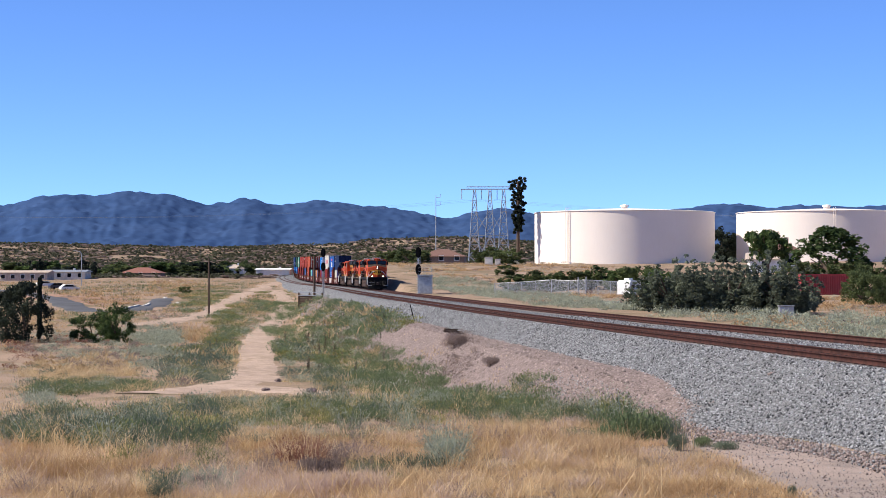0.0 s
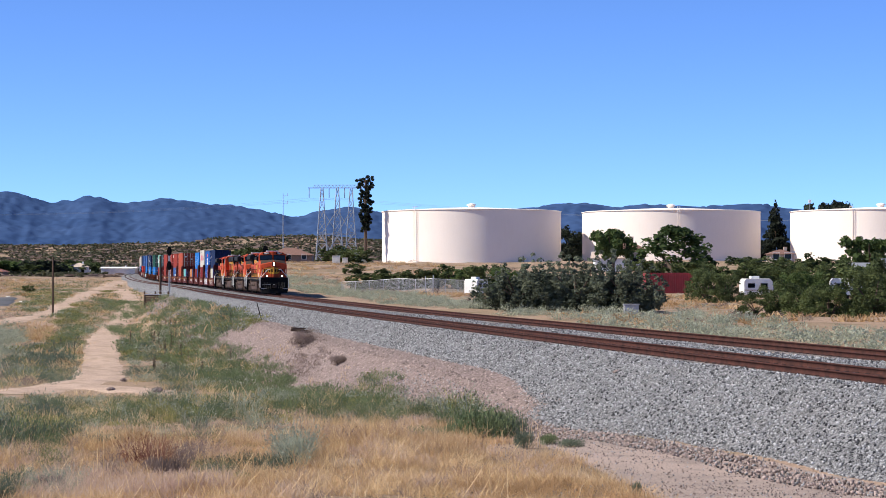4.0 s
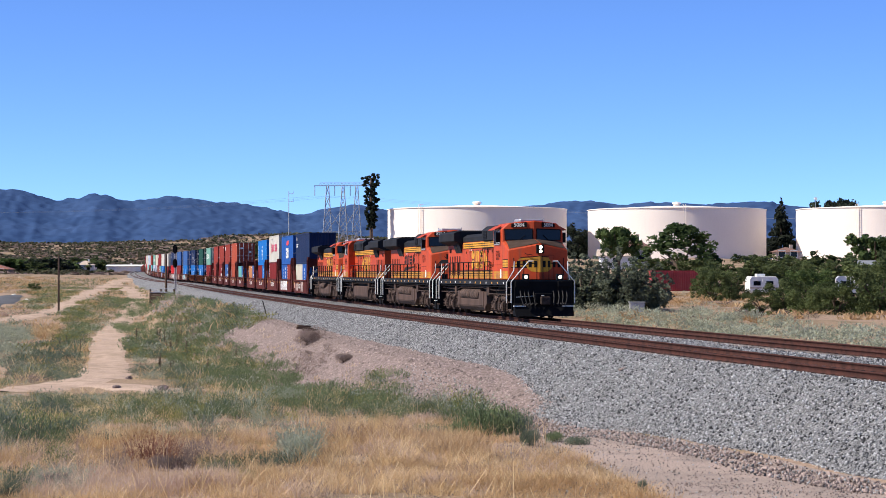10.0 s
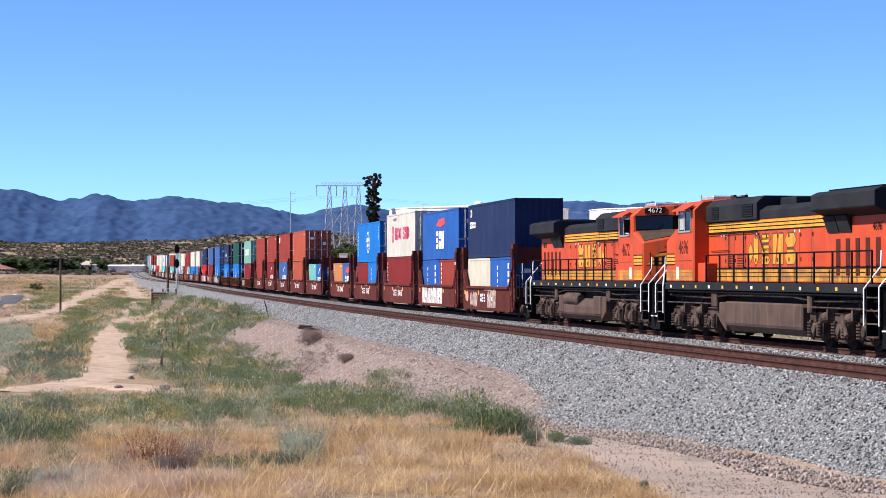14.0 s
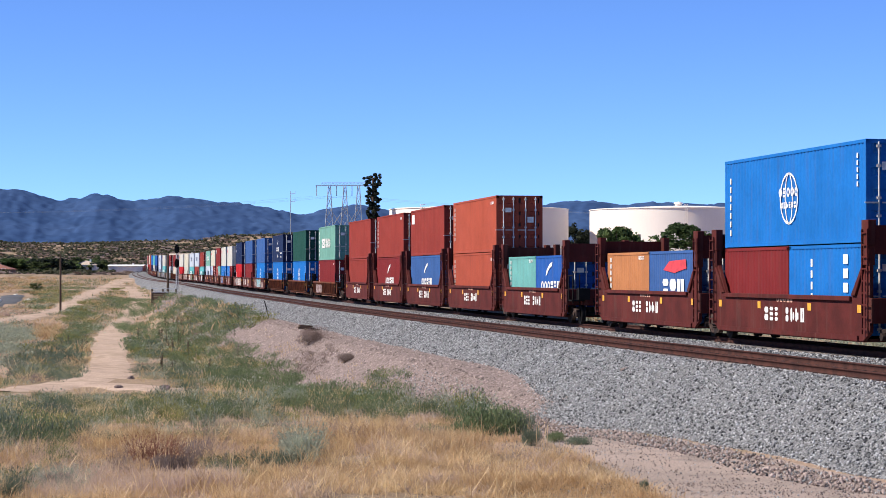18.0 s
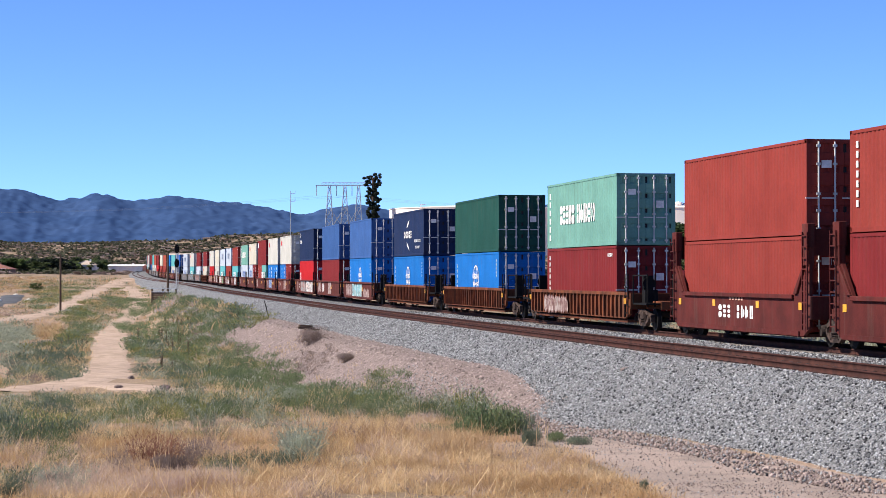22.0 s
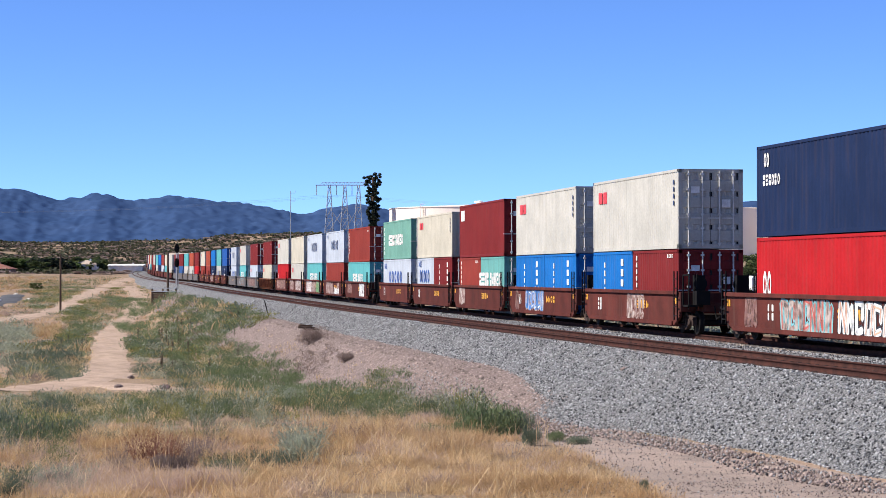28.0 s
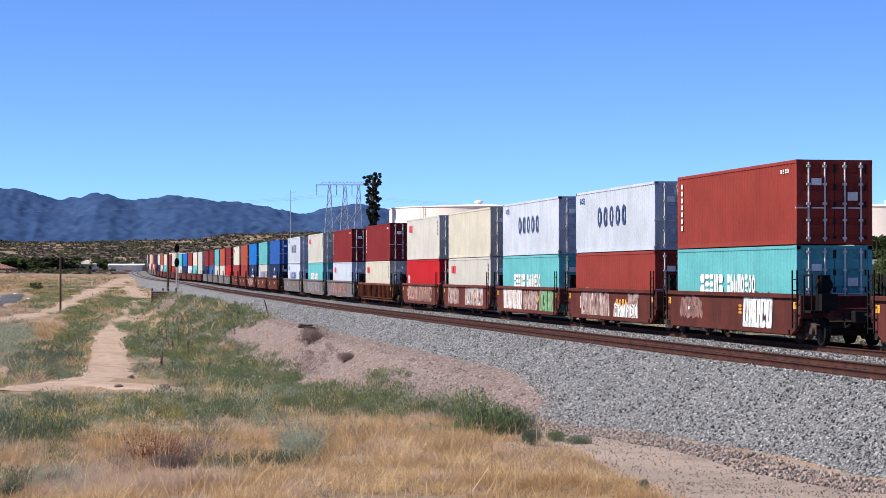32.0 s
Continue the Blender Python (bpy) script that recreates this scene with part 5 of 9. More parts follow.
# ---- locomotives ----
def loco_truck(parent, x):
    """A three-axle truck: cast side frames with pedestal legs, journal boxes, coil springs and brake cylinders; wheelsets."""
    tr = part("truck", shared("lt_mid", lambda: Geo().box(-2.6, 2.6, -0.98, 0.98, 0.55, 1.10).box(-1.55, -0.35, -0.7, 0.7, 0.12, 0.6).box(0.35, 1.55, -0.7, 0.7, 0.12, 0.6).box(2.2, 2.7, -0.7, 0.7, 0.16, 0.6).box(-2.7, -2.2, -0.7, 0.7, 0.16, 0.6).mesh("truck", 0.03)), GRIME, parent, "grimy three-axle truck")
    tr.location.x = x

    def side(s):
        g = Geo()
        a, b = sorted((s * 1.02, s * 1.20))
        g.prism([(-2.75, 0.66), (-2.75, 0.90), (-2.3, 1.02), (2.3, 1.02), (2.75, 0.90), (2.75, 0.66), (2.3, 0.72), (-2.3, 0.72)], "y", a, b)
        for q in (-1.9, 0, 1.9):
            for d in (-1, 1):       # pedestal legs on both sides of each axle
                g.prism([(q + d * 0.20, 0.74), (q + d * 0.56, 0.74), (q + d * 0.50, 0.30), (q + d * 0.40, 0.24), (q + d * 0.24, 0.30)], "y", *sorted((s * 1.00, s * 1.24)))
            g.box(q - 0.42, q + 0.42, *sorted((s * 1.04, s * 1.20)), 0.20, 0.28)
        return g

    def spring(q, s):
        g = Geo()
        for k in range(5):
            g.tube((q, s * 1.27, 0.34 + k * 0.09), (q, s * 1.27, 0.385 + k * 0.09), 0.115, 10)
        g.tube((q, s * 1.27, 0.32), (q, s * 1.27, 0.80), 0.06, 6)
        return g

    def cylinder(q, s):
        g = Geo().tube((q - 0.32, s * 1.26, 0.98), (q + 0.30, s * 1.26, 0.88), 0.15, 12)
        g.tube((q + 0.28, s * 1.26, 0.885), (q + 0.62, s * 1.26, 0.83), 0.05, 6)
        return g.box(q - 0.40, q - 0.30, *sorted((s * 1.1, s * 1.42)), 0.84, 1.14)
    for s in (-1, 1):
        part("side_frame", shared(("lt_side", s), lambda: side(s).mesh("side_frame", 0.012)), GRIME, tr, "dusty cast side frame")
        for q in (-1.9, 0, 1.9):
            part("journal_box", shared(("lt_box", s, q), lambda: Geo().box(q - 0.20, q + 0.20, *sorted((s * 1.12, s * 1.30)), 0.36, 0.72).tube((q, s * 1.28, 0.53), (q, s * 1.36, 0.53), 0.14, 12).mesh("journal_box", 0.02)), TRUCKDUST, tr)
            for d in (-0.38, 0.38):
                part("coil_spring", shared(("lt_spring", s, q, d), lambda: spring(q + d, s).mesh("coil_spring")), TRUCKDUST, tr)
        for q in (-0.95, 0.95):
            part("brake_cylinder", shared(("lt_cyl", s, q), lambda: cylinder(q, s).mesh("brake_cylinder")), TRUCKDUST, tr)
        part("snubber", shared(("lt_snub", s), lambda: Geo().tube((-0.62, s * 1.30, 0.40), (-0.30, s * 1.30, 0.98), 0.075, 10).mesh("snubber")), TRUCKDUST, tr)
    for q in (-1.9, 0, 1.9):
        part("wheelset", shared(("lt_wheel", q), lambda: wheel_geo(q, 0.53, 0.76).mesh("wheelset")), DARKSTEEL, tr)


def numbers(parent, text, size, m, material, name="number", squeeze=1.0):
    """Lettering with the built-in font, as a thin mesh, at the pose m in the parent's space."""
    cu = bpy.data.curves.new("lettering", "FONT")
    cu.body, cu.size, cu.extrude, cu.align_x, cu.align_y = text, size, 0.004, "CENTER", "CENTER"
    tmp = bpy.data.objects.new("lettering", cu)
    scene.collection.objects.link(tmp)
    bpy.context.view_layer.update()
    me = bpy.data.meshes.new_from_object(tmp.evaluated_get(bpy.context.evaluated_depsgraph_get()))
    bpy.data.objects.remove(tmp)
    me.transform(Matrix.Diagonal((squeeze, 1, 1, 1)))
    me.materials.clear()
    me.materials.append(material)
    ob = part(name, me, None, parent)
    ob.matrix_basis = m
    return ob


FRONT = Matrix(((0, 0, 1, 0), (1, 0, 0, 0), (0, 1, 0, 0), (0, 0, 0, 1)))     # lettering that faces forward
SIDE = Matrix(((1, 0, 0, 0), (0, 0, -1, 0), (0, 1, 0, 0), (0, 0, 0, 1)))     # lettering that faces the near side
SIDEFAR = Matrix(((-1, 0, 0, 0), (0, 0, 1, 0), (0, 1, 0, 0), (0, 0, 0, 1)))


def road_mark(hood, stripes, s):
    """The road's mark on one side: four plain blocks with a darker edge, upright or slanted."""
    x0, x1, z0, z1, k = (-2.6, 2.0, 2.48, 3.42, 0.0) if stripes else (-3.8, 0.6, 2.84, 3.34, 0.16)
    w = (x1 - x0) / 4
    for i in range(4):
        a, b = x0 + i * w, x0 + (i + 0.80) * w
        layers = ((0.05, 1.006, BROWNEDGE, "marking_edge"), (0.0, 1.010, YELLOW, "marking")) if stripes else ((0.0, 1.010, HOODBLACK, "marking"),)
        for grow, y, m, name in layers:
            g = Geo()
            for quads in glyph(a, b, z0, z1, (0, 1, 3, 2)[i], grow):
                g.add([(px + k * (pz - z0) / (z1 - z0), s * y, pz) for px, pz in quads], [tuple(range(len(quads)))])
            part(name, g, m, hood)["kind"] = "stuff"
    if not stripes:
        part("marking", Geo().add([(-3.9, s * 1.010, 2.34), (-0.2, s * 1.010, 2.58), (1.0, s * 1.010, 2.70), (-3.6, s * 1.010, 2.60)], [(0, 1, 2, 3)]), HOODBLACK, hood, "black wedge under the mark")


def locomotive(number, stripes, label, lit, reservoirs=2):
    """A six-axle wide-nose diesel. Its front is at +x; the walkway lies 1.9 m over the rails."""
    t = thing("locomotive", label, "locomotive", "locomotives at the head of the train")
    deck = 1.88
    # underframe, walkway and tank
    part("underframe", Geo().box(-10.3, 10.2, -1.12, 1.12, 1.12, 1.70), BLACK, t, bevel=0.02)
    part("walkway", Geo().box(-10.6, 10.5, -1.54, 1.54, 1.80, deck), HOODBLACK, t, bevel=0.012)
    for s in (-1, 1):
        part("side_sill", Geo().box(-9.4, 9.3, *sorted((s * 1.545, s * 1.565)), 1.62, deck), HOODBLACK, t, "dusty black side sill", bevel=0.005)
        for i in range(13):
            part("reflector", shared(("lrefl", i, s), lambda: Geo().box(-8.9 + i * 1.45, -8.72 + i * 1.45, *sorted((s * 1.566, s * 1.572)), 1.68, 1.78).mesh("reflector")), MARKYELLOW if i % 3 else MARKWHITE, t)
    tank = [(-1.44, 0.48), (-1.20, 0.24), (1.20, 0.24), (1.44, 0.48), (1.44, 0.86), (1.02, 1.22), (-1.02, 1.22), (-1.44, 0.86)] if reservoirs else [(-1.46, 0.52), (-1.22, 0.28), (1.22, 0.28), (1.46, 0.52), (1.46, 1.26), (-1.46, 1.26)]
    part("fuel_tank", Geo().prism(tank, "x", -4.3, 2.9), FUELT, t, "dust-brown fuel tank", bevel=0.05)
    for s in (-1, 1):
        part("tank_end", Geo().prism([(2.9, 0.26), (3.6, 0.62), (3.6, 1.22), (2.9, 1.24)], "y", *sorted((s * 0.5, s * 1.42))), FUELT, t, bevel=0.03)
        if reservoirs:
            part("tank_end", Geo().box(-4.35, -3.55, *sorted((s * 0.9, s * 1.46)), 0.5, 1.26), FUELT, t, bevel=0.03)
            part("tank_end", Geo().box(1.72, 2.9, *sorted((s * 0.9, s * 1.46)), 0.5, 1.26), FUELT, t, bevel=0.03)
        for k in range(reservoirs):
            x0 = -3.35 + k * 2.5
            g = Geo().tube((x0 + 0.1, s * 1.26, 1.10), (x0 + 2.25, s * 1.26, 1.10), 0.29, 18)
            g.tube((x0, s * 1.26, 1.10), (x0 + 0.1, s * 1.26, 1.10), 0.20, 18, 0.29).tube((x0 + 2.25, s * 1.26, 1.10), (x0 + 2.35, s * 1.26, 1.10), 0.29, 18, 0.20)
            part("air_reservoir", g, TRUCKDUST, t, "dusty air reservoir", smooth=False)
            for q in (0.5, 1.8):
                part("strap", Geo().box(x0 + q - 0.03, x0 + q + 0.03, *sorted((s * 0.96, s * 1.565)), 1.07, 1.13), GRIME, t)
        part("cable_conduit", Geo().pipe([(-9.9, s * 1.30, 1.42), (-5.0, s * 1.30, 1.36), (-3.4, s * 1.40, 1.48), (2.6, s * 1.40, 1.48), (5.0, s * 1.30, 1.36), (9.6, s * 1.30, 1.42)], 0.05), GRIME, t)
        part("cable_conduit", Geo().pipe([(-9.3, s * 1.48, 1.55), (9.2, s * 1.48, 1.55)], 0.035), BLACK, t)
        for q in (-8.6, -6.2, -5.0, 4.1, 5.6, 7.9):
            part("traction_cable", Geo().pipe([(q, s * 1.22, 1.62), (q + 0.12, s * 1.30, 1.25), (q + 0.35, s * 1.10, 0.95)], 0.045), BLACK, t)
        part("equipment_box", Geo().box(3.75, 4.35, *sorted((s * 1.0, s * 1.46)), 1.05, 1.58), GRIME, t, bevel=0.03)
        part("air_filter", Geo().tube((-4.9, s * 1.38, 1.02), (-4.9, s * 1.38, 1.50), 0.13, 12), TRUCKDUST, t)
        part("brake_pipe", Geo().pipe([(-10.1, s * 1.42, 0.95), (-9.6, s * 1.42, 1.18), (-4.4, s * 1.42, 1.18)], 0.03), GRIME, t)
        part("brake_pipe", Geo().pipe([(4.2, s * 1.42, 1.16), (9.6, s * 1.42, 1.16), (10.1, s * 1.42, 0.9)], 0.03), GRIME, t)
        for q in (-9.3, -4.3, 4.3, 9.2):
            part("sander_hose", Geo().pipe([(q, s * 1.1, 1.3), (q + 0.1, s * 1.15, 0.7), (q + 0.25, s * 0.9, 0.25)], 0.03), BLACK, t)
    for x in (-6.85, 6.85):
        loco_truck(t, x)
    # long hood
    radx = -5.2 if stripes else -4.0
    hb = part("long_hood", Geo().box(-9.75, 6.0, -1.0, 1.0, deck, 3.92), ORANGE, t, "orange long hood", bevel=0.03)
    roof = part("hood_roof", Geo().prism([(-0.99, 3.92), (-0.99, 4.20), (-0.74, 4.36), (0.74, 4.36), (0.99, 4.20), (0.99, 3.92)], "x", radx - 0.4, 1.0), HOODBLACK, t, "sooty black hood roof", bevel=0.02)
    wing = [(-1.0, 3.80), (-1.52, 4.02), (-1.52, 4.46), (-1.30, 4.56), (1.30, 4.56), (1.52, 4.46), (1.52, 4.02), (1.0, 3.80)]
    r = part("radiator", Geo().prism(wing, "x", -10.0, radx), HOODBLACK, t, "black winged radiator housing", bevel=0.025)
    part("radiator_grille", Geo().box(-9.6, radx - 0.4, -1.1, 1.1, 4.56, 4.62), BLACK, r)
    part("exhaust_stack", Geo().box(-0.95, 0.45, -0.40, 0.40, 4.34, 4.62), HOODBLACK, t, bevel=0.03)
    box = part("blower_cabin", Geo().prism([(-1.10, 3.93), (-1.10, 4.48), (-0.85, 4.70), (0.85, 4.70), (1.10, 4.48), (1.10, 3.93)], "x", 0.75, 6.0), HOODBLACK, t, "black equipment housing behind the cab", bevel=0.02)
    for s in (-1, 1):
        for x0, x1 in ((1.1, 2.15), (4.6, 5.3)):
            gr = part("air_intake", Geo().box(x0, x1, *sorted((s * 1.102, s * 1.112)), 4.02, 4.44), BLACK, box, "dark intake screen")
            for k in range(5):
                part("slat", Geo().box(x0, x1, *sorted((s * 1.112, s * 1.13)), 4.05 + k * 0.08, 4.08 + k * 0.08), HOODBLACK, gr)
        out = lambda a, b: sorted((s * (1.0 + a), s * (1.0 + b)))
        # lower stripes: yellow parted by thin black lines, from end to end
        for z0, z1, m in ((1.94, 2.06, DUSTYELLOW), (2.09, 2.19, DUSTYELLOW), (2.22, 2.31, DUSTYELLOW)):
            part("yellow_band", Geo().box(-9.6, 5.95, *out(0.002, 0.006), z0, z1), m, hb)
        for z0, z1 in ((2.06, 2.09), (2.19, 2.22), (2.31, 2.35)):
            part("black_band", Geo().box(-9.6, 5.95, *out(0.002, 0.006), z0, z1), BLACK, hb)
        for z0, z1 in ((3.59, 3.67), (3.705, 3.785), (3.82, 3.90)):
            part("yellow_band", Geo().box(radx + 0.15, 5.95, *out(0.002, 0.006), z0, z1), YELLOW, hb)
        for z0, z1 in ((3.545, 3.59), (3.67, 3.705), (3.785, 3.82)):
            part("black_band", Geo().box(radx + 0.15, 5.95, *out(0.002, 0.006), z0, z1), BLACK, hb)
        # engine-room doors with latches, seams and grabs
        for k in range(9):
            x = -4.95 + k * 1.02
            d = part("hood_door", Geo().box(x, x + 0.98, *out(0.001, 0.004), 2.36, 3.53), ORANGE, hb)
            for z in (2.55, 3.30):
                part("latch", Geo().box(x + 0.86, x + 0.92, *out(0.004, 0.03), z, z + 0.12), GRIME, d)
            part("seam", Geo().box(x + 0.985, x + 1.01, *out(0.0015, 0.005), 2.36, 3.53), SEAM, hb)
        for k in range(5):
            # flat plates: the shade inside the slots is put into their colour
            part("louvre", Geo().box(-9.2 + k * 0.74, -8.90 + k * 0.74, *out(0.008, 0.016), 2.12, 3.18), SEAM, hb, "louvre slot with its shade painted red-brown")
        for k in range(2):
            a = radx - 1.95 + k * 0.95
            part("radiator_screen", Geo().prism([(s * 1.01, 3.36), (s * 1.03, 3.36), (s * 1.20, 3.84), (s * 1.01, 3.84)], "x", a, a + 0.88), HOODBLACK, r, "dark slanted air screen")
        for q in (-3.0, -2.6, 0.9, 4.2, 4.5):
            part("lifting_lug", Geo().box(q, q + 0.08, *out(0.006, 0.03), 3.44, 3.52), WHITE, hb)
        for x0 in (2.3, 3.3):
            v = part("vent", Geo().box(x0, x0 + 0.62, *out(0.004, 0.012), 2.42, 2.78), SEAM, hb, "small louvred vent")
            for j in range(4):
                part("slat", Geo().box(x0, x0 + 0.62, *out(0.012, 0.02), 2.45 + j * 0.085, 2.49 + j * 0.085), ORANGE, v)
        part("hood_grab", Geo().pipe([(0.1, s * 1.06, 2.8), (0.75, s * 1.06, 3.52), (5.9, s * 1.06, 3.52)], 0.018), BLACK, hb)
        for q in (2.1, 3.6):
            part("hood_grab", Geo().pipe([(q, s * 1.01, 3.52), (q, s * 1.07, 3.52), (q, s * 1.07, 2.38), (q, s * 1.01, 2.38)], 0.02), BLACK, hb)
        part("hood_grab", Geo().pipe([(3.65, s * 1.05, 2.95), (5.6, s * 1.05, 2.95)], 0.014), BLACK, hb)
        part("cab_step_box", Geo().box(5.05, 5.98, *sorted((s * 1.0, s * 1.40)), deck, 2.55), ORANGE, hb, bevel=0.03)
        road_mark(hb, stripes, s)
        numbers(hb, number, 0.34, Matrix.Translation((-9.0, s * 1.006, 3.48)) @ (SIDE if s < 0 else SIDEFAR), BLACK) if stripes else None
        # handrail: two rails, posts one by one
        for z, r_, x1 in ((2.80, 0.024, 4.8), (2.34, 0.017, 4.8)):
            part("handrail", Geo().tube((-9.75, s * 1.48, z), (x1, s * 1.48, z), r_, 6), BLACK, t)
        for i in range(11):
            part("stanchion", shared(("stan", i, s), lambda: Geo().tube((-9.75 + i * 1.455, s * 1.48, deck), (-9.75 + i * 1.455, s * 1.48, 2.80), 0.034, 6).mesh("stanchion")), BLACK, t)
        for e in (-1, 1):
            def well():
                g = Geo().box(*sorted((e * 9.46, e * 9.52)), *sorted((s * 1.12, s * 1.54)), 0.40, 1.80)
                g.box(*sorted((e * 10.34, e * 10.40)), *sorted((s * 1.12, s * 1.54)), 0.40, 1.80)
                g.box(*sorted((e * 9.47, e * 10.39)), *sorted((s * 1.10, s * 1.16)), 0.40, 1.80)
                return g.mesh("step_well")
            sw = part("step_well", shared(("steps", e, s), well), BLACK, t)
            sw["kind"] = "stuff"
            for k in range(4):
                part("step", shared(("step", e, s, k), lambda: Geo().box(*sorted((e * 9.52, e * 10.34)), *sorted((s * 1.17, s * 1.54)), 0.42 + k * 0.36, 0.455 + k * 0.36).mesh("step")), GRIME, sw)
                part("tread_edge", shared(("tread", e, s, k), lambda: Geo().box(*sorted((e * 9.54, e * 10.32)), *sorted((s * 1.541, s * 1.556)), 0.42 + k * 0.36, 0.46 + k * 0.36).mesh("tread_edge")), TRUCKDUST, sw)
            part("grab_rail", Geo().pipe([(e * 10.48, s * 1.58, 0.75), (e * 10.48, s * 1.58, 1.80), (e * 10.52, s * 0.72, 2.80), (e * 10.52, s * 0.48, 2.80)], 0.026), WHITE, t, "white grab rail")
            part("grab_rail", Geo().pipe([(e * 9.46, s * 1.60, 0.75), (e * 9.46, s * 1.60, 1.75), (e * 10.05, s * 1.35, 2.36), (e * 10.05, s * 1.33, 2.80)], 0.026), WHITE, t, "white grab rail")
    # cab: its front is a shallow prow, two faces that meet on the centre line
    ring = [(-1.54, deck), (-1.54, 4.40), (-1.22, 4.70), (0, 4.82), (1.22, 4.70), (1.54, 4.40), (1.54, deck)]
    cx = lambda y, z: 8.68 - 0.35 * abs(y) - 0.06 * (z - 3.9)
    v = [(6.0, y, z) for y, z in ring] + [(cx(y, z), y, z) for y, z in ring] + [(6.0, 0, deck), (8.68, 0, deck)]
    fc = [(i, i + 1, i + 8, i + 7) for i in range(6)] + [(0, 1, 2, 3, 14), (14, 3, 4, 5, 6), (7, 15, 10, 9, 8), (15, 13, 12, 11, 10), (0, 7, 15, 13, 6, 14)]
    cab = part("cab", Geo().add(v, fc), ORANGE, t, "orange cab", bevel=0.04)

    def pane(s, pts, off, thick):
        """A plate on one face of the cab's prow, from points in y and z."""
        p = [(cx(s * y, z) + off, s * y, z) for y, z in pts]
        q = [(x - thick, y, z) for x, y, z in p]
        n = len(pts)
        return Geo().add(p + q, [tuple(range(n)), tuple(range(2 * n - 1, n - 1, -1))] + [(i, n + i, n + (i + 1) % n, (i + 1) % n) for i in range(n)])

    part("horn", Geo().box(5.1, 5.6, -0.3, 0.3, 4.70, 4.82).tube((5.5, -0.2, 4.84), (6.0, -0.2, 4.84), 0.07, 10).tube((5.5, 0.2, 4.84), (5.9, 0.2, 4.84), 0.06, 10), GRIME, cab)
    part("air_conditioner", Geo().box(6.7, 8.0, -0.62, 0.62, 4.74, 4.92), GALV, cab, "grey roof air conditioner", bevel=0.05)
    part("roof_aerial", Geo().tube((6.35, -0.5, 4.75), (6.35, -0.5, 4.98), 0.03, 8), GALV, cab)
    part("roof_aerial", Geo().tube((8.05, 0.6, 4.72), (8.05, 0.6, 4.98), 0.025, 8), GALV, cab)
    for s in (-1, 1):
        o = lambda a, b: sorted((s * (1.54 + a), s * (1.54 + b)))
        w = part("side_window", Geo().box(6.32, 7.62, *o(-0.01, 0.012), 3.68, 4.36), GLASS, cab)
        for a, b, c, d in ((6.26, 7.68, 4.36, 4.42), (6.26, 7.68, 3.62, 3.68), (6.26, 6.32, 3.62, 4.42), (7.62, 7.68, 3.62, 4.42), (6.92, 6.99, 3.68, 4.36)):
            part("frame", Geo().box(a, b, *o(0.0, 0.035), c, d), GALV, w)
        # front half of the glass: its reflection is a pale painted plate
        part("pane", Geo().box(7.10, 7.58, *o(0.013, 0.02), 3.72, 4.33), PANEREFLECT, w, "window pane with a pale reflection painted on")
        part("sunshade", Geo().prism([(s * 1.52, 4.50), (s * 1.82, 4.36), (s * 1.82, 4.40), (s * 1.48, 4.58)], "x", 6.1, 7.7), ORANGE, cab)
        numbers(cab, number, 0.68, Matrix.Translation((7.16, s * 1.545, 3.08)) @ (SIDE if s < 0 else SIDEFAR), SEAM, squeeze=0.80)
        part("mirror", Geo().box(7.72, 7.78, *o(0.02, 0.24), 3.75, 4.25), BLACK, cab)
        for z0, z1 in ((1.94, 2.07), (2.09, 2.20), (2.22, 2.31)):
            part("yellow_band", Geo().box(6.05, 8.12, *o(0.002, 0.006), z0, z1), DUSTYELLOW, cab)
        part("notice", Geo().box(7.70, 7.98, *o(0.007, 0.010), 1.98, 2.42), WHITE, cab, "small white notice plate")
        part("cab_seam", Geo().box(6.2, 8.0, *o(0.001, 0.006), 2.62, 2.64), SEAM, cab)
        if not stripes:
            for q in (6.2, 6.95):
                part("access_door", Geo().box(q, q + 0.62, *o(0.002, 0.014), 2.34, 2.60), ORANGE, cab, bevel=0.004)
        # windscreen: one pane on each face, in a dark seal, under a number board
        part("windscreen_seal", pane(s, [(0.09, 3.83), (1.42, 3.83), (1.44, 4.40), (0.09, 4.43)], 0.012, 0.03), BLACK, cab)
        w = part("windscreen", pane(s, [(0.13, 3.88), (1.37, 3.88), (1.39, 4.35), (0.13, 4.38)], 0.022, 0.02), GLASS, cab)
        part("wiper", Geo().tube((cx(0.75, 3.84) + 0.04, s * 0.75, 3.84), (cx(0.45, 4.1) + 0.04, s * 0.45, 4.1), 0.016, 5), BLACK, w)
        nb = part("number_board", pane(s, [(0.38, 4.49), (1.10, 4.49), (1.10, 4.68), (0.38, 4.75)], 0.05, 0.1), BLACK, cab)
        tilt = Matrix.Rotation(s * 0.337, 4, "Z")
        numbers(nb, number, 0.27, Matrix.Translation((cx(0.74, 4.6) + 0.062, s * 0.74, 4.60)) @ tilt @ FRONT, WHITE)
    # nose: full width, flush with the cab's sides, its front a prow; the dark top falls forward
    v = [(7.9, -1.538, deck), (7.9, -1.538, 3.86), (8.6, 0, 3.90), (7.9, 1.538, 3.86), (7.9, 1.538, deck),
         (9.40, -1.50, deck), (9.36, -1.50, 3.36), (9.86, 0, 3.66), (9.36, 1.50, 3.36), (9.40, 1.50, deck), (9.93, 0, deck)]
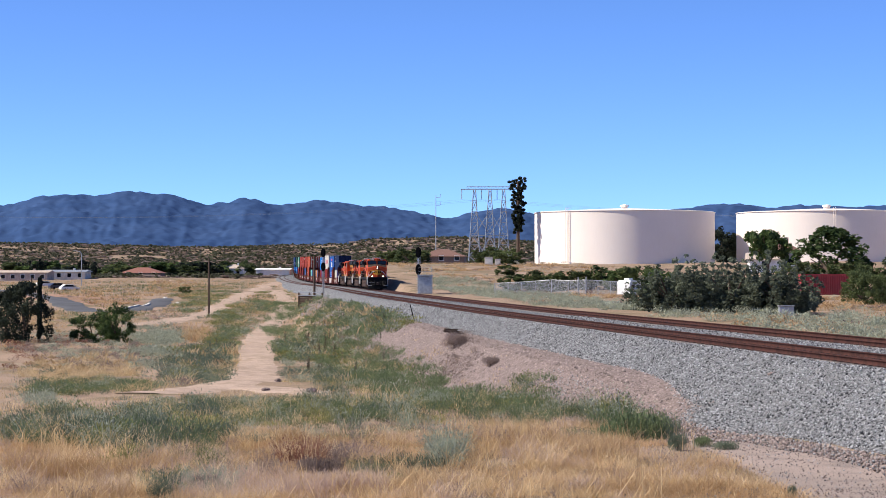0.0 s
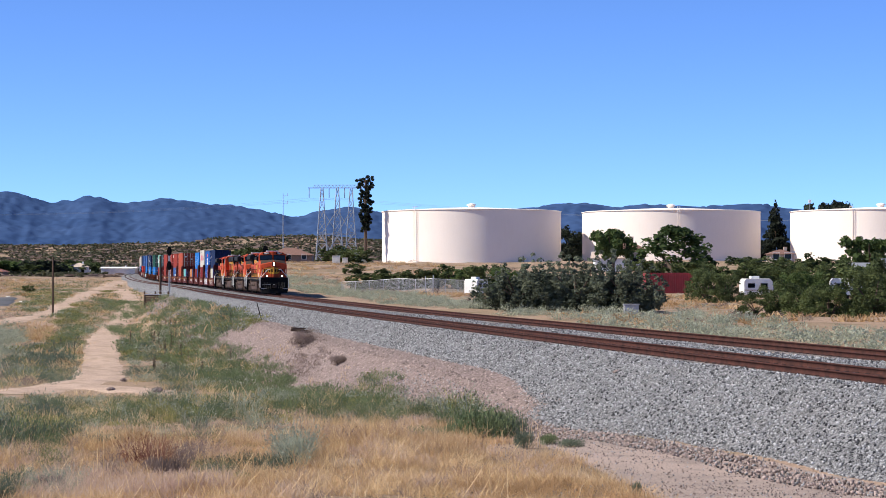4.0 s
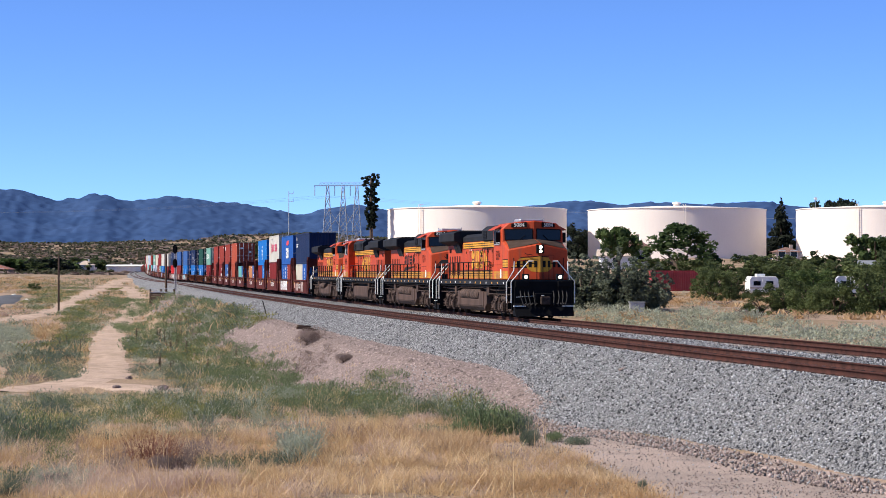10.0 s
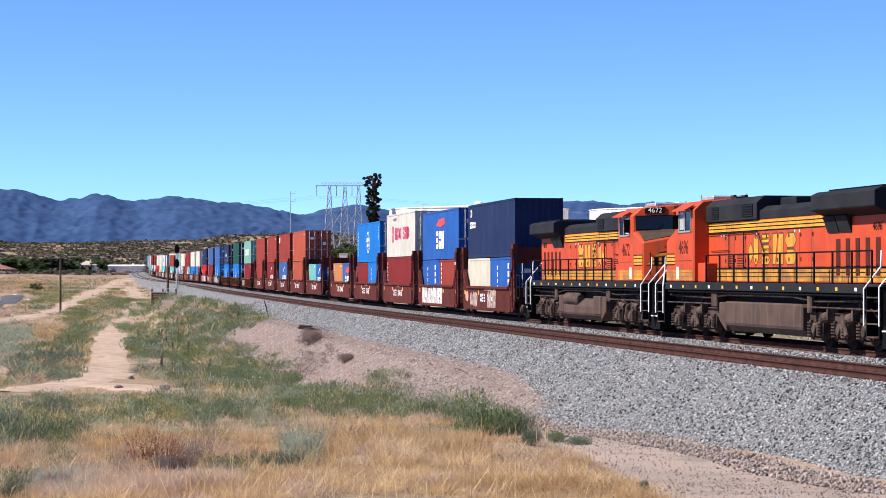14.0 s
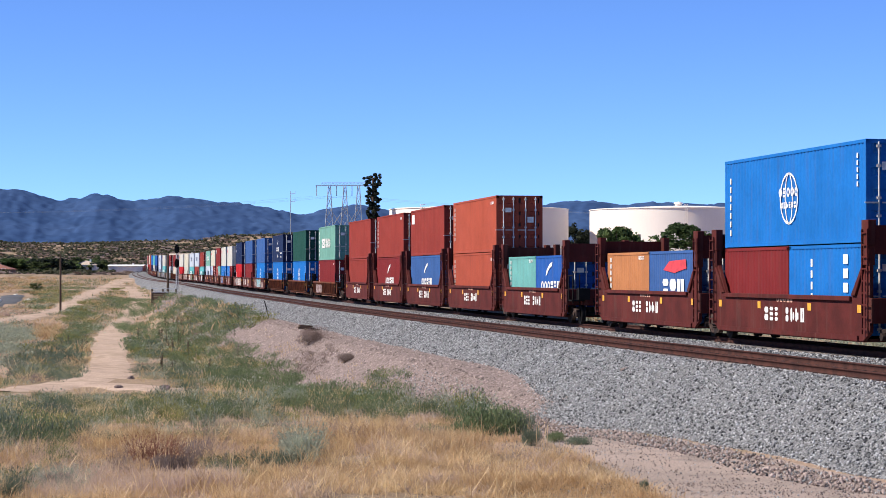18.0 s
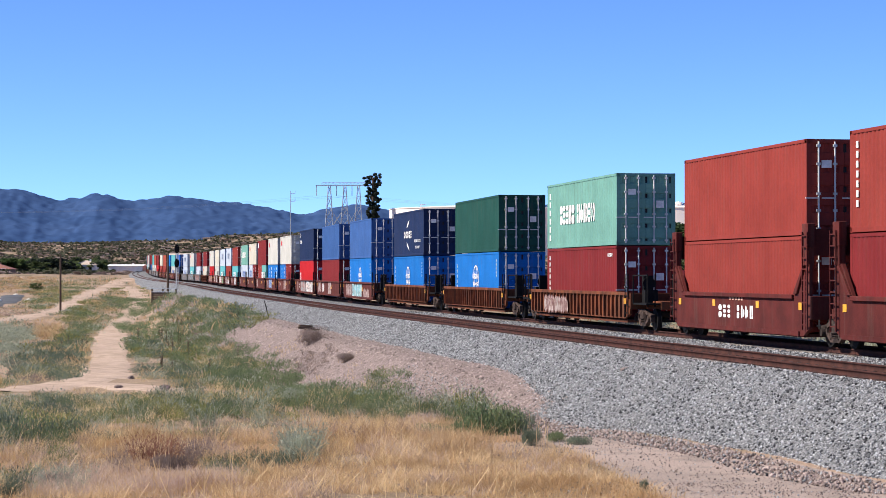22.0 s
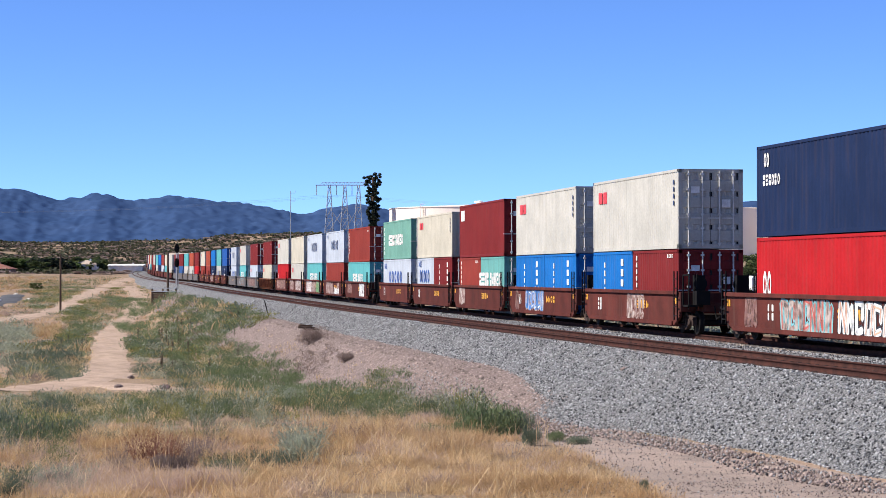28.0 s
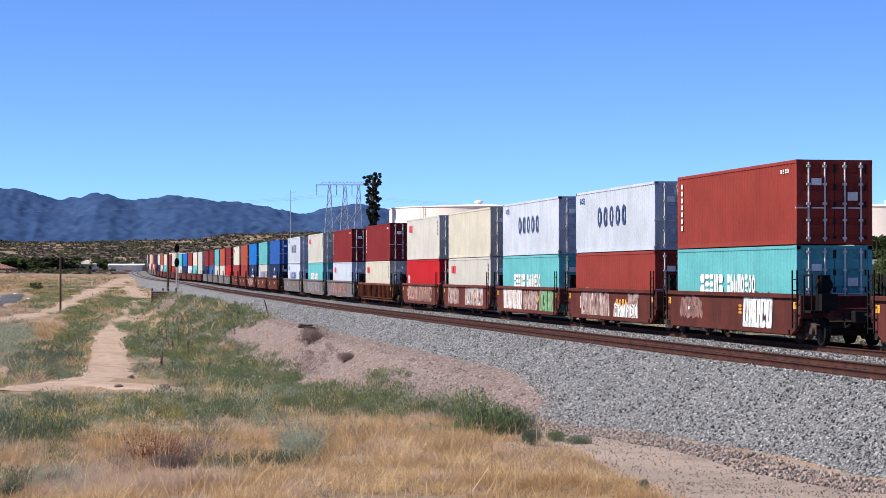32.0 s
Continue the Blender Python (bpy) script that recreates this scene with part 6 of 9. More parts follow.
    fc = [(0, 1, 2, 3, 4), (5, 10, 7, 6), (10, 9, 8, 7), (0, 5, 6, 1), (4, 3, 8, 9), (1, 6, 7, 2), (3, 2, 7, 8), (0, 4, 9, 10, 5)]
    nose = part("nose", Geo().add(v, fc), ORANGE, t, "orange wide nose", bevel=0.05)
    for s in (-1, 1):
        top = [(8.25, s * 1.36, 3.79), (8.66, s * 0.02, 3.895), (9.80, s * 0.02, 3.69), (9.31, s * 1.42, 3.41)]
        part("anti_glare_panel", Geo().add([(x, y, z + 0.012) for x, y, z in top], [(0, 1, 2, 3)]), ANTIGLARE, nose, "dull brown-black anti-glare paint")

    def face(s, pts, off=0.006):
        """A flat patch on one face of the nose's prow, from points in y and z."""
        p = [(9.93 - 0.353 * a - 0.04 * (z - deck) + off, s * a, z) for a, z in pts]
        return Geo().add(p, [tuple(range(len(p)))])

    def flank(s, x0, x1, z0, z1, off=0.006):
        p = [(x, s * (1.538 - 0.0253 * (x - 7.9) + off), z) for x, z in ((x0, z0), (min(x1, 9.34), z0), (min(x1, 9.34), z1), (x0, z1))]
        return Geo().add(p, [(0, 1, 2, 3)])

    for s in (-1, 1):
        if stripes:
            for za, zb, up, m in ((2.52, 2.60, 0.02, YELLOW), (2.60, 2.63, 0.03, BLACK), (2.63, 2.74, 0.08, YELLOW), (2.74, 2.77, 0.10, BLACK), (2.77, 2.86, 0.14, YELLOW), (2.86, 2.90, 0.16, BLACK), (2.48, 2.52, 0.0, BLACK)):
                part("nose_band", flank(s, 8.25, 9.5, za, zb), m, nose)
                part("nose_band", face(s, [(0.02, za + up), (0.7, za + up * 0.75), (1.46, za), (1.46, zb), (0.7, zb + up * 0.75), (0.02, zb + up)]), m, nose)
            part("nose_emblem", face(s, [(0.0, 2.26), (0.42, 2.30), (0.62, 2.46), (0.66, 2.70), (0.46, 2.96), (0.0, 3.04)], 0.010), YELLOW, nose)
            for a in (0.14, 0.40, 0.68, 0.94):
                part("nose_emblem", face(s, [(a, 2.50), (a + 0.15, 2.50), (a + 0.15, 2.82), (a, 2.82)], 0.014), BLACK, nose)
        else:
            part("nose_emblem", face(s, [(0.1, 2.56), (1.32, 2.52), (1.40, 2.62), (0.1, 2.74)]), HOODBLACK, nose)
            part("nose_emblem", face(s, [(0.1, 2.80), (1.10, 2.80), (1.02, 3.02), (0.1, 3.04)]), HOODBLACK, nose)
            part("nose_emblem", face(s, [(1.06, 2.66), (1.42, 2.68), (1.36, 2.78), (1.06, 2.78)]), HOODBLACK, nose)
        for za, zb in ((1.94, 2.07), (2.09, 2.20), (2.22, 2.31)):
            part("nose_band", flank(s, 8.12, 9.5, za, zb), DUSTYELLOW, nose)
        part("nose_grab", Geo().pipe([(9.50, s * 1.25, 2.15), (9.58, s * 1.25, 2.15), (9.54, s * 1.25, 2.95), (9.46, s * 1.25, 2.95)], 0.018), BLACK, nose)
    nw = part("nose_window", face(-1, [(0.32, 3.08), (0.62, 3.08), (0.62, 3.36), (0.32, 3.36)], 0.012), BLACK, nose, "small dark nose window") if not stripes else None
    part("nose_door", Geo().pipe([(9.90, 0.14, 1.95), (9.84, 0.14, 3.10), (9.62, 0.74, 3.10), (9.68, 0.74, 1.95)], 0.014), BLACK, nose)
    part("nose_grab", Geo().pipe([(9.66, -0.72, 3.22), (9.74, -0.70, 3.16), (9.86, -0.36, 3.10)], 0.016), BLACK, nose)
    hl = part("headlight_box", Geo().prism([(9.70, 3.18), (9.98, 3.18), (9.96, 3.60), (9.76, 3.62)], "y", -0.19, 0.19), BLACK, nose, "black headlight box", bevel=0.02)
    glow = LAMP if lit else GLASS
    for z in (3.28, 3.49):
        part("headlight", Geo().tube((9.965, 0, z), (10.0, 0, z), 0.082, 14), glow, hl, "lit headlight" if lit else "")
    for s in (-1, 1):
        dl = part("ditch_light", Geo().box(10.32, 10.50, *sorted((s * 0.68, s * 1.02)), 1.88, 2.18), HOODBLACK, t, bevel=0.02)
        part("lens", Geo().tube((10.501, s * 0.85, 2.03), (10.52, s * 0.85, 2.03), 0.085, 14), glow, dl)
    # ends
    for e in (-1, 1):
        part("pilot_sheet", Geo().box(*sorted((e * 10.35, e * 10.52)), -1.42, 1.42, 0.75, 1.80), BLACK, t, bevel=0.02)
        part("draft_gear_box", Geo().box(*sorted((e * 10.48, e * 10.70)), -0.42, 0.42, 0.62, 1.25), BLACK, t, bevel=0.03)
        for q in (-1.05, 1.05):
            part("anticlimber", Geo().box(*sorted((e * 10.50, e * 10.62)), q - 0.33, q + 0.33, 1.55, 1.84), BLACK, t, bevel=0.02)
        part("coupler", Geo().box(*sorted((e * 10.5, e * 11.1)), -0.13, 0.13, 0.75, 1.02).box(*sorted((e * 10.85, e * 11.15)), -0.22, 0.22, 0.70, 1.08), GRIME, t, bevel=0.03)
        part("plow", Geo().prism([(e * 10.35, 0.15), (e * 10.95, 0.13), (e * 10.60, 0.75), (e * 10.35, 0.75)], "y", -1.45, 1.45), BLACK, t)
        for q in (-1.15, -0.95, -0.75, -0.5, 0.5, 0.75, 0.95, 1.15):
            part("air_hose", shared(("lhose", e, q), lambda: Geo().pipe([(e * 10.56, q, 1.35), (e * 10.75, q, 1.05), (e * 10.85, q * 0.9, 0.66), (e * 10.95, q * 0.8, 0.76)], 0.032).mesh("air_hose")), RUBBER, t)
        part("cut_lever", Geo().pipe([(e * 10.60, -1.35, 1.05), (e * 10.62, -0.3, 1.12), (e * 10.75, 0, 1.12)], 0.018), GALV, t)
        for s in (-1, 1):
            part("pilot_step", Geo().box(*sorted((e * 10.50, e * 10.75)), *sorted((s * 0.9, s * 1.5)), 0.60, 0.64), WHITE, t)
            part("end_rail", Geo().pipe([(e * 10.47, s * 0.95, deck), (e * 10.47, s * 0.95, 2.62), (e * 10.47, s * 0.3, 2.72), (e * 10.47, s * 0.3, deck)], 0.022), BLACK, t)
    return t


LOCOS = [("5084", True, "orange and yellow six-axle diesel locomotive leading, headlights lit", True, 1, 2, 11.0), ("8214", False, "orange six-axle diesel locomotive with a black nose emblem", False, 1, 2, 33.2), ("4696", True, "orange and yellow striped diesel locomotive coupled backwards", False, -1, 0, 55.72), ("4672", True, "orange and yellow striped diesel locomotive behind the others", False, 1, 1, 77.6)]
for _n, _s, _l, _lit, _way, _res, _behind in LOCOS:
    lo = locomotive(_n, _s, _l, _lit, _res)
    mover(lo, _behind, 6.85)
    lo["way"] = _way


# ---- plants ----
def leaves(blobs, n, size, seed, up=0.3, shell=0.35):
    """Many small leaf sprays spread through the outer part of a set of ellipsoids (cx, cy, cz, rx, ry, rz): corners and faces."""
    g = np.random.default_rng(seed)
    b = np.array(blobs, float)
    vol = b[:, 3] * b[:, 4] * b[:, 5]
    k = g.choice(len(b), n, p=vol ** 0.75 / (vol ** 0.75).sum())
    d = g.normal(size=(n, 3))
    d /= np.linalg.norm(d, axis=1)[:, None]
    r = shell + (1 - shell) * g.random(n) ** 0.6
    r *= 1 + 0.16 * np.sin(d[:, 0] * 7 + k) * np.cos(d[:, 1] * 6 + k * 2)
    c = b[k, :3] + d * b[k, 3:] * r[:, None]
    nrm = d * 0.7 + g.normal(size=(n, 3)) * 0.7 + np.array([0, 0, up])
    nrm /= np.linalg.norm(nrm, axis=1)[:, None]
    a = np.cross(nrm, g.normal(size=(n, 3)))
    a /= np.linalg.norm(a, axis=1)[:, None]
    t = np.cross(nrm, a)
    s = size * (0.6 + 0.8 * g.random(n))[:, None]
    w = s * (0.45 + 0.35 * g.random(n))[:, None]
    V = np.stack([c - a * s, c - t * w * 0.9 + nrm * w * 0.3, c + a * s, c + t * w + nrm * w * 0.25], 1).reshape(-1, 3)
    F = np.arange(n * 4).reshape(n, 4)
    return V, F


def crown_blobs(kind, seed):
    """Where a crown's masses sit, for a plant one metre high and about one metre broad."""
    r = random.Random(seed)
    out = []
    if kind == "bush":
        for _ in range(64):
            a, q = r.uniform(0, 6.28), 0.43 * r.random() ** 0.55
            z = r.uniform(0.05, 0.92 - 0.5 * q)
            s = r.uniform(0.05, 0.11)
            out.append((q * math.cos(a), q * math.sin(a), z, s, s, s * r.uniform(0.8, 1.25)))
    elif kind == "round":
        for _ in range(48):
            a, q = r.uniform(0, 6.28), r.uniform(0.02, 0.40)
            s = r.uniform(0.055, 0.11)
            out.append((q * math.cos(a), q * math.sin(a), r.uniform(0.42, 0.80), s, s, s * 0.9))
    elif kind == "juniper":     # ragged leaning sprays of uneven height over a broad base
        for _ in range(34):
            a, q = r.uniform(0, 6.28), 0.36 * r.random() ** 0.6
            top = (0.94 - 1.0 * q) * r.uniform(0.5, 1.04)
            lean, turn = r.uniform(0.02, 0.20), r.uniform(-0.5, 0.5)
            z = r.uniform(0.04, 0.14)
            while z < top:
                k = z / top
                s = (0.062 - 0.036 * k) * r.uniform(0.6, 1.4)
                d = q + lean * k
                out.append((d * math.cos(a + turn * k) + r.uniform(-0.04, 0.04), d * math.sin(a + turn * k) + r.uniform(-0.04, 0.04), z, s * r.uniform(0.8, 1.5), s * r.uniform(0.8, 1.5), s * r.uniform(0.8, 1.4)))
                z += 0.085
    elif kind == "dome":
        for _ in range(90):
            a, e = r.uniform(0, 6.28), r.uniform(-0.65, 1.45)
            q = 0.44 * math.cos(e) * r.uniform(0.75, 1.0)
            s = r.uniform(0.06, 0.10)
            out.append((q * math.cos(a), q * math.sin(a), 0.30 + 0.60 * math.sin(e), s, s, s))
    elif kind == "cone":
        for i in range(24):
            z = 0.06 + 0.92 * i / 23
            w = 0.40 * (1 - z) + 0.015
            for k in range(5 if z < 0.8 else 2):
                a = r.uniform(0, 6.28)
                out.append((w * 0.6 * math.cos(a), w * 0.6 * math.sin(a), z + r.uniform(-0.02, 0.02), w * 0.42, w * 0.42, 0.035))
    elif kind == "column":
        for i in range(10):
            z = 0.12 + 0.8 * i / 9
            out.append((r.uniform(-0.03, 0.03), r.uniform(-0.03, 0.03), z, 0.09, 0.09, 0.1))
    return out


PLANTS = {}


def plant_mesh(kind, material, seed, n, size):
    key = (kind, material.name, seed, n)
    if key not in PLANTS:
        V, F = leaves(crown_blobs(kind, seed), n, size, seed)
        PLANTS[key] = fast_mesh("crown", V, F, material)
    return PLANTS[key]


def trunk_mesh(kind, seed):
    key = ("trunk", kind, seed)
    if key not in PLANTS:
        r = random.Random(seed)
        g = Geo()
        if kind in ("cone", "column"):
            g.tube((0, 0, -0.05), (0, 0, 0.9), 0.022, 8, 0.006)
        else:
            h = 0.42 if kind == "round" else 0.22
            g.tube((0, 0, -0.05), (r.uniform(-0.03, 0.03), r.uniform(-0.03, 0.03), h), 0.035, 8, 0.022)
            for _ in range(6):
                a, q = r.uniform(0, 6.28), r.uniform(0.15, 0.33)
                g.tube((0, 0, h * 0.7), (q * math.cos(a), q * math.sin(a), h + r.uniform(0.1, 0.35)), 0.018, 6, 0.006)
        PLANTS[key] = g.mesh("trunk")
        PLANTS[key].materials.append(BARK)
    return PLANTS[key]


def tree(x, y, height, width, kind, material, label, seed, n=2600, size=0.05, group="trees and tall bushes", z=None, name="tree"):
    t = thing(name, label, "tree" if name != "shrub" else "shrub", group)
    t.matrix_basis = pose(x, y, (land1(x, y) if z is None else z) - 0.03, 0, 0, (seed * 77) % 360) @ Matrix.Diagonal((width, width, height, 1))
    part("trunk", trunk_mesh(kind, seed % 4), None, t)
    part("crown", plant_mesh(kind, material, seed % 4, n, size), None, t)
    return t


J, GJ = "dark green juniper bush with a dense uneven crown", "grey-green juniper tree with drooping dense foliage"
# (bearing, metres ahead, height, width, kind, leaf, words)
NEARTREES = [
    (890, 158, 3.2, 4.2, "juniper", GREYJUN, GJ), (930, 150, 4.6, 5.4, "juniper", GREYJUN, GJ), (985, 152, 5.6, 6.0, "juniper", GREYJUN, GJ), (1035, 149, 5.0, 5.6, "juniper", GREYJUN, GJ), (1085, 150, 5.4, 5.2, "juniper", GREYJUN, GJ), (1128, 148, 4.6, 5.0, "juniper", GREYJUN, GJ), (1012, 160, 4.6, 6.0, "juniper", GREYJUN, GJ), (1150, 154, 3.0, 3.2, "juniper", GREYJUN, GJ),
]
TANKTREES = [
    (1098, 330, 9.8, 7.4, "round", GREENTREE, "round-headed green tree beside a house"), (1205, 350, 9.2, 13.0, "dome", GREENTREE, "broad dark green shade tree"), (1386, 470, 14.4, 11.0, "cone", PINE, "tall dark pointed conifer between the tanks"),
    (1474, 520, 17.5, 12.0, "round", PINE, "dark conifer standing behind the tanks"), (1496, 530, 18.5, 9.0, "round", PINE, "dark conifer standing behind the tanks"), (1522, 525, 16.0, 10.0, "round", JUNIPER, "green tree behind the tanks"),
]
SLOPETREES = [
    (1552, 300, 8.5, 8.0, "round", GREENTREE, "green leafy tree in front of a tank"), (1150, 340, 4.5, 7.0, "bush", JUNIPER, J), (1240, 330, 4.2, 7.0, "bush", JUNIPER, J), (1018, 470, 9.0, 9.0, "bush", PINE, "dark trees between the tanks"), (1034, 480, 8.0, 7.0, "bush", PINE, "dark trees between the tanks"),
    (1262, 195, 3.8, 4.6, "bush", JUNIPER, J), (1300, 190, 3.6, 3.6, "bush", JUNIPER, J), (1262, 215, 3.8, 5.0, "bush", JUNIPER, J),
]
LINETREES = [
    (1330, 300, 5.2, 9.0, "bush", JUNIPER, J), (1365, 310, 5.6, 8.0, "bush", JUNIPER, J), (1410, 250, 5.0, 8.0, "bush", JUNIPER, J), (1450, 240, 5.6, 8.0, "bush", JUNIPER, J), (1500, 235, 5.4, 8.0, "bush", JUNIPER, J), (1432, 205, 4.2, 6.0, "bush", JUNIPER, J),
    (1352, 138, 2.2, 3.2, "bush", JUNIPER, J), (1395, 140, 2.7, 3.8, "bush", JUNIPER, J), (1440, 137, 2.8, 4.0, "bush", JUNIPER, J), (1482, 134, 2.9, 4.0, "bush", JUNIPER, J), (1524, 136, 3.0, 4.4, "bush", JUNIPER, J), (1560, 132, 4.6, 5.0, "bush", JUNIPER, J), (1600, 138, 4.4, 5.6, "bush", JUNIPER, J), (1440, 170, 3.9, 5.0, "bush", GREENTREE, J), (1560, 165, 4.2, 5.0, "bush", JUNIPER, J),
]
VALLEYTREES = [
    (655, 300, 2.6, 5.0, "bush", JUNIPER, J), (690, 302, 3.3, 6.4, "bush", JUNIPER, J), (722, 298, 3.2, 5.6, "bush", JUNIPER, J), (752, 300, 3.3, 5.6, "bush", JUNIPER, J), (782, 303, 3.0, 5.0, "bush", JUNIPER, J), (812, 300, 4.0, 5.6, "bush", JUNIPER, J), (842, 296, 3.9, 5.2, "bush", GREENTREE, J), (868, 290, 4.4, 5.6, "bush", JUNIPER, J), (908, 240, 4.2, 4.0, "bush", GREENTREE, J),
    (628, 470, 5.0, 8.0, "bush", JUNIPER, J), (600, 480, 4.4, 8.0, "bush", JUNIPER, J), (648, 430, 3.4, 6.0, "bush", JUNIPER, J), (640, 350, 2.0, 4.0, "bush", JUNIPER, J),
    (-228, 200, 6.2, 6.6, "dome", PINE, "dark dense tree at the roadside"), (-262, 203, 5.4, 6.0, "dome", PINE, "dark dense tree at the roadside"), (-103, 203, 3.6, 5.4, "bush", GREENTREE, "small spreading green tree on dry ground"), (-62, 202, 4.4, 4.2, "bush", GREENTREE, "small spreading green tree on dry ground"), (-200, 210, 6.6, 3.0, "column", PINE, "narrow dark cypress beside a street"),
    (64, 430, 1.8, 2.6, "bush", JUNIPER, "lone dark bush on the grassy rise"), (470, 520, 5.0, 10.0, "bush", JUNIPER, J), (450, 540, 4.0, 9.0, "bush", JUNIPER, J), (440, 560, 4.5, 9.0, "bush", JUNIPER, J),
]
TREES = NEARTREES + TANKTREES + SLOPETREES + LINETREES + VALLEYTREES
for _i, (px, d, h, w, kind, leaf, lab) in enumerate(TREES):
    tree(*at(px, d), h, w * (1.1 if leaf is GREYJUN or d > 220 else 0.95), kind, leaf, lab, _i, 11000 if kind == "juniper" and d < 220 else 8000 if d < 220 else 3200, 0.018 if d < 220 else 0.034)
# the row of trees along the valley floor
_r = random.Random(5)
for _i in range(46):
    px = -250 + _i * 9.5 + _r.uniform(-6, 6)
    if px > 195:
        break
    d = _r.uniform(700, 840)
    tree(*at(px, d), _r.uniform(3.5, 7.5), _r.uniform(7, 13), "bush" if _i % 4 else "round", (JUNIPER, GREENTREE, PINE)[_i % 3], "dark green valley tree among low houses", _i, 700, 0.08, "trees along the valley floor")


def monopine():
    """A mast dressed as a pine: a straight bare pole, stubby boughs bushier towards the top."""
    x, y = -14.8, 440.9
    t = thing("mast_tree", "tall narrow mast dressed as a dark pine tree", "mast")
    t.matrix_basis = pose(x, y, 5.2)
    part("trunk", Geo().tube((0, 0, -0.5), (0, 0, 17.4), 0.42, 12, 0.22), WOODPOLE, t)
    r = random.Random(9)
    blobs = []
    for i in range(30):
        z = 7.0 + 10.9 * (i / 29)
        reach = (1.2 + 1.0 * (z - 7.0) / 10.9) * r.uniform(0.55, 1.15)
        for k in range(5):
            a = r.uniform(0, 6.28)
            q = reach * r.uniform(0.3, 1.0)
            blobs.append((q * math.cos(a), q * math.sin(a), z + r.uniform(-0.35, 0.35), 0.36, 0.36, 0.28))
    V, F = leaves(blobs, 11000, 0.19, 4, 0.5, 0.2)
    part("crown", fast_mesh("crown", V, F, PINE), None, t)
    g = Geo()
    for b in blobs[::2]:
        g.tube((0, 0, b[2] - 0.25), b[:3], 0.05, 5, 0.02)
    part("bough", g, WOODPOLE, t)


monopine()


# ---- shrubs, grass and stones ----
ROADS = [MAINWAY, UPPERWAY, SPUR]
WIDE = [STREET]


def off_road(x, y, half):
    """True where a place lies clear of the dirt ways."""
    ok = np.ones(len(x), bool)
    for line in ROADS + WIDE:
        half = max(half, 4.0) if line in WIDE else half
        for (ax, ay), (bx, by) in zip(line, line[1:]):
            dx, dy = bx - ax, by - ay
            t = np.clip(((x - ax) * dx + (y - ay) * dy) / (dx * dx + dy * dy), 0, 1)
            ok &= np.hypot(x - ax - t * dx, y - ay - t * dy) > half
    return ok


def strew(name, base_sets, places, heights, widths, material, label, category):
    """One joined mass of many small plants: each a turned, scaled copy of one of a few forms."""
    g = np.random.default_rng(len(places))
    Vs, Fs, k = [], [], 0
    zs = land(places[:, 0], places[:, 1])
    for i in range(len(places)):
        V, F = base_sets[i % len(base_sets)]
        a = g.uniform(0, 6.28)
        c, s = math.cos(a), math.sin(a)
        W = np.empty_like(V)
        W[:, 0] = (V[:, 0] * c - V[:, 1] * s) * widths[i] + places[i, 0]
        W[:, 1] = (V[:, 0] * s + V[:, 1] * c) * widths[i] + places[i, 1]
        W[:, 2] = V[:, 2] * heights[i] + zs[i] - 0.02
        Vs.append(W)
        Fs.append(F + k)
        k += len(V)
    me = fast_mesh(name, np.vstack(Vs), np.vstack(Fs), material)
    return tagged(new(name, me), label, category, kind="stuff")


def low_form(seed, n, size, spiky=0.0):
    """A low shrub one metre high and broad: sprays rising from a mound."""
    V, F = leaves([(0, 0, 0.35, 0.42, 0.42, 0.40), (0.15, 0.1, 0.55, 0.25, 0.25, 0.3), (-0.18, -0.05, 0.5, 0.25, 0.25, 0.32), (0.02, -0.2, 0.45, 0.28, 0.22, 0.3)], n, size, seed, 0.1, 0.25)
    if spiky:
        q = V.reshape(-1, 4, 3)
        c = q.mean(1, keepdims=True)
        w = q - c
        w[:, :, 2] *= 1 + spiky
        w[:, :, :2] *= 0.45
        V = (c + w).reshape(-1, 3)
    V[:, 2] = np.maximum(V[:, 2], 0.0)
    return V, F


def region(n, px0, px1, d0, d1, seed, patch=None, cell=7.0, cut=0.0, clear=1.6, power=1.0):
    """Random places between two bearings and two distances, thinned into patches."""
    g = np.random.default_rng(seed)
    d = d0 + (d1 - d0) * g.random(n) ** power
    px = g.uniform(px0, px1, n)
    x, y = (px - 784) / 3694 * d, d
    u, lat = lateral(x, y)
    ok = (lat < np.where(u < 50, -9.8, np.where(u < 128, -12.5, -9.4)) + 0.4 * np.sin(u * 0.3)) & off_road(x, y, clear)
    pad = (u < 34) & (lat > -14.0 + 0.13 * u)
    ok &= ~pad
    if patch is not None:
        ok &= value_noise(x, y, cell, patch) > cut
    return np.stack([x, y], 1)[ok]


gs = [low_form(i, 70, 0.066, 0.7) for i in range(4)]           # farther off
ds = [low_form(10 + i, 64, 0.068, 0.3) for i in range(4)]


def sizes(p, lo, hi, seed):
    return np.random.default_rng(seed).uniform(lo, hi, len(p))


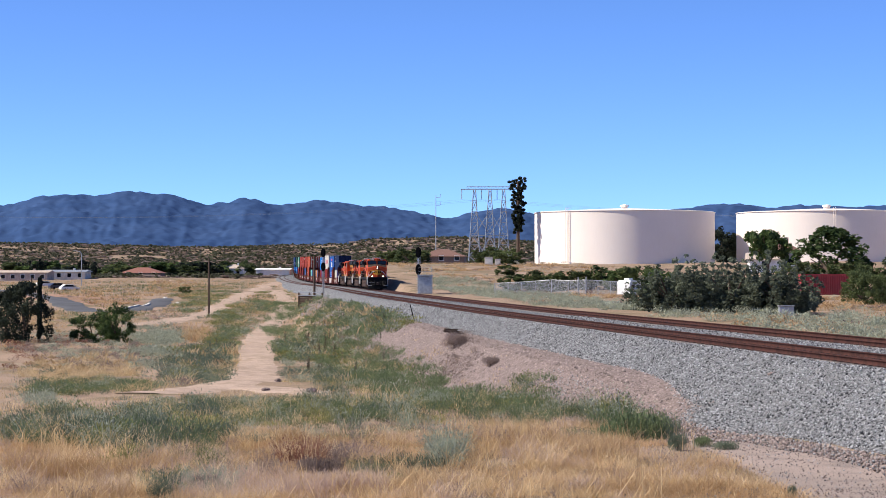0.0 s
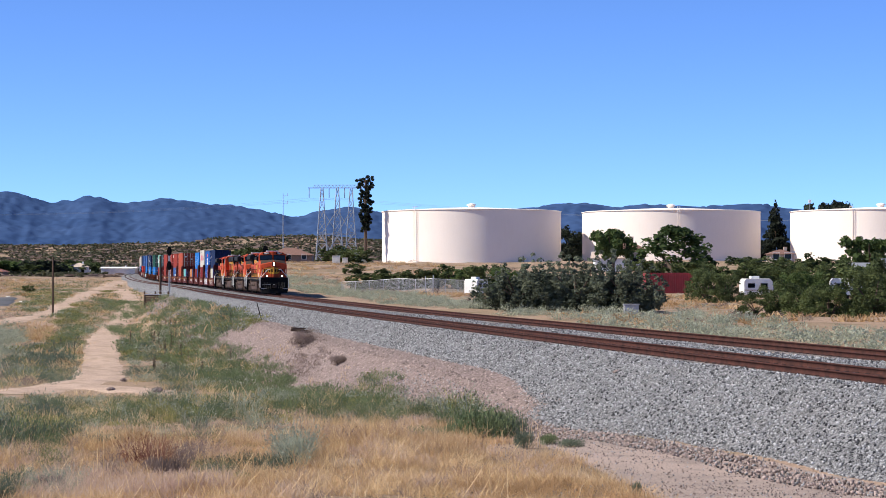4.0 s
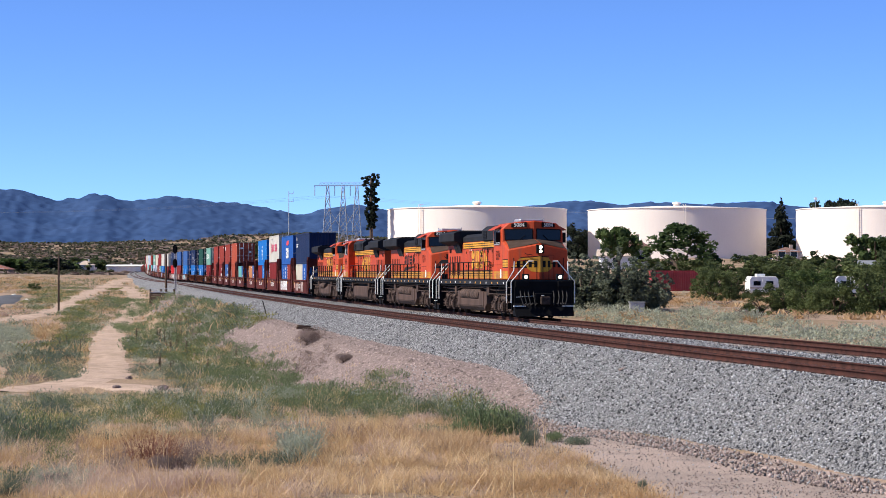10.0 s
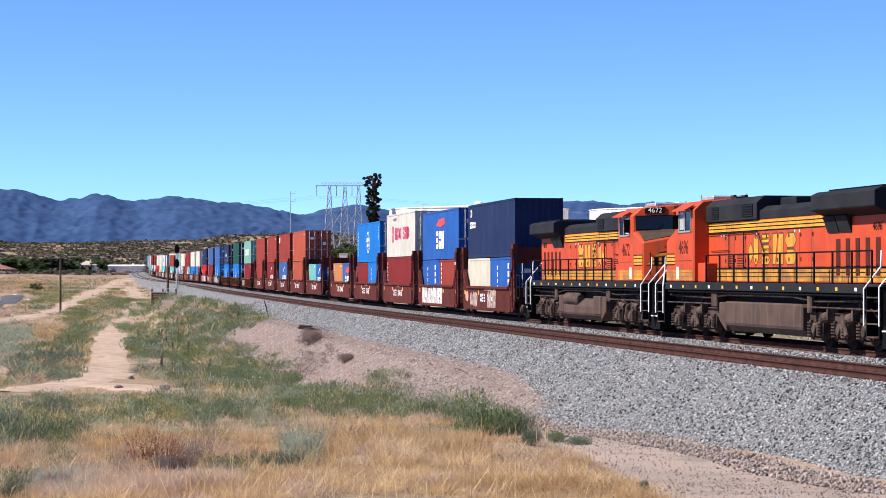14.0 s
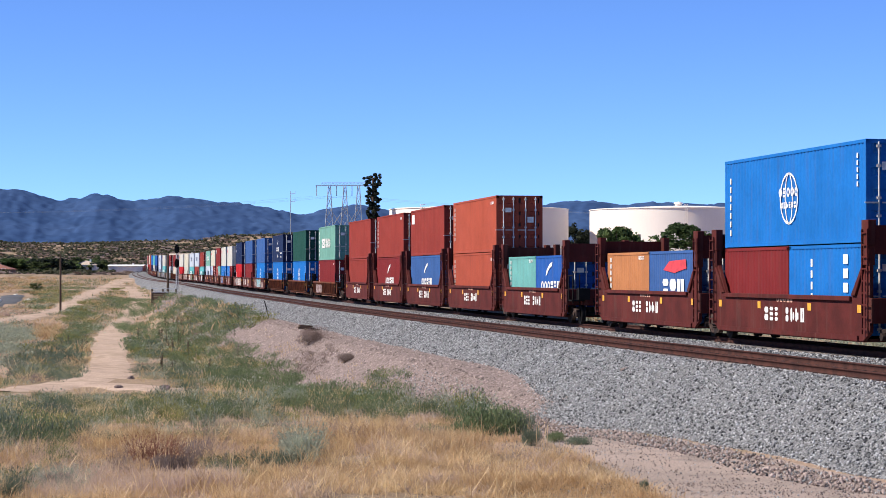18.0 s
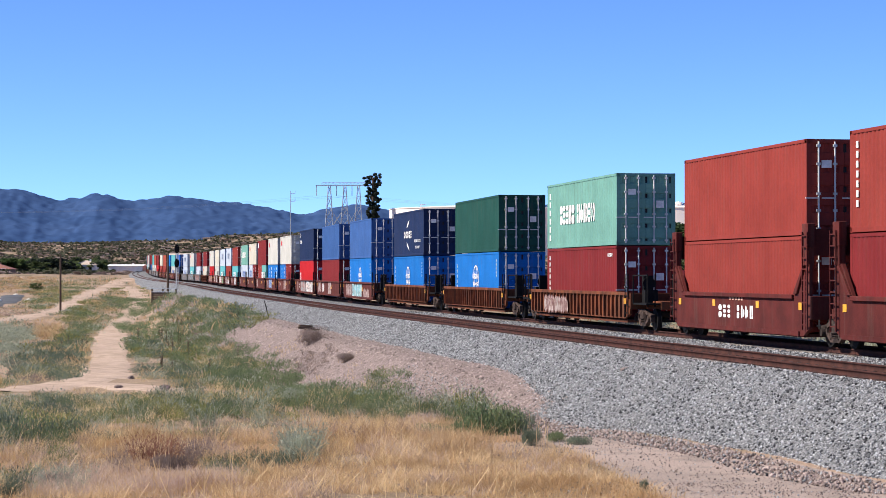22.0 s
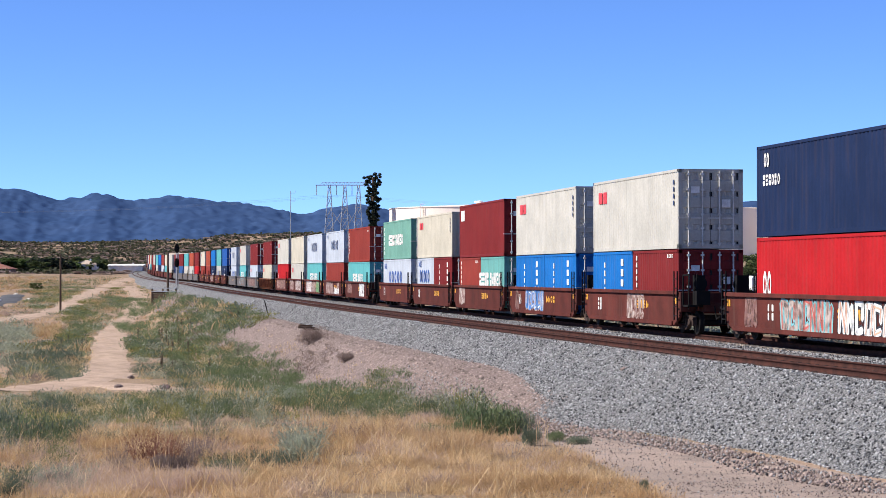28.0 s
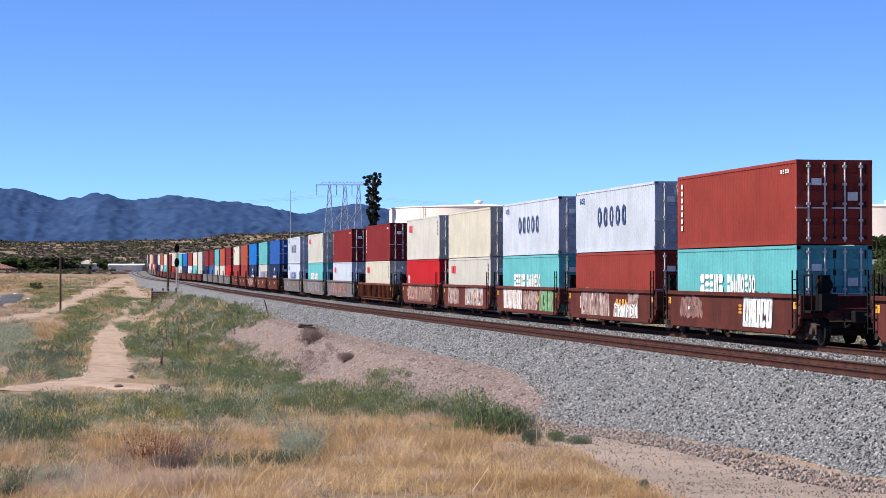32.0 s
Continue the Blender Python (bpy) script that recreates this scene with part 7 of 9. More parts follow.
def fan_form(seed, n, width, leaf_n=0, leaf=0.03, tangle=0.0):
    """A tuft one metre high and broad: thin bent stems fanning from the base, with leaf sprays along their outer part; tangle lets the stems start and lean anyhow."""
    g = np.random.default_rng(seed)
    a = g.uniform(0, 6.28, n)
    q0, q1 = 0.08 + 0.36 * tangle * g.random(n), 0.52 * g.random(n) ** 0.5
    b2 = a + g.normal(scale=0.3 + 1.6 * tangle, size=n)
    base = np.stack([q0 * np.cos(a), q0 * np.sin(a), np.zeros(n) - 0.03], 1)
    hz = (0.45 + 0.55 * g.random(n)) * (1 - 0.9 * q1 * q1)
    tip = np.stack([base[:, 0] * 0.5 + q1 * np.cos(b2), base[:, 1] * 0.5 + q1 * np.sin(b2), hz], 1)
    mid = base * 0.45 + tip * 0.55 + np.stack([g.normal(scale=0.03, size=n), g.normal(scale=0.03, size=n), 0.14 * hz], 1)
    t = g.uniform(0, 6.28, n)
    s = np.stack([np.cos(t), np.sin(t), np.zeros(n)], 1) * width
    V = np.stack([base - s, base + s, mid + s * 0.8, mid - s * 0.8, tip + s * 0.3, tip - s * 0.3], 1).reshape(-1, 3)
    i = np.arange(n)[:, None] * 6
    F = np.vstack([i + [0, 1, 2, 3], i + [3, 2, 4, 5]])
    if leaf_n:
        k = g.integers(0, n, leaf_n)
        f = g.uniform(0.12, 1.0, leaf_n)[:, None] ** 0.8
        c = base[k] * (1 - f) + tip[k] * f + np.array([0, 0, 0.06]) + g.normal(scale=0.035, size=(leaf_n, 3))
        d = (tip[k] - mid[k]) + g.normal(scale=0.16, size=(leaf_n, 3))
        d /= np.linalg.norm(d, axis=1)[:, None]
        w = np.cross(d, g.normal(size=(leaf_n, 3)))
        w /= np.linalg.norm(w, axis=1)[:, None]
        L = leaf * g.uniform(0.6, 1.5, leaf_n)[:, None]
        Q = np.stack([c - d * L, c - w * L * 0.36, c + d * L, c + w * L * 0.36], 1).reshape(-1, 3)
        Q[:, 2] = np.maximum(Q[:, 2], 0.0)
        F = np.vstack([F, np.arange(leaf_n * 4).reshape(-1, 4) + len(V)])
        V = np.vstack([V, Q])
    return V, F


def stalk_form(seed):
    """One upright dead stalk with a ragged seed head."""
    g = np.random.default_rng(seed)
    V = np.array([(-0.02, 0, 0), (0.02, 0, 0), (0.015, 0, 1), (-0.015, 0, 1), (0, -0.02, 0), (0, 0.02, 0), (0, 0.015, 1), (0, -0.015, 1)], float)
    F = np.array([(0, 1, 2, 3), (4, 5, 6, 7)])
    c = np.stack([g.normal(scale=0.05, size=30), g.normal(scale=0.05, size=30), g.uniform(0.35, 1.05, 30)], 1)
    Q = (c[:, None, :] + g.normal(scale=0.03, size=(30, 4, 3))).reshape(-1, 3)
    return np.vstack([V, Q]), np.vstack([F, np.arange(120).reshape(-1, 4) + 8])


def mound_form(seed, n, size, thin=0.34):
    """A feathery clump one metre high and broad: rounded lobes of fine upright sprays, uneven at the top."""
    g = random.Random(seed)
    lobes = [(0, 0, 0.32, 0.36, 0.36, 0.32)]
    for _ in range(6):
        a, q = g.uniform(0, 6.28), g.uniform(0.12, 0.34)
        r = g.uniform(0.12, 0.22)
        lobes.append((q * math.cos(a), q * math.sin(a), g.uniform(0.25, 0.62), r, r, r * g.uniform(1.0, 1.6)))
    V, F = leaves(lobes, n, size, seed, 0.0, 0.35)
    k = V.reshape(-1, 4, 3)
    c = k.mean(1, keepdims=True)
    w = k - c
    flare = c[:, :, :2] * 0.9 * size / 0.03 * 0.35      # sprays lean outward from the middle
    up = np.array([-1.0, 0.0, 1.0, 0.0])[None, :] * size * 1.7
    w[:, :, :2] = w[:, :, :2] * thin + flare * np.array([-0.1, 0.0, 0.1, 0.0])[None, :, None]
    w[:, :, 2] = w[:, :, 2] * 0.4 + up
    V = (c + w).reshape(-1, 3)
    V[:, 2] = np.maximum(V[:, 2], 0.0)
    return V, F


LEAFY = [[mound_form(i, 420, 0.030) for i in range(6)], [mound_form(10 + i, 280, 0.030, 0.45) for i in range(5)], [mound_form(20 + i, 120, 0.040, 0.7) for i in range(5)]]
BUSHY = [[fan_form(30 + i, 30, 0.006, 250, 0.026, 0.5) for i in range(4)], [mound_form(40 + i, 200, 0.032, 0.6) for i in range(5)], [mound_form(50 + i, 100, 0.042, 0.8) for i in range(5)]]
TUFTY = [[fan_form(60 + i, 90, 0.0046, 0, 0, 1.2) for i in range(5)], [fan_form(70 + i, 50, 0.008, 0, 0, 1.0) for i in range(4)], [fan_form(80 + i, 24, 0.022, 0, 0, 0.9) for i in range(4)]]
STALKY = [[stalk_form(i) for i in range(3)]] * 3
KINDS = {
    "green": (LEAFY, SHRUBG, "green rabbitbrush in feathery clumps", "scrub"),
    "yellow": (LEAFY, SHRUBY, "yellow-green rabbitbrush in clumps", "scrub"),
    "deep": (LEAFY, SHRUBD, "blue-green brush in tangled clumps", "scrub"),
    "sage": (BUSHY, SAGE, "pale silver-grey sagebrush in rounded clumps", "scrub"),
    "brush": (BUSHY, BRUSH, "dead purplish-brown brush", "scrub"),
    "red": (BUSHY, REDBRUSH, "dark rust-red dry weeds", "scrub"),
    "strawc": (TUFTY, PALEGOLD, "pale golden dry grass standing in tufts", "grass"),
    "goldc": (TUFTY, STRAW, "golden tangled dry grass", "grass"),
    "palec": (TUFTY, PALESTRAW, "pinkish pale dead grass in tufts", "grass"),
    "stalk": (STALKY, STALK, "dead upright brown weed stalks", "weeds"),
}
BEDS = {}


def patch(kind, px0, px1, d0, d1, n, h, w):
    """A patch of plants of one kind between two bearings and two distances, its outline broken."""
    g = np.random.default_rng(int(abs(px0) * 3 + d0 * 7 + n))
    m = int(n * (2.1 if kind in ("green", "deep", "sage") else 1.35))
    e, f = g.uniform(-1, 1, m), g.uniform(-1, 1, m)
    ok = e * e + f * f + 0.5 * g.uniform(-1, 1, m) < 1.35
    d = (d0 + d1) / 2 + (d1 - d0) / 2 * f
    x = ((px0 + px1) / 2 + (px1 - px0) / 2 * e - 784) / 3694 * d
    u, lat = lateral(x, d)
    if kind != "brush":
        ok &= (u < 46) | (u > 112) | (lat < -12.2)
    ok &= off_road(x, d, 1.75) & (lat < -8.6) & ~((u < 34) & (lat > -14.0 + 0.13 * u))
    size = g.uniform(0.6, 1.25, m)
    for i in np.nonzero(ok)[0]:
        near = 0 if d[i] < 70 else 1 if d[i] < 140 else 2
        mixed = kind
        if kind in ("green", "deep"):
            mixed = g.choice([kind, "yellow", "sage", "deep", "strawc"], p=[0.58, 0.13, 0.12, 0.09, 0.08])
        elif kind == "goldc":
            mixed = g.choice(["goldc", "strawc", "palec", "brush"], p=[0.50, 0.32, 0.12, 0.06])
        BEDS.setdefault((str(mixed), near), []).append((x[i], d[i], h * size[i] * g.uniform(0.8, 1.15), w * size[i] * (1.25 if kind in ("green", "deep", "sage", "yellow") else 1.0)))


patch("green", 290, 520, 58, 80, 46, 0.75, 1.1)
patch("green", 228, 420, 58, 69, 26, 0.6, 1.0)
patch("deep", 305, 352, 80, 139, 12, 0.9, 1.3)
patch("sage", 452, 512, 71, 100, 8, 0.75, 1.4)
patch("brush", 425, 460, 99, 107, 6, 0.6, 1.3)
patch("deep", 79, 128, 56, 68, 9, 0.8, 1.1)
patch("deep", -10, 34, 44, 59, 9, 0.95, 1.1)
patch("strawc", 44, 100, 46, 61, 22, 0.6, 0.9)
patch("strawc", 127, 212, 61, 68, 20, 0.5, 0.9)
patch("green", 61, 120, 40, 44, 9, 0.42, 0.8)
patch("goldc", 131, 520, 41, 54, 90, 0.45, 0.9)
patch("red", 245, 305, 40, 44, 8, 0.62, 0.85)
patch("brush", 307, 382, 41, 45, 10, 0.5, 0.8)
patch("deep", 365, 440, 38, 41, 9, 0.4, 0.7)
patch("deep", 440, 512, 39, 41, 6, 0.38, 0.7)
patch("sage", 515, 548, 40, 45, 5, 0.72, 0.8)
patch("deep", 0, 66, 34, 38, 6, 0.5, 0.6)
patch("sage", 70, 130, 35, 38, 8, 0.45, 0.7)
patch("palec", 60, 270, 34, 39, 70, 0.35, 0.7)
patch("goldc", 340, 600, 33, 39, 80, 0.35, 0.7)
patch("palec", 270, 420, 34, 38, 30, 0.35, 0.7)
patch("goldc", 543, 850, 40, 61, 190, 0.5, 0.9)
patch("goldc", 600, 1080, 34, 41, 120, 0.32, 0.7)
patch("goldc", 0, 140, 38, 43, 40, 0.4, 0.8)
patch("green", 795, 880, 57, 66, 20, 1.0, 1.25)
patch("green", 714, 800, 64, 71, 12, 0.7, 1.1)
patch("green", 600, 700, 72, 84, 14, 0.7, 1.2)
patch("green", 444, 640, 68, 99, 60, 0.7, 1.3)
patch("yellow", 500, 590, 76, 95, 8, 0.55, 1.0)
patch("green", 380, 440, 155, 174, 26, 1.0, 1.9)
patch("green", 423, 470, 138, 154, 18, 0.9, 1.7)
patch("yellow", 424, 486, 141, 151, 10, 0.9, 1.6)
patch("deep", 475, 520, 126, 136, 12, 0.9, 1.6)
patch("green", 225, 440, 150, 215, 120, 0.95, 1.9)
patch("green", 285, 440, 190, 265, 110, 0.9, 1.9)
patch("deep", 225, 300, 150, 200, 30, 0.9, 1.7)
patch("green", 300, 470, 98, 144, 80, 0.9, 1.7)
patch("sage", 289, 324, 176, 202, 14, 1.0, 1.9)
patch("strawc", 268, 326, 161, 178, 24, 0.7, 1.5)
patch("sage", 240, 480, 98, 198, 46, 0.6, 1.5)
patch("strawc", 345, 375, 128, 138, 8, 0.6, 1.3)
patch("strawc", 380, 470, 100, 146, 30, 0.6, 1.4)
patch("deep", 244, 300, 108, 146, 20, 0.8, 1.5)
patch("deep", 308, 352, 97, 124, 16, 0.8, 1.4)
patch("brush", 326, 356, 166, 184, 10, 0.7, 1.8)
patch("sage", 0, 48, 162, 247, 40, 1.0, 2.1)
patch("sage", -40, 60, 138, 232, 34, 0.8, 1.8)
patch("deep", 29, 158, 107, 183, 110, 1.0, 1.9)
patch("green", 100, 160, 154, 216, 40, 0.9, 1.8)
patch("brush", 20, 110, 105, 162, 30, 0.7, 1.6)
patch("goldc", 54, 112, 204, 263, 60, 0.7, 1.8)
patch("yellow", 107, 170, 259, 354, 70, 0.8, 2.2)
patch("green", 120, 190, 217, 321, 60, 0.9, 2.2)
patch("green", 176, 216, 300, 375, 44, 0.8, 2.2)
patch("yellow", 196, 262, 400, 460, 40, 0.6, 2.2)
patch("goldc", 160, 190, 317, 358, 16, 0.7, 2.0)
patch("goldc", 0, 100, 402, 600, 120, 0.7, 2.6)
patch("goldc", -190, 0, 329, 459, 110, 0.7, 2.6)
patch("green", 33, 165, 293, 477, 150, 0.8, 2.4)
patch("yellow", 60, 165, 322, 494, 70, 0.7, 2.4)
patch("palec", 0, 60, 277, 314, 20, 0.5, 2.0)
patch("green", -258, 125, 43, 60, 120, 0.72, 1.1)
patch("deep", -258, 125, 44, 61, 60, 0.7, 1.0)
patch("deep", -97, 34, 40, 55, 22, 0.85, 1.0)
patch("goldc", -258, 20, 34, 43, 130, 0.4, 0.8)
patch("strawc", -234, -24, 114, 168, 130, 0.55, 1.5)
patch("red", -262, -205, 143, 211, 30, 0.6, 1.5)
patch("red", -230, -60, 170, 226, 20, 0.6, 1.6)
patch("brush", -258, 0, 133, 214, 70, 0.65, 1.5)
patch("sage", -245, -175, 77, 91, 7, 0.8, 1.3)
patch("green", -229, 14, 92, 114, 90, 0.7, 1.5)
patch("sage", -200, 60, 160, 258, 80, 0.7, 1.7)
patch("sage", -60, 53, 210, 266, 40, 0.8, 1.9)
patch("strawc", -258, -150, 252, 315, 40, 0.6, 2.0)
patch("green", -180, 0, 258, 329, 50, 0.6, 2.2)
patch("green", 640, 720, 69, 82, 14, 0.7, 1.1)
patch("deep", 560, 640, 68, 84, 14, 0.65, 1.1)
patch("green", 130, 300, 60, 78, 26, 0.5, 1.0)
patch("deep", 120, 260, 62, 80, 12, 0.5, 0.9)
patch("sage", 0, 300, 45, 62, 16, 0.4, 0.8)
patch("green", 250, 560, 44, 58, 22, 0.4, 0.8)
patch("green", -40, 300, 57, 88, 70, 0.55, 1.1)
patch("deep", -60, 240, 57, 90, 40, 0.5, 1.0)
patch("yellow", 0, 300, 54, 70, 20, 0.4, 0.9)
patch("green", 560, 720, 60, 74, 24, 0.6, 1.1)
patch("deep", 40, 330, 46, 56, 16, 0.4, 0.8)
patch("brush", 60, 420, 38, 52, 22, 0.4, 0.7)
patch("brush", 528, 588, 96, 118, 14, 0.8, 1.4)
patch("stalk", 280, 335, 165, 215, 26, 1.1, 1.0)
patch("stalk", 225, 440, 110, 240, 40, 1.0, 1.0)
patch("stalk", 60, 160, 150, 190, 14, 1.0, 1.0)
for (_k, _n), _rows in sorted(BEDS.items()):
    _forms, _m, _lab, _cat = KINDS[_k]
    _a = np.array(_rows)
    strew("dry_grass" if _cat == "grass" else "scrub" if _cat == "scrub" else "weed_stalks", _forms[_n], _a[:, :2], _a[:, 2], _a[:, 3], _m, _lab + (" on the near slope", " on the flat by the dirt road", " on the far slope by the dirt tracks")[_n], _cat)
# thin growth scattered between
p = region(500, -330, 640, 95, 340, 3, 43, 14, -0.1)
strew("scrub", gs, p, sizes(p, 0.3, 0.7, 5), sizes(p, 0.9, 1.8, 6), SHRUBD, "thin dark green scrub between the clumps", "scrub")
p = region(400, -330, 640, 80, 360, 4, 44, 11, 0.0)
strew("scrub", ds, p, sizes(p, 0.3, 0.6, 7), sizes(p, 0.8, 1.5, 8), SAGE, "thin grey sagebrush between the clumps", "scrub")


def along(n, u0, u1, l0, l1, seed, patch, cell=5.0, cut=-0.2):
    g = np.random.default_rng(seed)
    u, l = g.uniform(u0, u1, n), g.uniform(l0, l1, n)
    x, y, _ = on_line(u, l)
    ok = value_noise(x, y, cell, patch) > cut
    return np.stack([x, y], 1)[ok]


p = along(620, 126, 330, -18, -9.2, 12, 52, 8, -0.35)
strew("scrub", LEAFY[2], p, sizes(p, 0.6, 1.1, 23), sizes(p, 1.2, 2.2, 24), SHRUBG, "bright green rabbitbrush beside the line", "scrub")
p = along(330, 30, 128, -15.6, -11.6, 16, 58, 5, -0.55)
strew("scrub", LEAFY[1], p, sizes(p, 0.55, 1.0, 51), sizes(p, 1.3, 2.1, 52), SHRUBG, "green rabbitbrush crowding the foot of the gravel bank", "scrub")
# the pale belt on the far side of the line
p = along(300, 5, 330, 7.5, 17, 13, 53, 6, -0.6)
strew("scrub", ds, p, sizes(p, 0.4, 0.85, 25), sizes(p, 0.9, 1.7, 26), SAGE, "pale sagebrush belt beyond the tracks", "scrub")
p = along(700, 60, 420, 14, 42, 14, 54, 9, 0.1)
strew("scrub", ds, p, sizes(p, 0.3, 0.6, 27), sizes(p, 0.8, 1.8, 28), SAGE, "thin sagebrush on the dry field beyond the tracks", "scrub")
# dark scrub that speckles the far hills
g_ = np.random.default_rng(15)
_d, _px = 640 + 1500 * g_.random(20000) ** 0.8, g_.uniform(-420, 720, 20000)
p = np.stack([(_px - 784) / 3694 * _d, _d], 1)
_u, _l = lateral(p[:, 0], p[:, 1])
p = p[((abs(_l) > 14) | (_u > 820)) & (value_noise(p[:, 0], p[:, 1], 70, 56) + 0.6 * value_noise(p[:, 0], p[:, 1], 25, 57) > -0.75)]
strew("dry_brush", [low_form(50 + i, 7, 0.42) for i in range(3)], p[::2] + 5.0, sizes(p[::2], 0.5, 1.1, 31), sizes(p[::2], 5.0, 11.0, 32), BRUSH, "low dry brown brush matting the far hills", "scrub")
strew("scrub", [low_form(40 + i, 10, 0.30) for i in range(3)], p, sizes(p, 0.9, 2.2, 29), sizes(p, 1.4, 4.2, 30), HILLSCRUB, "dark scrub speckling the far hills", "scrub")


def blades(name, places, length, width, material, label, seed, lean=0.5, droop=0.25, tuft=7, spread=0.16):
    """Grass: tufts of thin bent blades, three points a side."""
    g = np.random.default_rng(seed)
    n = len(places) * tuft
    c = np.repeat(places, tuft, 0) + g.normal(scale=spread, size=(n, 2))
    z = land(places[:, 0], places[:, 1]).repeat(tuft)
    a = g.uniform(0, 6.28, n)
    L = length * (0.5 + 0.8 * g.random(n))
    ln = lean * g.random(n)
    dx, dy = np.cos(a) * ln, np.sin(a) * ln
    sx, sy = -np.sin(a + 0.8) * width, np.cos(a + 0.8) * width
    b = np.stack([c[:, 0], c[:, 1], z - 0.02], 1)
    m = b + np.stack([dx * L * 0.45, dy * L * 0.45, L * 0.62], 1)
    t = b + np.stack([dx * L * 1.25, dy * L * 1.25, L * (1 - droop * ln)], 1)
    s = np.stack([sx, sy, sx * 0], 1)
    V = np.stack([b - s, b + s, m + s * 0.8, m - s * 0.8, t + s * 0.25, t - s * 0.25], 1).reshape(-1, 3)
    i = np.arange(n)[:, None] * 6
    F = np.vstack([i + [0, 1, 2, 3], i + [3, 2, 4, 5]])
    me = fast_mesh(name, V, F, material)
    return tagged(new(name, me), label, "grass", kind="stuff")


def meadow(n, px0, px1, d0, d1, seed, patch, cell, lo, hi):
    """Places for grass where a patch noise lies between lo and hi; none on the pad."""
    g = np.random.default_rng(seed)
    d = np.sqrt(d0 * d0 + (d1 * d1 - d0 * d0) * g.random(n))
    px = g.uniform(px0, px1, n)
    x, y = (px - 784) / 3694 * d, d
    u, lat = lateral(x, y)
    v = value_noise(x, y, cell, patch) + 0.4 * value_noise(x, y, cell * 0.3, patch + 1)
    ok = (value_noise(x, y, 0.9, patch + 7) + 0.7 * value_noise(x, y, 2.4, patch + 8) > -0.15) & (v > lo) & (v < hi) & ~((u < 34) & (lat > -13.8 + 0.13 * u)) & (lat < -9.6) & off_road(x, y, 1.75)
    return np.stack([x, y], 1)[ok]


blades("dry_grass", meadow(20000, -300, 1250, 26, 57, 1, 61, 2.2, -0.25, 9), 0.22, 0.0045, STRAW, "golden dry grass covering the near slope", 1, 2.3)
blades("dry_grass", meadow(12000, -300, 1250, 26, 57, 2, 61, 2.2, -9, 0.05), 0.18, 0.0045, PALESTRAW, "pale pinkish dead grass in patches", 2, 2.4)
blades("dry_grass", meadow(1500, -300, 1000, 30, 70, 3, 63, 3, -0.3, 9), 0.62, 0.005, PALEGOLD, "long pale bent grass stems over the tangle", 3, 1.5, 0.3, 3, 0.3)
blades("dry_grass", meadow(3500, -330, 640, 60, 150, 5, 65, 5, -0.2, 9), 0.22, 0.010, PALEGOLD, "golden dry grass in patches on the flat", 5, 0.9)
blades("dry_grass", meadow(5200, -330, 500, 150, 420, 6, 66, 22, -0.2, 9), 0.30, 0.03, STRAW, "golden dry grass on the rise", 6, 0.8, tuft=6, spread=0.5)
_p = along(5200, 80, 420, 22, 50, 31, 67, 14, 0.0)
blades("dry_grass", _p, 0.28, 0.02, STRAW, "golden dry grass on the field beyond the tracks", 7, 0.8, tuft=5, spread=0.5)
p = along(1300, 5, 300, 7.0, 16, 32, 68, 6, -0.6)
strew("scrub", BUSHY[2], p, sizes(p, 0.45, 0.95, 41), sizes(p, 1.3, 2.4, 42), SAGE, "soft pale sagebrush mounds beyond the tracks", "scrub")
p = along(1100, 70, 460, 9, 46, 33, 71, 10, -0.3)
strew("dry_grass", TUFTY[2], p, sizes(p, 0.3, 0.6, 43), sizes(p, 1.6, 3.0, 44), STRAW, "dry golden tufts on the field beyond the tracks", "grass")
p = along(600, 70, 460, 9, 60, 34, 72, 9, -0.1)
strew("scrub", BUSHY[2], p, sizes(p, 0.35, 0.8, 45), sizes(p, 1.3, 2.4, 46), BRUSH, "dead brown brush on the field beyond the tracks", "scrub")


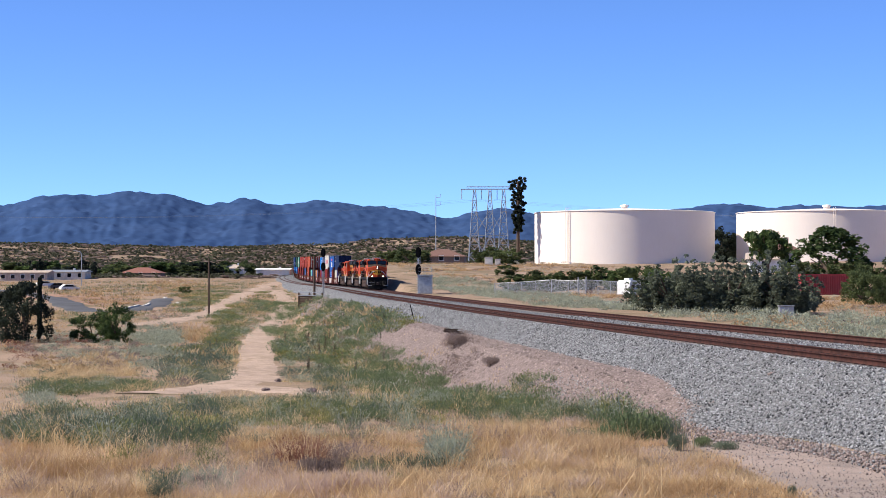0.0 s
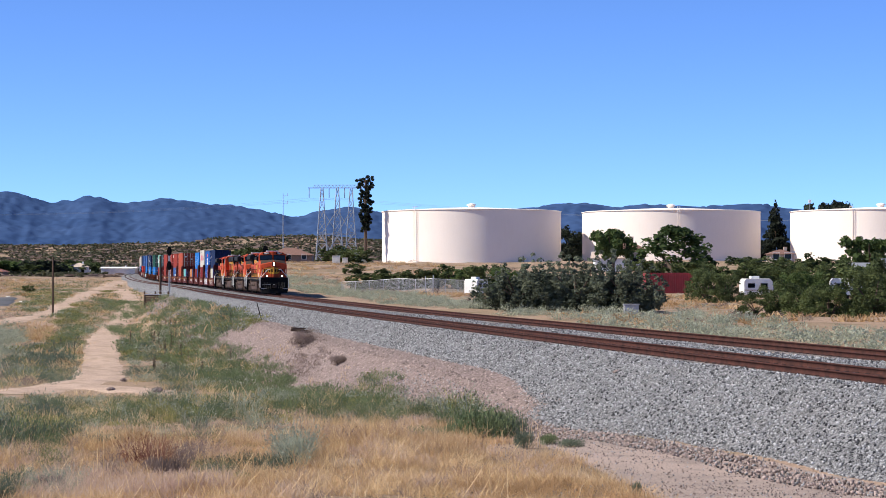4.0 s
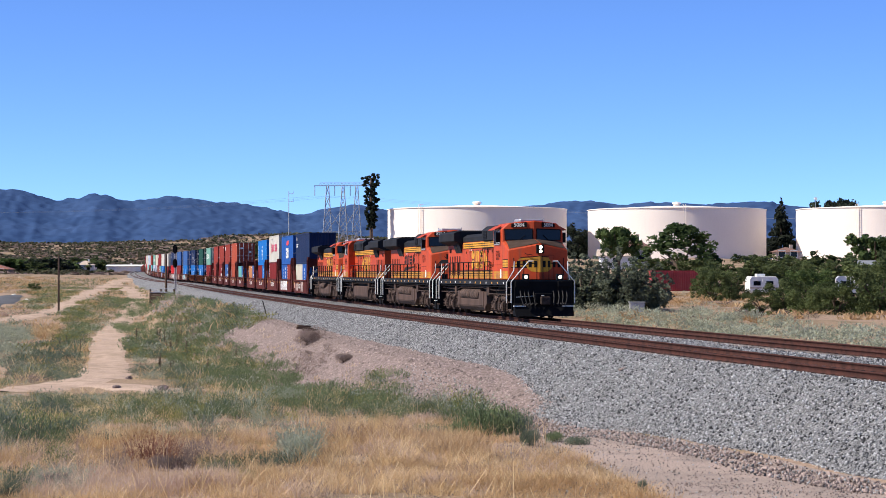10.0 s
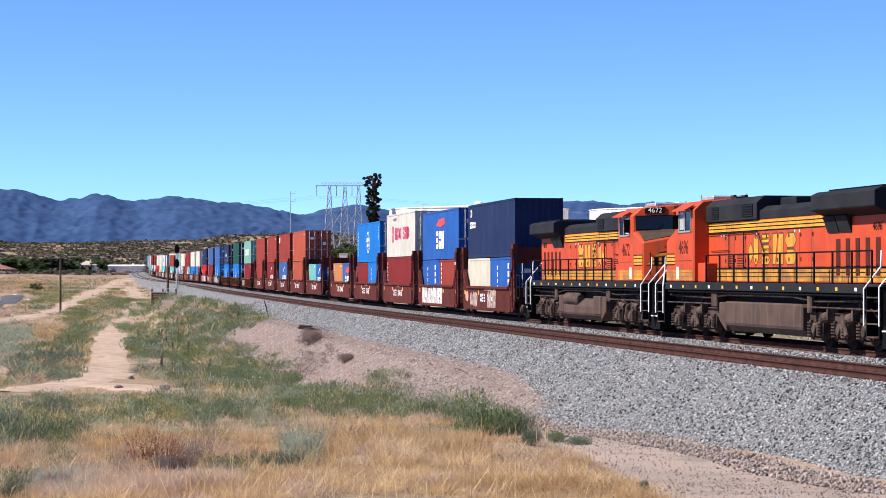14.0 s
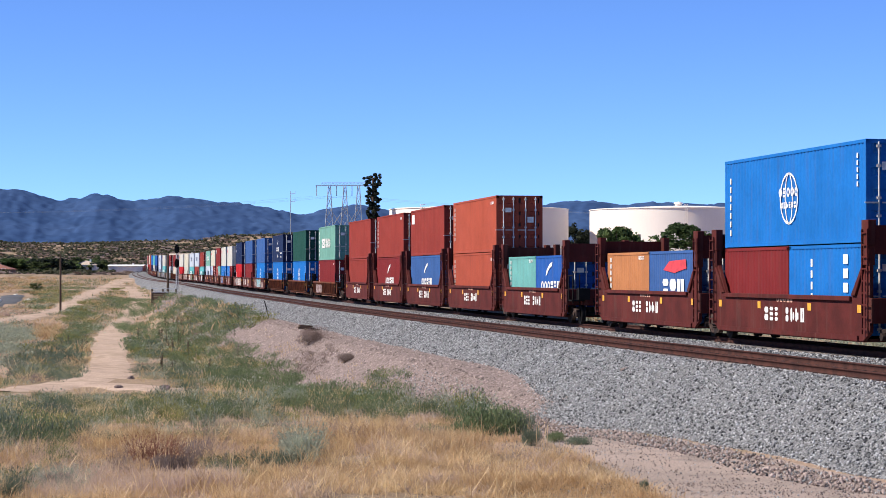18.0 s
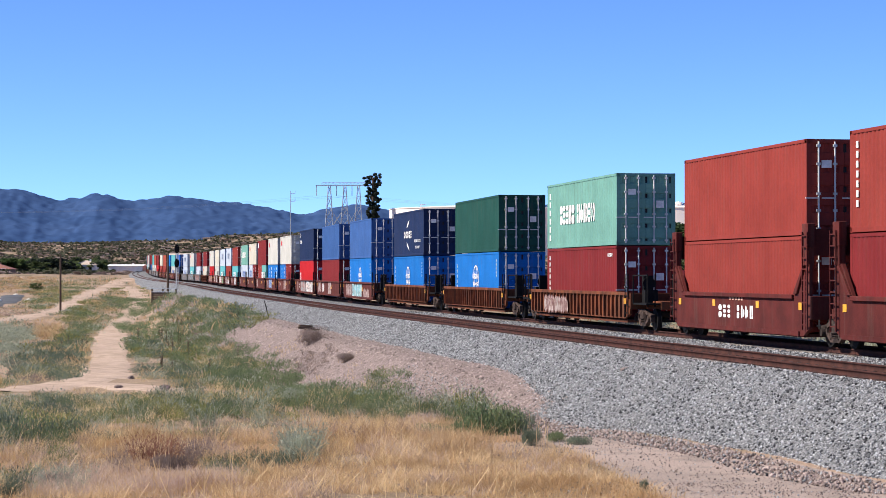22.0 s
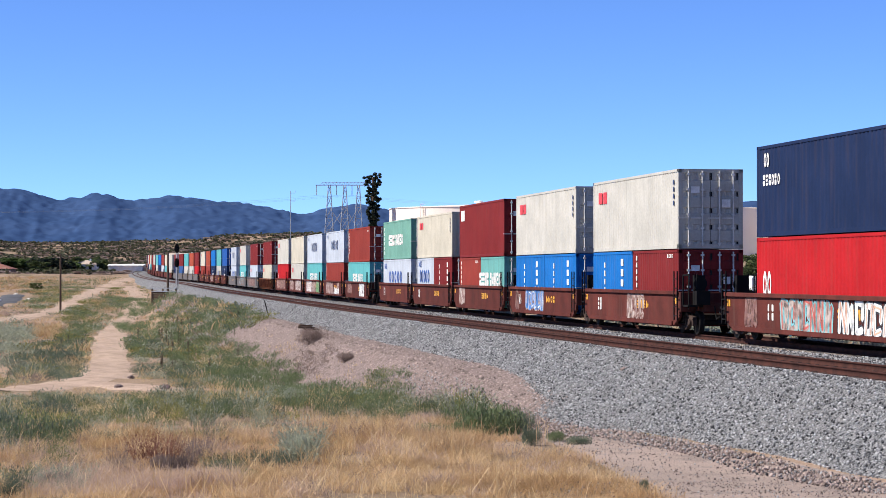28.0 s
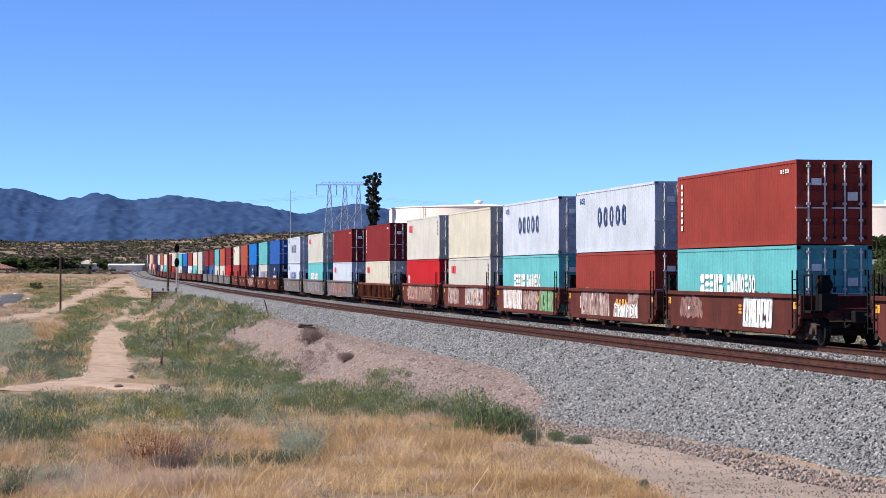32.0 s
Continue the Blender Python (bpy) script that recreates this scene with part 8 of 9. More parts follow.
def stones(name, n, u0, u1, l0, l1, size, material, label, seed, lift, surface, skip=None):
    """Crushed stone: single bent eight-sided pieces strewn on a slope."""
    g = np.random.default_rng(seed)
    u = u0 + (u1 - u0) * g.random(n) ** 1.35
    l = g.uniform(l0, l1, n)
    if surface == "bed":
        x, y, rz = on_line(u, l)
        prof_l = np.array([q[0] for q in shoulder + top])
        prof_h = np.array([q[1] for q in shoulder + top])
        z = rz + np.interp(l, prof_l, prof_h)
        z = z + value_noise(x, y, 4.0, 22) * 0.04
        keep = z > land(x, y) - 0.03
    else:
        x, y, rz = on_line(u, l)
        z = land(x, y)
        if surface == "pad":
            z = z + 0.05
        if surface == "foot":
            z = np.maximum(z + 0.05, rz + np.interp(l, [q[0] for q in shoulder], [q[1] for q in shoulder]))
        keep = np.ones(n, bool)
    x, y, z = x[keep], y[keep], z[keep]
    n = len(x)
    base = np.array([(1, 0, 0), (-1, 0, 0), (0, 1, 0), (0, -1, 0), (0, 0, 1), (0, 0, -1)], float)
    f = np.array([(0, 2, 4), (2, 1, 4), (1, 3, 4), (3, 0, 4), (2, 0, 5), (1, 2, 5), (3, 1, 5), (0, 3, 5)])
    s = size * (0.5 + 0.9 * g.random(n) ** 1.5)
    V = base[None] * (s[:, None] * g.uniform(0.65, 1.25, (n, 3)))[:, None, :] + g.normal(scale=0.22, size=(n, 6, 3)) * s[:, None, None]
    q = g.normal(size=(n, 4))
    q /= np.linalg.norm(q, axis=1)[:, None]
    w, a, b, c = q.T
    Rm = np.stack([1 - 2 * (b * b + c * c), 2 * (a * b - c * w), 2 * (a * c + b * w), 2 * (a * b + c * w), 1 - 2 * (a * a + c * c), 2 * (b * c - a * w), 2 * (a * c - b * w), 2 * (b * c + a * w), 1 - 2 * (a * a + b * b)], 1).reshape(n, 3, 3)
    V = np.einsum("nij,nkj->nki", Rm, V)
    V += np.stack([x, y, z + lift * s], 1)[:, None, :]
    F = (np.arange(n)[:, None, None] * 6 + f[None]).reshape(-1, 3)
    me = fast_mesh(name, V.reshape(-1, 3), F, material)
    return tagged(new(name, me), label, "stones", kind="stuff")


# grass on the rise and beside the upper track
blades("green_grass", meadow(5000, -330, 330, 230, 560, 21, 69, 26, -0.2, 9), 0.5, 0.04, SHRUBG, "yellow-green grass on the rise by the dirt track", 21, 0.8, tuft=6, spread=0.6)
blades("dry_grass", meadow(5000, -330, 330, 230, 600, 22, 70, 22, -0.3, 9), 0.42, 0.04, STRAW, "golden dry grass on the rise by the dirt track", 22, 0.9, tuft=6, spread=0.6)


def shrub(px, d, h, w, forms, material, label, seed):
    x, y = at(px, d)
    t = thing("shrub", label, "shrub", "single shrubs")
    t.matrix_basis = pose(x, y, land1(x, y) - 0.02, 0, 0, seed * 61) @ Matrix.Diagonal((w, w, h, 1))
    V, F = forms
    part("crown", fast_mesh("crown", V, F, material), None, t)
    part("stem", trunk_mesh("bush", seed % 4), None, t)


_fine = [low_form(60 + i, 2600, 0.018, 1.0) for i in range(3)]
_spik = [low_form(70 + i, 3200, 0.019, 2.0) for i in range(3)]
for _i, (px, d, h, w, f, m_, lab) in enumerate((
        (318, 39, 0.55, 0.9, _spik[0], BRUSH, "brown dead brush in dry grass"), (285, 40, 0.4, 0.7, _spik[1], BRUSH, "brown dead brush in dry grass"), (530, 41, 0.75, 0.75, _fine[0], SAGE, "pale silver sagebrush in dry grass"), (400, 40, 0.3, 1.0, _fine[1], SHRUBG, "low green weed in dry grass"), (440, 38, 0.28, 0.7, _fine[2], SHRUBG, "low green weed in dry grass"),
        (870, 50, 1.1, 1.9, _spik[2], SHRUBG, "feathery green rabbitbrush at the foot of the bank"), (905, 51, 1.0, 1.6, _spik[0], SHRUBD, "feathery green rabbitbrush at the foot of the bank"), (825, 52, 0.75, 1.3, _spik[1], SHRUBG, "feathery green rabbitbrush at the foot of the bank"), (770, 54, 0.6, 1.4, _fine[0], SHRUBG, "feathery green rabbitbrush at the foot of the bank"),
        (1025, 46, 0.3, 0.8, _spik[2], SHRUBD, "small green weed on gritty sand"), (985, 47, 0.35, 0.6, _spik[1], SHRUBG, "small green weed on gritty sand"), (940, 46, 0.5, 0.6, _spik[0], SHRUBD, "thin green weed at the edge of the sand"), (1140, 34, 0.30, 0.22, _spik[1], SHRUBD, "thin dark weed at the edge of the sand"),
        (548, 112, 1.1, 2.0, _spik[2], BRUSH, "dead brown brush on the gravel bank"), (612, 95, 0.6, 1.1, _spik[0], BRUSH, "dead brown brush on the gravel bank"), (520, 70, 0.8, 1.3, _fine[2], SAGE, "pale silver sagebrush behind dry grass"), (450, 66, 0.6, 1.5, _fine[1], SAGE, "pale silver sagebrush behind dry grass"), (100, 36, 0.4, 0.7, _spik[1], BRUSH, "pinkish dead weed in dry grass"), (20, 34, 0.45, 0.6, _fine[0], SHRUBD, "dark green weed in dry grass"), (-120, 58, 0.7, 1.4, _fine[2], SAGE, "pale silver sagebrush on bare earth"), (-170, 60, 0.6, 1.2, _fine[1], SAGE, "pale silver sagebrush on bare earth"))):
    shrub(px, d, h, w, f, m_, lab, _i)


stones("ballast_stones", 105000, -12, 150, -11.2, -6.2, 0.030, STONE, "loose crushed grey ballast stones on the shoulder", 1, 0.35, "bed")
stones("ballast_stones", 12000, 5, 90, -4.0, -1.0, 0.032, STONE, "loose crushed grey ballast stones between the tracks", 2, 0.35, "bed")
stones("pink_stones", 34000, 18, 150, -13.0, -8.0, 0.048, PINKSTONE, "pinkish broken stone on the bank", 3, 0.3, "land")
stones("pink_stones", 4200, -14, 30, -11.0, -9.7, 0.034, PINKSTONE, "broken pinkish stone along the foot of the ballast", 6, 0.35, "foot")
stones("ballast_stones", 5000, -20, 40, -18, -10.6, 0.014, STONE, "fine grey grit strewn on the sandy pad", 7, 0.3, "pad")
stones("ballast_stones", 3200, -14, 44, -11.0, -9.6, 0.026, STONE, "grey stones scattered at the foot of the ballast", 5, 0.3, "foot")
stones("pink_stones", 16000, -20, 40, -18, -9.2, 0.015, PINKSTONE, "pinkish grit strewn on the sandy pad", 4, 0.3, "pad")


# pink gravel skin of the bank
def bank():
    us, ls = np.arange(12, 300, 0.7), np.linspace(-13.2, -7.6, 22)
    U, Lt = np.meshgrid(us, ls, indexing="ij")
    edge = value_noise(U.ravel(), U.ravel() * 0, 5, 71).reshape(U.shape)
    Lt = np.where(Lt == ls[0], Lt + edge * 0.6, Lt)
    x, y, _ = on_line(U.ravel(), Lt.ravel())
    z = land(x, y) + 0.035
    fade = np.clip((U.ravel() - 14) / 10, 0, 1) * np.clip((300 - U.ravel()) / 20, 0, 1) * np.clip((Lt.ravel() - ls[0] - 0.4) / 0.5, 0, 1)
    z = z - 0.12 * (1 - fade)
    k = len(ls)
    i = (np.arange(len(us) - 1)[:, None] * k + np.arange(k - 1)[None, :]).ravel()
    me = fast_mesh("gravel_bank", np.stack([x, y, z], 1), np.stack([i, i + 1, i + k + 1, i + k], 1), PINK, True)
    tagged(new("gravel_bank", me), "steep pinkish gravel bank below the ballast", "bank", kind="structure")


bank()

# ties and rail clips of the nearest stretch
tie_me = Geo().prism([(-0.14, -0.36), (0.14, -0.36), (0.12, -0.175), (-0.12, -0.175)], "y", -1.28, 1.28).mesh("tie")
tie_me.materials.append(TIE)
for tr, centre in zip(tracks, (FAR, NEAR)):
    V = Geo()
    for i in range(190):
        u = 2 + i * 0.61
        m = line_pose(u, 0.3)
        tie = part("tie", tie_me, None, tr)
        tie.matrix_basis = m @ pose(0, centre, 0)
        for s in (-0.7535, 0.7535):
            for q in (-0.11, 0.11):
                c = m @ Vector((0, centre + s + q, -0.15))
                V.box(c.x - 0.05, c.x + 0.05, c.y - 0.05, c.y + 0.05, c.z - 0.035, c.z + 0.005)
    cl = part("rail_clip", V, CLIP, tr)
    cl["kind"] = "stuff"


# ---- poles, masts and signals ----
def pole(px, d, height, r, label, arm=False):
    x, y = at(px, d)
    t = thing("utility_pole", label, "pole", "wooden poles by the line")
    t.matrix_basis = pose(x, y, land1(x, y))
    part("shaft", Geo().tube((0, 0, -0.5), (0, 0, height), r, 10, r * 0.75), WOODPOLE, t)
    if arm:
        part("crossarm", Geo().box(-1.0, 1.0, -0.06, 0.06, height - 0.9, height - 0.78), WOODPOLE, t)
    return t


pole(107, 300, 8.4, 0.16, "plain dark wooden pole standing in scrub")
pole(297, 322, 6.6, 0.2, "dark wooden pole beside a signal")
pole(-215, 300, 5.5, 0.14, "short dark wooden pole near the street")
pole(-246, 290, 4.5, 0.14, "short dark wooden pole near the street")


def signal(px, d, height, label, cabinet):
    x, y = at(px, d)
    t = thing("railway_signal", label, "signal", "railway signals")
    t.matrix_basis = pose(x, y, land1(x, y))
    part("mast", Geo().tube((0, 0, -0.4), (0, 0, height - 0.4), 0.09, 10), GALV, t, "grey steel mast")
    part("foot", Geo().box(-0.35, 0.35, -0.35, 0.35, -0.3, 0.25), TIE, t, bevel=0.03)
    for k, z in enumerate((height - 0.75, height - 3.0)):
        back = [(0.62 * math.cos(a) * (0.62 if abs(math.cos(a)) > 0.2 else 0.62), 1.0 * math.sin(a)) for a in (2 * math.pi * i / 20 for i in range(20))]
        h = part("signal_head", Geo().prism([(q[0], z + q[1] * 0.72) for q in back], "y", -0.16, -0.12), BLACK, t, "black oval signal head")
        for j, dz in enumerate((0.38, 0.0, -0.38)):
            part("visor", Geo().tube((0, -0.16, z + dz), (0, -0.42, z + dz), 0.14, 12), BLACK, h)
            part("lens", Geo().tube((0, -0.165, z + dz), (0, -0.18, z + dz), 0.11, 12), REDLAMP if (k == 0 and j == 1) else GLASS, h)
    g = Geo()
    for s in (-0.2, 0.2):
        g.tube((s, 0.28, 0.2), (s, 0.28, height - 0.6), 0.03, 6)
    for i in range(int((height - 0.8) / 0.35)):
        g.tube((-0.2, 0.28, 0.4 + i * 0.35), (0.2, 0.28, 0.4 + i * 0.35), 0.02, 5)
    part("ladder", g, GALV, t)
    if cabinet:
        part("platform", Geo().box(-0.2, 1.9, -0.4, 0.9, 2.55, 2.62), GALV, t)
        g = Geo()
        for q in (0.0, 0.9, 1.8):
            g.tube((q, -0.35, 2.6), (q, -0.35, 3.7), 0.03, 6)
        g.pipe([(0, -0.35, 3.7), (1.8, -0.35, 3.7)], 0.03).pipe([(0, -0.35, 3.15), (1.8, -0.35, 3.15)], 0.03)
        part("guard_rail", g, GALV, t)
        c = thing("equipment_cabinet", "silver sheet-metal signal cabinet beside the mast", "cabinet")
        c.matrix_basis = pose(x + 0.95, y + 0.35, land1(x + 0.95, y + 0.35))
        part("body", Geo().box(-0.85, 0.85, -0.5, 0.5, 0.05, 2.35), GALV, c, bevel=0.03)
        part("lid", Geo().prism([(-0.6, 2.35), (0.6, 2.35), (0, 2.55)], "x", -0.92, 0.92), GALV, c)
        for q in (-0.43, 0.43):
            part("door", Geo().box(q - 0.39, q + 0.39, -0.53, -0.505, 0.15, 2.2), GALV, c)


signal(313, 330, 7.6, "two-headed railway signal on a grey mast", False)
signal(483, 275, 6.4, "two-headed railway signal with ladder and platform", True)


def lattice_tower():
    """A wide three-legged power pylon: splayed lattice legs under a flat crossbeam with hanging insulators."""
    x, y = at(607, 700)
    t = thing("power_pylon", "grey steel lattice power pylon with a flat crossbeam", "pylon")
    t.matrix_basis = pose(x, y, land1(x, y) - 1.0)
    H = 26.0
    for cx in (-4.6, 0.6, 5.2):
        g = Geo()
        for sx in (-1, 1):
            for sy in (-1, 1):
                g.tube((cx + sx * 2.1, sy * 2.1, 0), (cx + sx * 0.35, sy * 0.4, H), 0.13, 5)
        for k in range(7):
            z0, z1 = H * k / 7, H * (k + 1) / 7
            w0, w1 = 2.1 + (0.35 - 2.1) * k / 7, 2.1 + (0.35 - 2.1) * (k + 1) / 7
            for sy in (-1, 1):
                g.tube((cx - w0, sy * w0, z0), (cx + w1, sy * w1, z1), 0.07, 4)
                g.tube((cx + w0, sy * w0, z0), (cx - w1, sy * w1, z1), 0.07, 4)
                g.tube((cx - w1, sy * w1, z1), (cx + w1, sy * w1, z1), 0.07, 4)
        part("leg", g, GALV, t)
    for za, zb in ((0.0, 0.40), (0.40, 0.72)):
        for ca, cb in ((-4.6, 0.6), (0.6, 5.2)):
            for sy in (-1, 1):
                yy = sy * (1.9 - 1.6 * za)
                part("brace", Geo().tube((ca, yy, H * za + 0.4), (cb, yy * 0.7, H * zb), 0.10, 4), GALV, t)
                part("brace", Geo().tube((cb, yy, H * za + 0.4), (ca, yy * 0.7, H * zb), 0.10, 4), GALV, t)
    part("tie_beam", Geo().box(-6.4, 6.9, -0.15, 0.15, H * 0.40, H * 0.40 + 0.3), GALV, t)
    g = Geo()
    g.box(-9.2, 9.0, -0.25, 0.25, H - 0.1, H + 0.15)
    for i in range(14):
        q = -7.6 + i * 1.2
        g.tube((q, 0, H), (q + 0.6, 0, H + 1.0), 0.06, 4)
        g.tube((q + 0.6, 0, H + 1.0), (q + 1.2, 0, H), 0.06, 4)
    g.pipe([(-7.0, 0, H + 1.0), (8.8, 0, H + 1.0)], 0.08, 5)
    part("crossbeam", g, GALV, t)
    for q in (-8.9, -2.2, 3.0, 8.6):
        part("insulator", Geo().tube((q, 0, H - 0.1), (q, 0, H - 3.4), 0.13, 8), GALV, t)
    w = thing("power_lines", "thin sagging power cables from the pylon", "cables")
    for k, q in enumerate((-8.9, -2.2, 3.0)):
        for e, (ex, ey, ez) in enumerate(((-260, 560, 18), (330, 760, 20))):
            a, b = Vector((x + q, y, land1(x, y) + H - 4.4)), Vector((x + ex, y - 0 + (ey - 700) + q, 9 + ez))
            pts = [a.lerp(b, i / 14) - Vector((0, 0, 7 * 4 * (i / 14) * (1 - i / 14))) for i in range(15)]
            g = Geo()
            for c in pts:
                g.v += [(c.x, c.y + 0.02, c.z - 0.012), (c.x, c.y - 0.02, c.z - 0.012), (c.x, c.y, c.z + 0.02)]
            g.f += [(3 * i + j, 3 * i + (j + 1) % 3, 3 * i + 3 + (j + 1) % 3, 3 * i + 3 + j) for i in range(14) for j in range(3)]
            part("cable", g, GALV, w)


lattice_tower()
_x, _y = at(514, 600)
_t = thing("radio_mast", "slender steel radio mast with short side arms", "mast")
_t.matrix_basis = pose(_x, _y, land1(_x, _y) - 0.5)
part("shaft", Geo().tube((0, 0, 0), (0, 0, 20.5), 0.16, 8, 0.08), GALV, _t)
for _z in (17.5, 19.8):
    part("aerial", Geo().pipe([(0, 0, _z), (1.3, 0, _z), (1.3, 0, _z + 0.9)], 0.06, 5), GALV, _t)
_x, _y = at(1447, 470)
_t = thing("radio_mast", "thin steel mast with a small head behind the tanks", "mast")
_t.matrix_basis = pose(_x, _y, 5.3)
part("shaft", Geo().tube((0, 0, 0), (0, 0, 14.2), 0.10, 8, 0.06), GALV, _t)
part("head", Geo().box(-0.3, 0.3, -0.2, 0.2, 13.7, 14.4), WHITE, _t)

# a leaning stake on the bank, broken ties, a timber headwall
_p0 = Vector(on_line(118, -8.3))
_p0.z = land1(_p0.x, _p0.y)
_t = thing("stake", "thin dark leaning metal stake on the bank", "stake")
_t.matrix_basis = Matrix.Translation(_p0) @ pose(0, 0, 0, 0, -15, 0)
part("shaft", Geo().box(-0.035, 0.035, -0.03, 0.03, -0.3, 1.35), DARKSTEEL, _t)
for _k, (_u, _l, _a) in enumerate(((90, -8.4, 30), (88, -8.6, 10), (84, -8.9, 60))):
    _q = Vector(on_line(_u, _l))
    tagged(part("scrap", Geo().box(-0.7, 0.7, -0.10, 0.10, 0.0, 0.14), WOODPOLE, bevel=0.02), "dark broken timber scrap lying on gravel", "scrap", "scraps on the bank").matrix_basis = pose(_q.x, _q.y, land1(_q.x, _q.y) + 0.02, 0, 4, _a)


def headwall():
    x, y = at(272, 318)
    z = land1(x, y)
    t = thing("timber_headwall", "weathered timber headwall with posts and rail", "retaining wall")
    t.matrix_basis = pose(x, y, z - 0.2, 0, 0, -14)
    for i in range(6):
        part("plank", Geo().box(-0.2, 2.2, -0.06, 0.06, 0.05 + i * 0.36, 0.38 + i * 0.36), WOODPOLE, t, bevel=0.015)
    for q in (-0.25, 1.5, 3.6):
        part("post", Geo().box(q - 0.1, q + 0.1, -0.14, 0.1, -0.3, 2.7), WOODPOLE, t, bevel=0.015)
    for zz in (2.1, 2.6):
        part("rail", Geo().box(-0.3, 3.7, -0.18, -0.12, zz, zz + 0.12), GALV, t)


headwall()


# ---- fence along the far field ----
def fence():
    t = thing("chain_link_fence", "grey chain-link fence with steel posts", "fence")
    pts = [at(px, d) for px, d in ((618, 268), (700, 262), (780, 258), (870, 250))]
    p = np.array(pts)
    d = np.concatenate([[0], np.cumsum(np.hypot(*np.diff(p, axis=0).T))])
    n = int(d[-1] / 2.4)
    s = np.linspace(0, d[-1], n + 1)
    xs, ys = np.interp(s, d, p[:, 0]), np.interp(s, d, p[:, 1])
    zs = land(xs, ys)
    for x, y, z in zip(xs, ys, zs):
        part("post", Geo().tube((x, y, z - 0.2), (x, y, z + 1.75), 0.045, 6), GALV, t)
    for i in range(n):
        a, b = Vector((xs[i], ys[i], zs[i])), Vector((xs[i + 1], ys[i + 1], zs[i + 1]))
        g = Geo().tube(a + Vector((0, 0, 1.7)), b + Vector((0, 0, 1.7)), 0.03, 5)
        k = 15
        for j in range(-k // 2, k + k // 2):
            f0, f1 = j / k, j / k + 0.72
            for lo, hi in ((0.05, 1.7), (1.7, 0.05)):
                c0, c1 = max(0, f0), min(1, f1)
                if c1 <= c0:
                    continue
                z0, z1 = lo + (hi - lo) * (c0 - f0) / 0.72, lo + (hi - lo) * (c1 - f0) / 0.72
                q0, q1 = a.lerp(b, c0) + Vector((0, 0, z0)), a.lerp(b, c1) + Vector((0, 0, z1))
                g.tube(q0, q1, 0.012, 3)
        part("mesh_panel", g, GALV, t)
    for px in (766, 780):
        x, y = at(px, 257)
        part("gate_post", Geo().tube((x, y, land1(x, y) - 0.2), (x, y, land1(x, y) + 2.1), 0.07, 8), GALV, t)


fence()


# ---- houses and sheds ----
def house(px, d, width, depth, wall_h, roof_h, walls, roof, label, turn=0, gable=False, z=None, windows=3):
    x, y = at(px, d)
    t = thing("house", label, "house", "houses around the line")
    t.matrix_basis = pose(x, y, (land1(x, y) if z is None else z) - 0.1, 0, 0, turn)
    w, dd = width / 2, depth / 2
    part("wall", Geo().box(-w, w, -dd, dd, -0.5, wall_h), walls, t)
    o = 0.5
    if gable:
        g = Geo().prism([(-dd - o, wall_h - 0.1), (dd + o, wall_h - 0.1), (0, wall_h + roof_h)], "x", -w - o, w + o)
    else:
        r = max(0.3, w - dd)
        v = [(-w - o, -dd - o, wall_h), (w + o, -dd - o, wall_h), (w + o, dd + o, wall_h), (-w - o, dd + o, wall_h), (-r, 0, wall_h + roof_h), (r, 0, wall_h + roof_h)]
        g = Geo().add(v, [(0, 1, 5, 4), (1, 2, 5), (2, 3, 4, 5), (3, 0, 4), (3, 2, 1, 0)])
    rf = part("roof", g, roof, t)
    part("chimney", Geo().box(w * 0.3, w * 0.3 + 0.6, -0.3, 0.3, wall_h, wall_h + roof_h + 0.5), walls, rf)
    for i in range(windows):
        q = -w + width * (i + 0.5) / windows
        wn_ = part("window", Geo().box(q - 0.6, q + 0.6, -dd - 0.03, -dd + 0.02, 0.9, 2.1), GLASS, t)
        part("frame", Geo().box(q - 0.7, q + 0.7, -dd - 0.05, -dd - 0.01, 2.1, 2.2).box(q - 0.7, q + 0.7, -dd - 0.05, -dd - 0.01, 0.8, 0.9).box(q - 0.7, q - 0.6, -dd - 0.05, -dd - 0.01, 0.9, 2.1).box(q + 0.6, q + 0.7, -dd - 0.05, -dd - 0.01, 0.9, 2.1), WHITE, wn_)
    return t


house(526, 545, 12, 9, 1.9, 1.9, DARKWALL, ROOFTILE, "low tan house with a brown hipped roof")
house(1092, 372, 5.5, 5, 2.5, 1.1, WHITE, STUCCO, "small white garage below a water tank", gable=True, windows=1)
house(1118, 378, 7, 6, 3.4, 2.0, STUCCO, ROOFTILE, "tan house half hidden by trees", windows=2)
house(1394, 400, 4.5, 5, 1.9, 0.9, STUCCO, ROOFTILE, "house with a brown roof among bushes", windows=2)
house(1562, 250, 5, 5, 2.6, 1.3, GALV, GALV, "grey metal shed among dark bushes", gable=True, windows=0)
house(-12, 680, 13, 9, 1.9, 1.8, DARKWALL, REDROOF, "house with a red tiled roof in the valley")
house(225, 800, 13, 9, 3.0, 0.5, WHITE, WHITE, "long white flat-roofed building in the valley", gable=True, windows=0)
house(153, 790, 8, 7, 3.0, 1.6, WHITE, STUCCO, "white house among valley trees", windows=2)
house(-225, 620, 15, 8, 2.8, 0.6, STUCCO, STUCCO, "low tan commercial building by the street", gable=True, windows=5)
house(-150, 640, 13, 8, 2.6, 0.6, CREAMWALL, GALV, "low white building by the street", gable=True, windows=4)
house(-300, 630, 12, 8, 2.8, 1.6, STUCCO, REDROOF, "low tan house by the street", windows=3)
house(330, 930, 14, 8, 3.0, 0.8, CREAMWALL, STUCCO, "pale low building on the far slope", gable=True, windows=3)


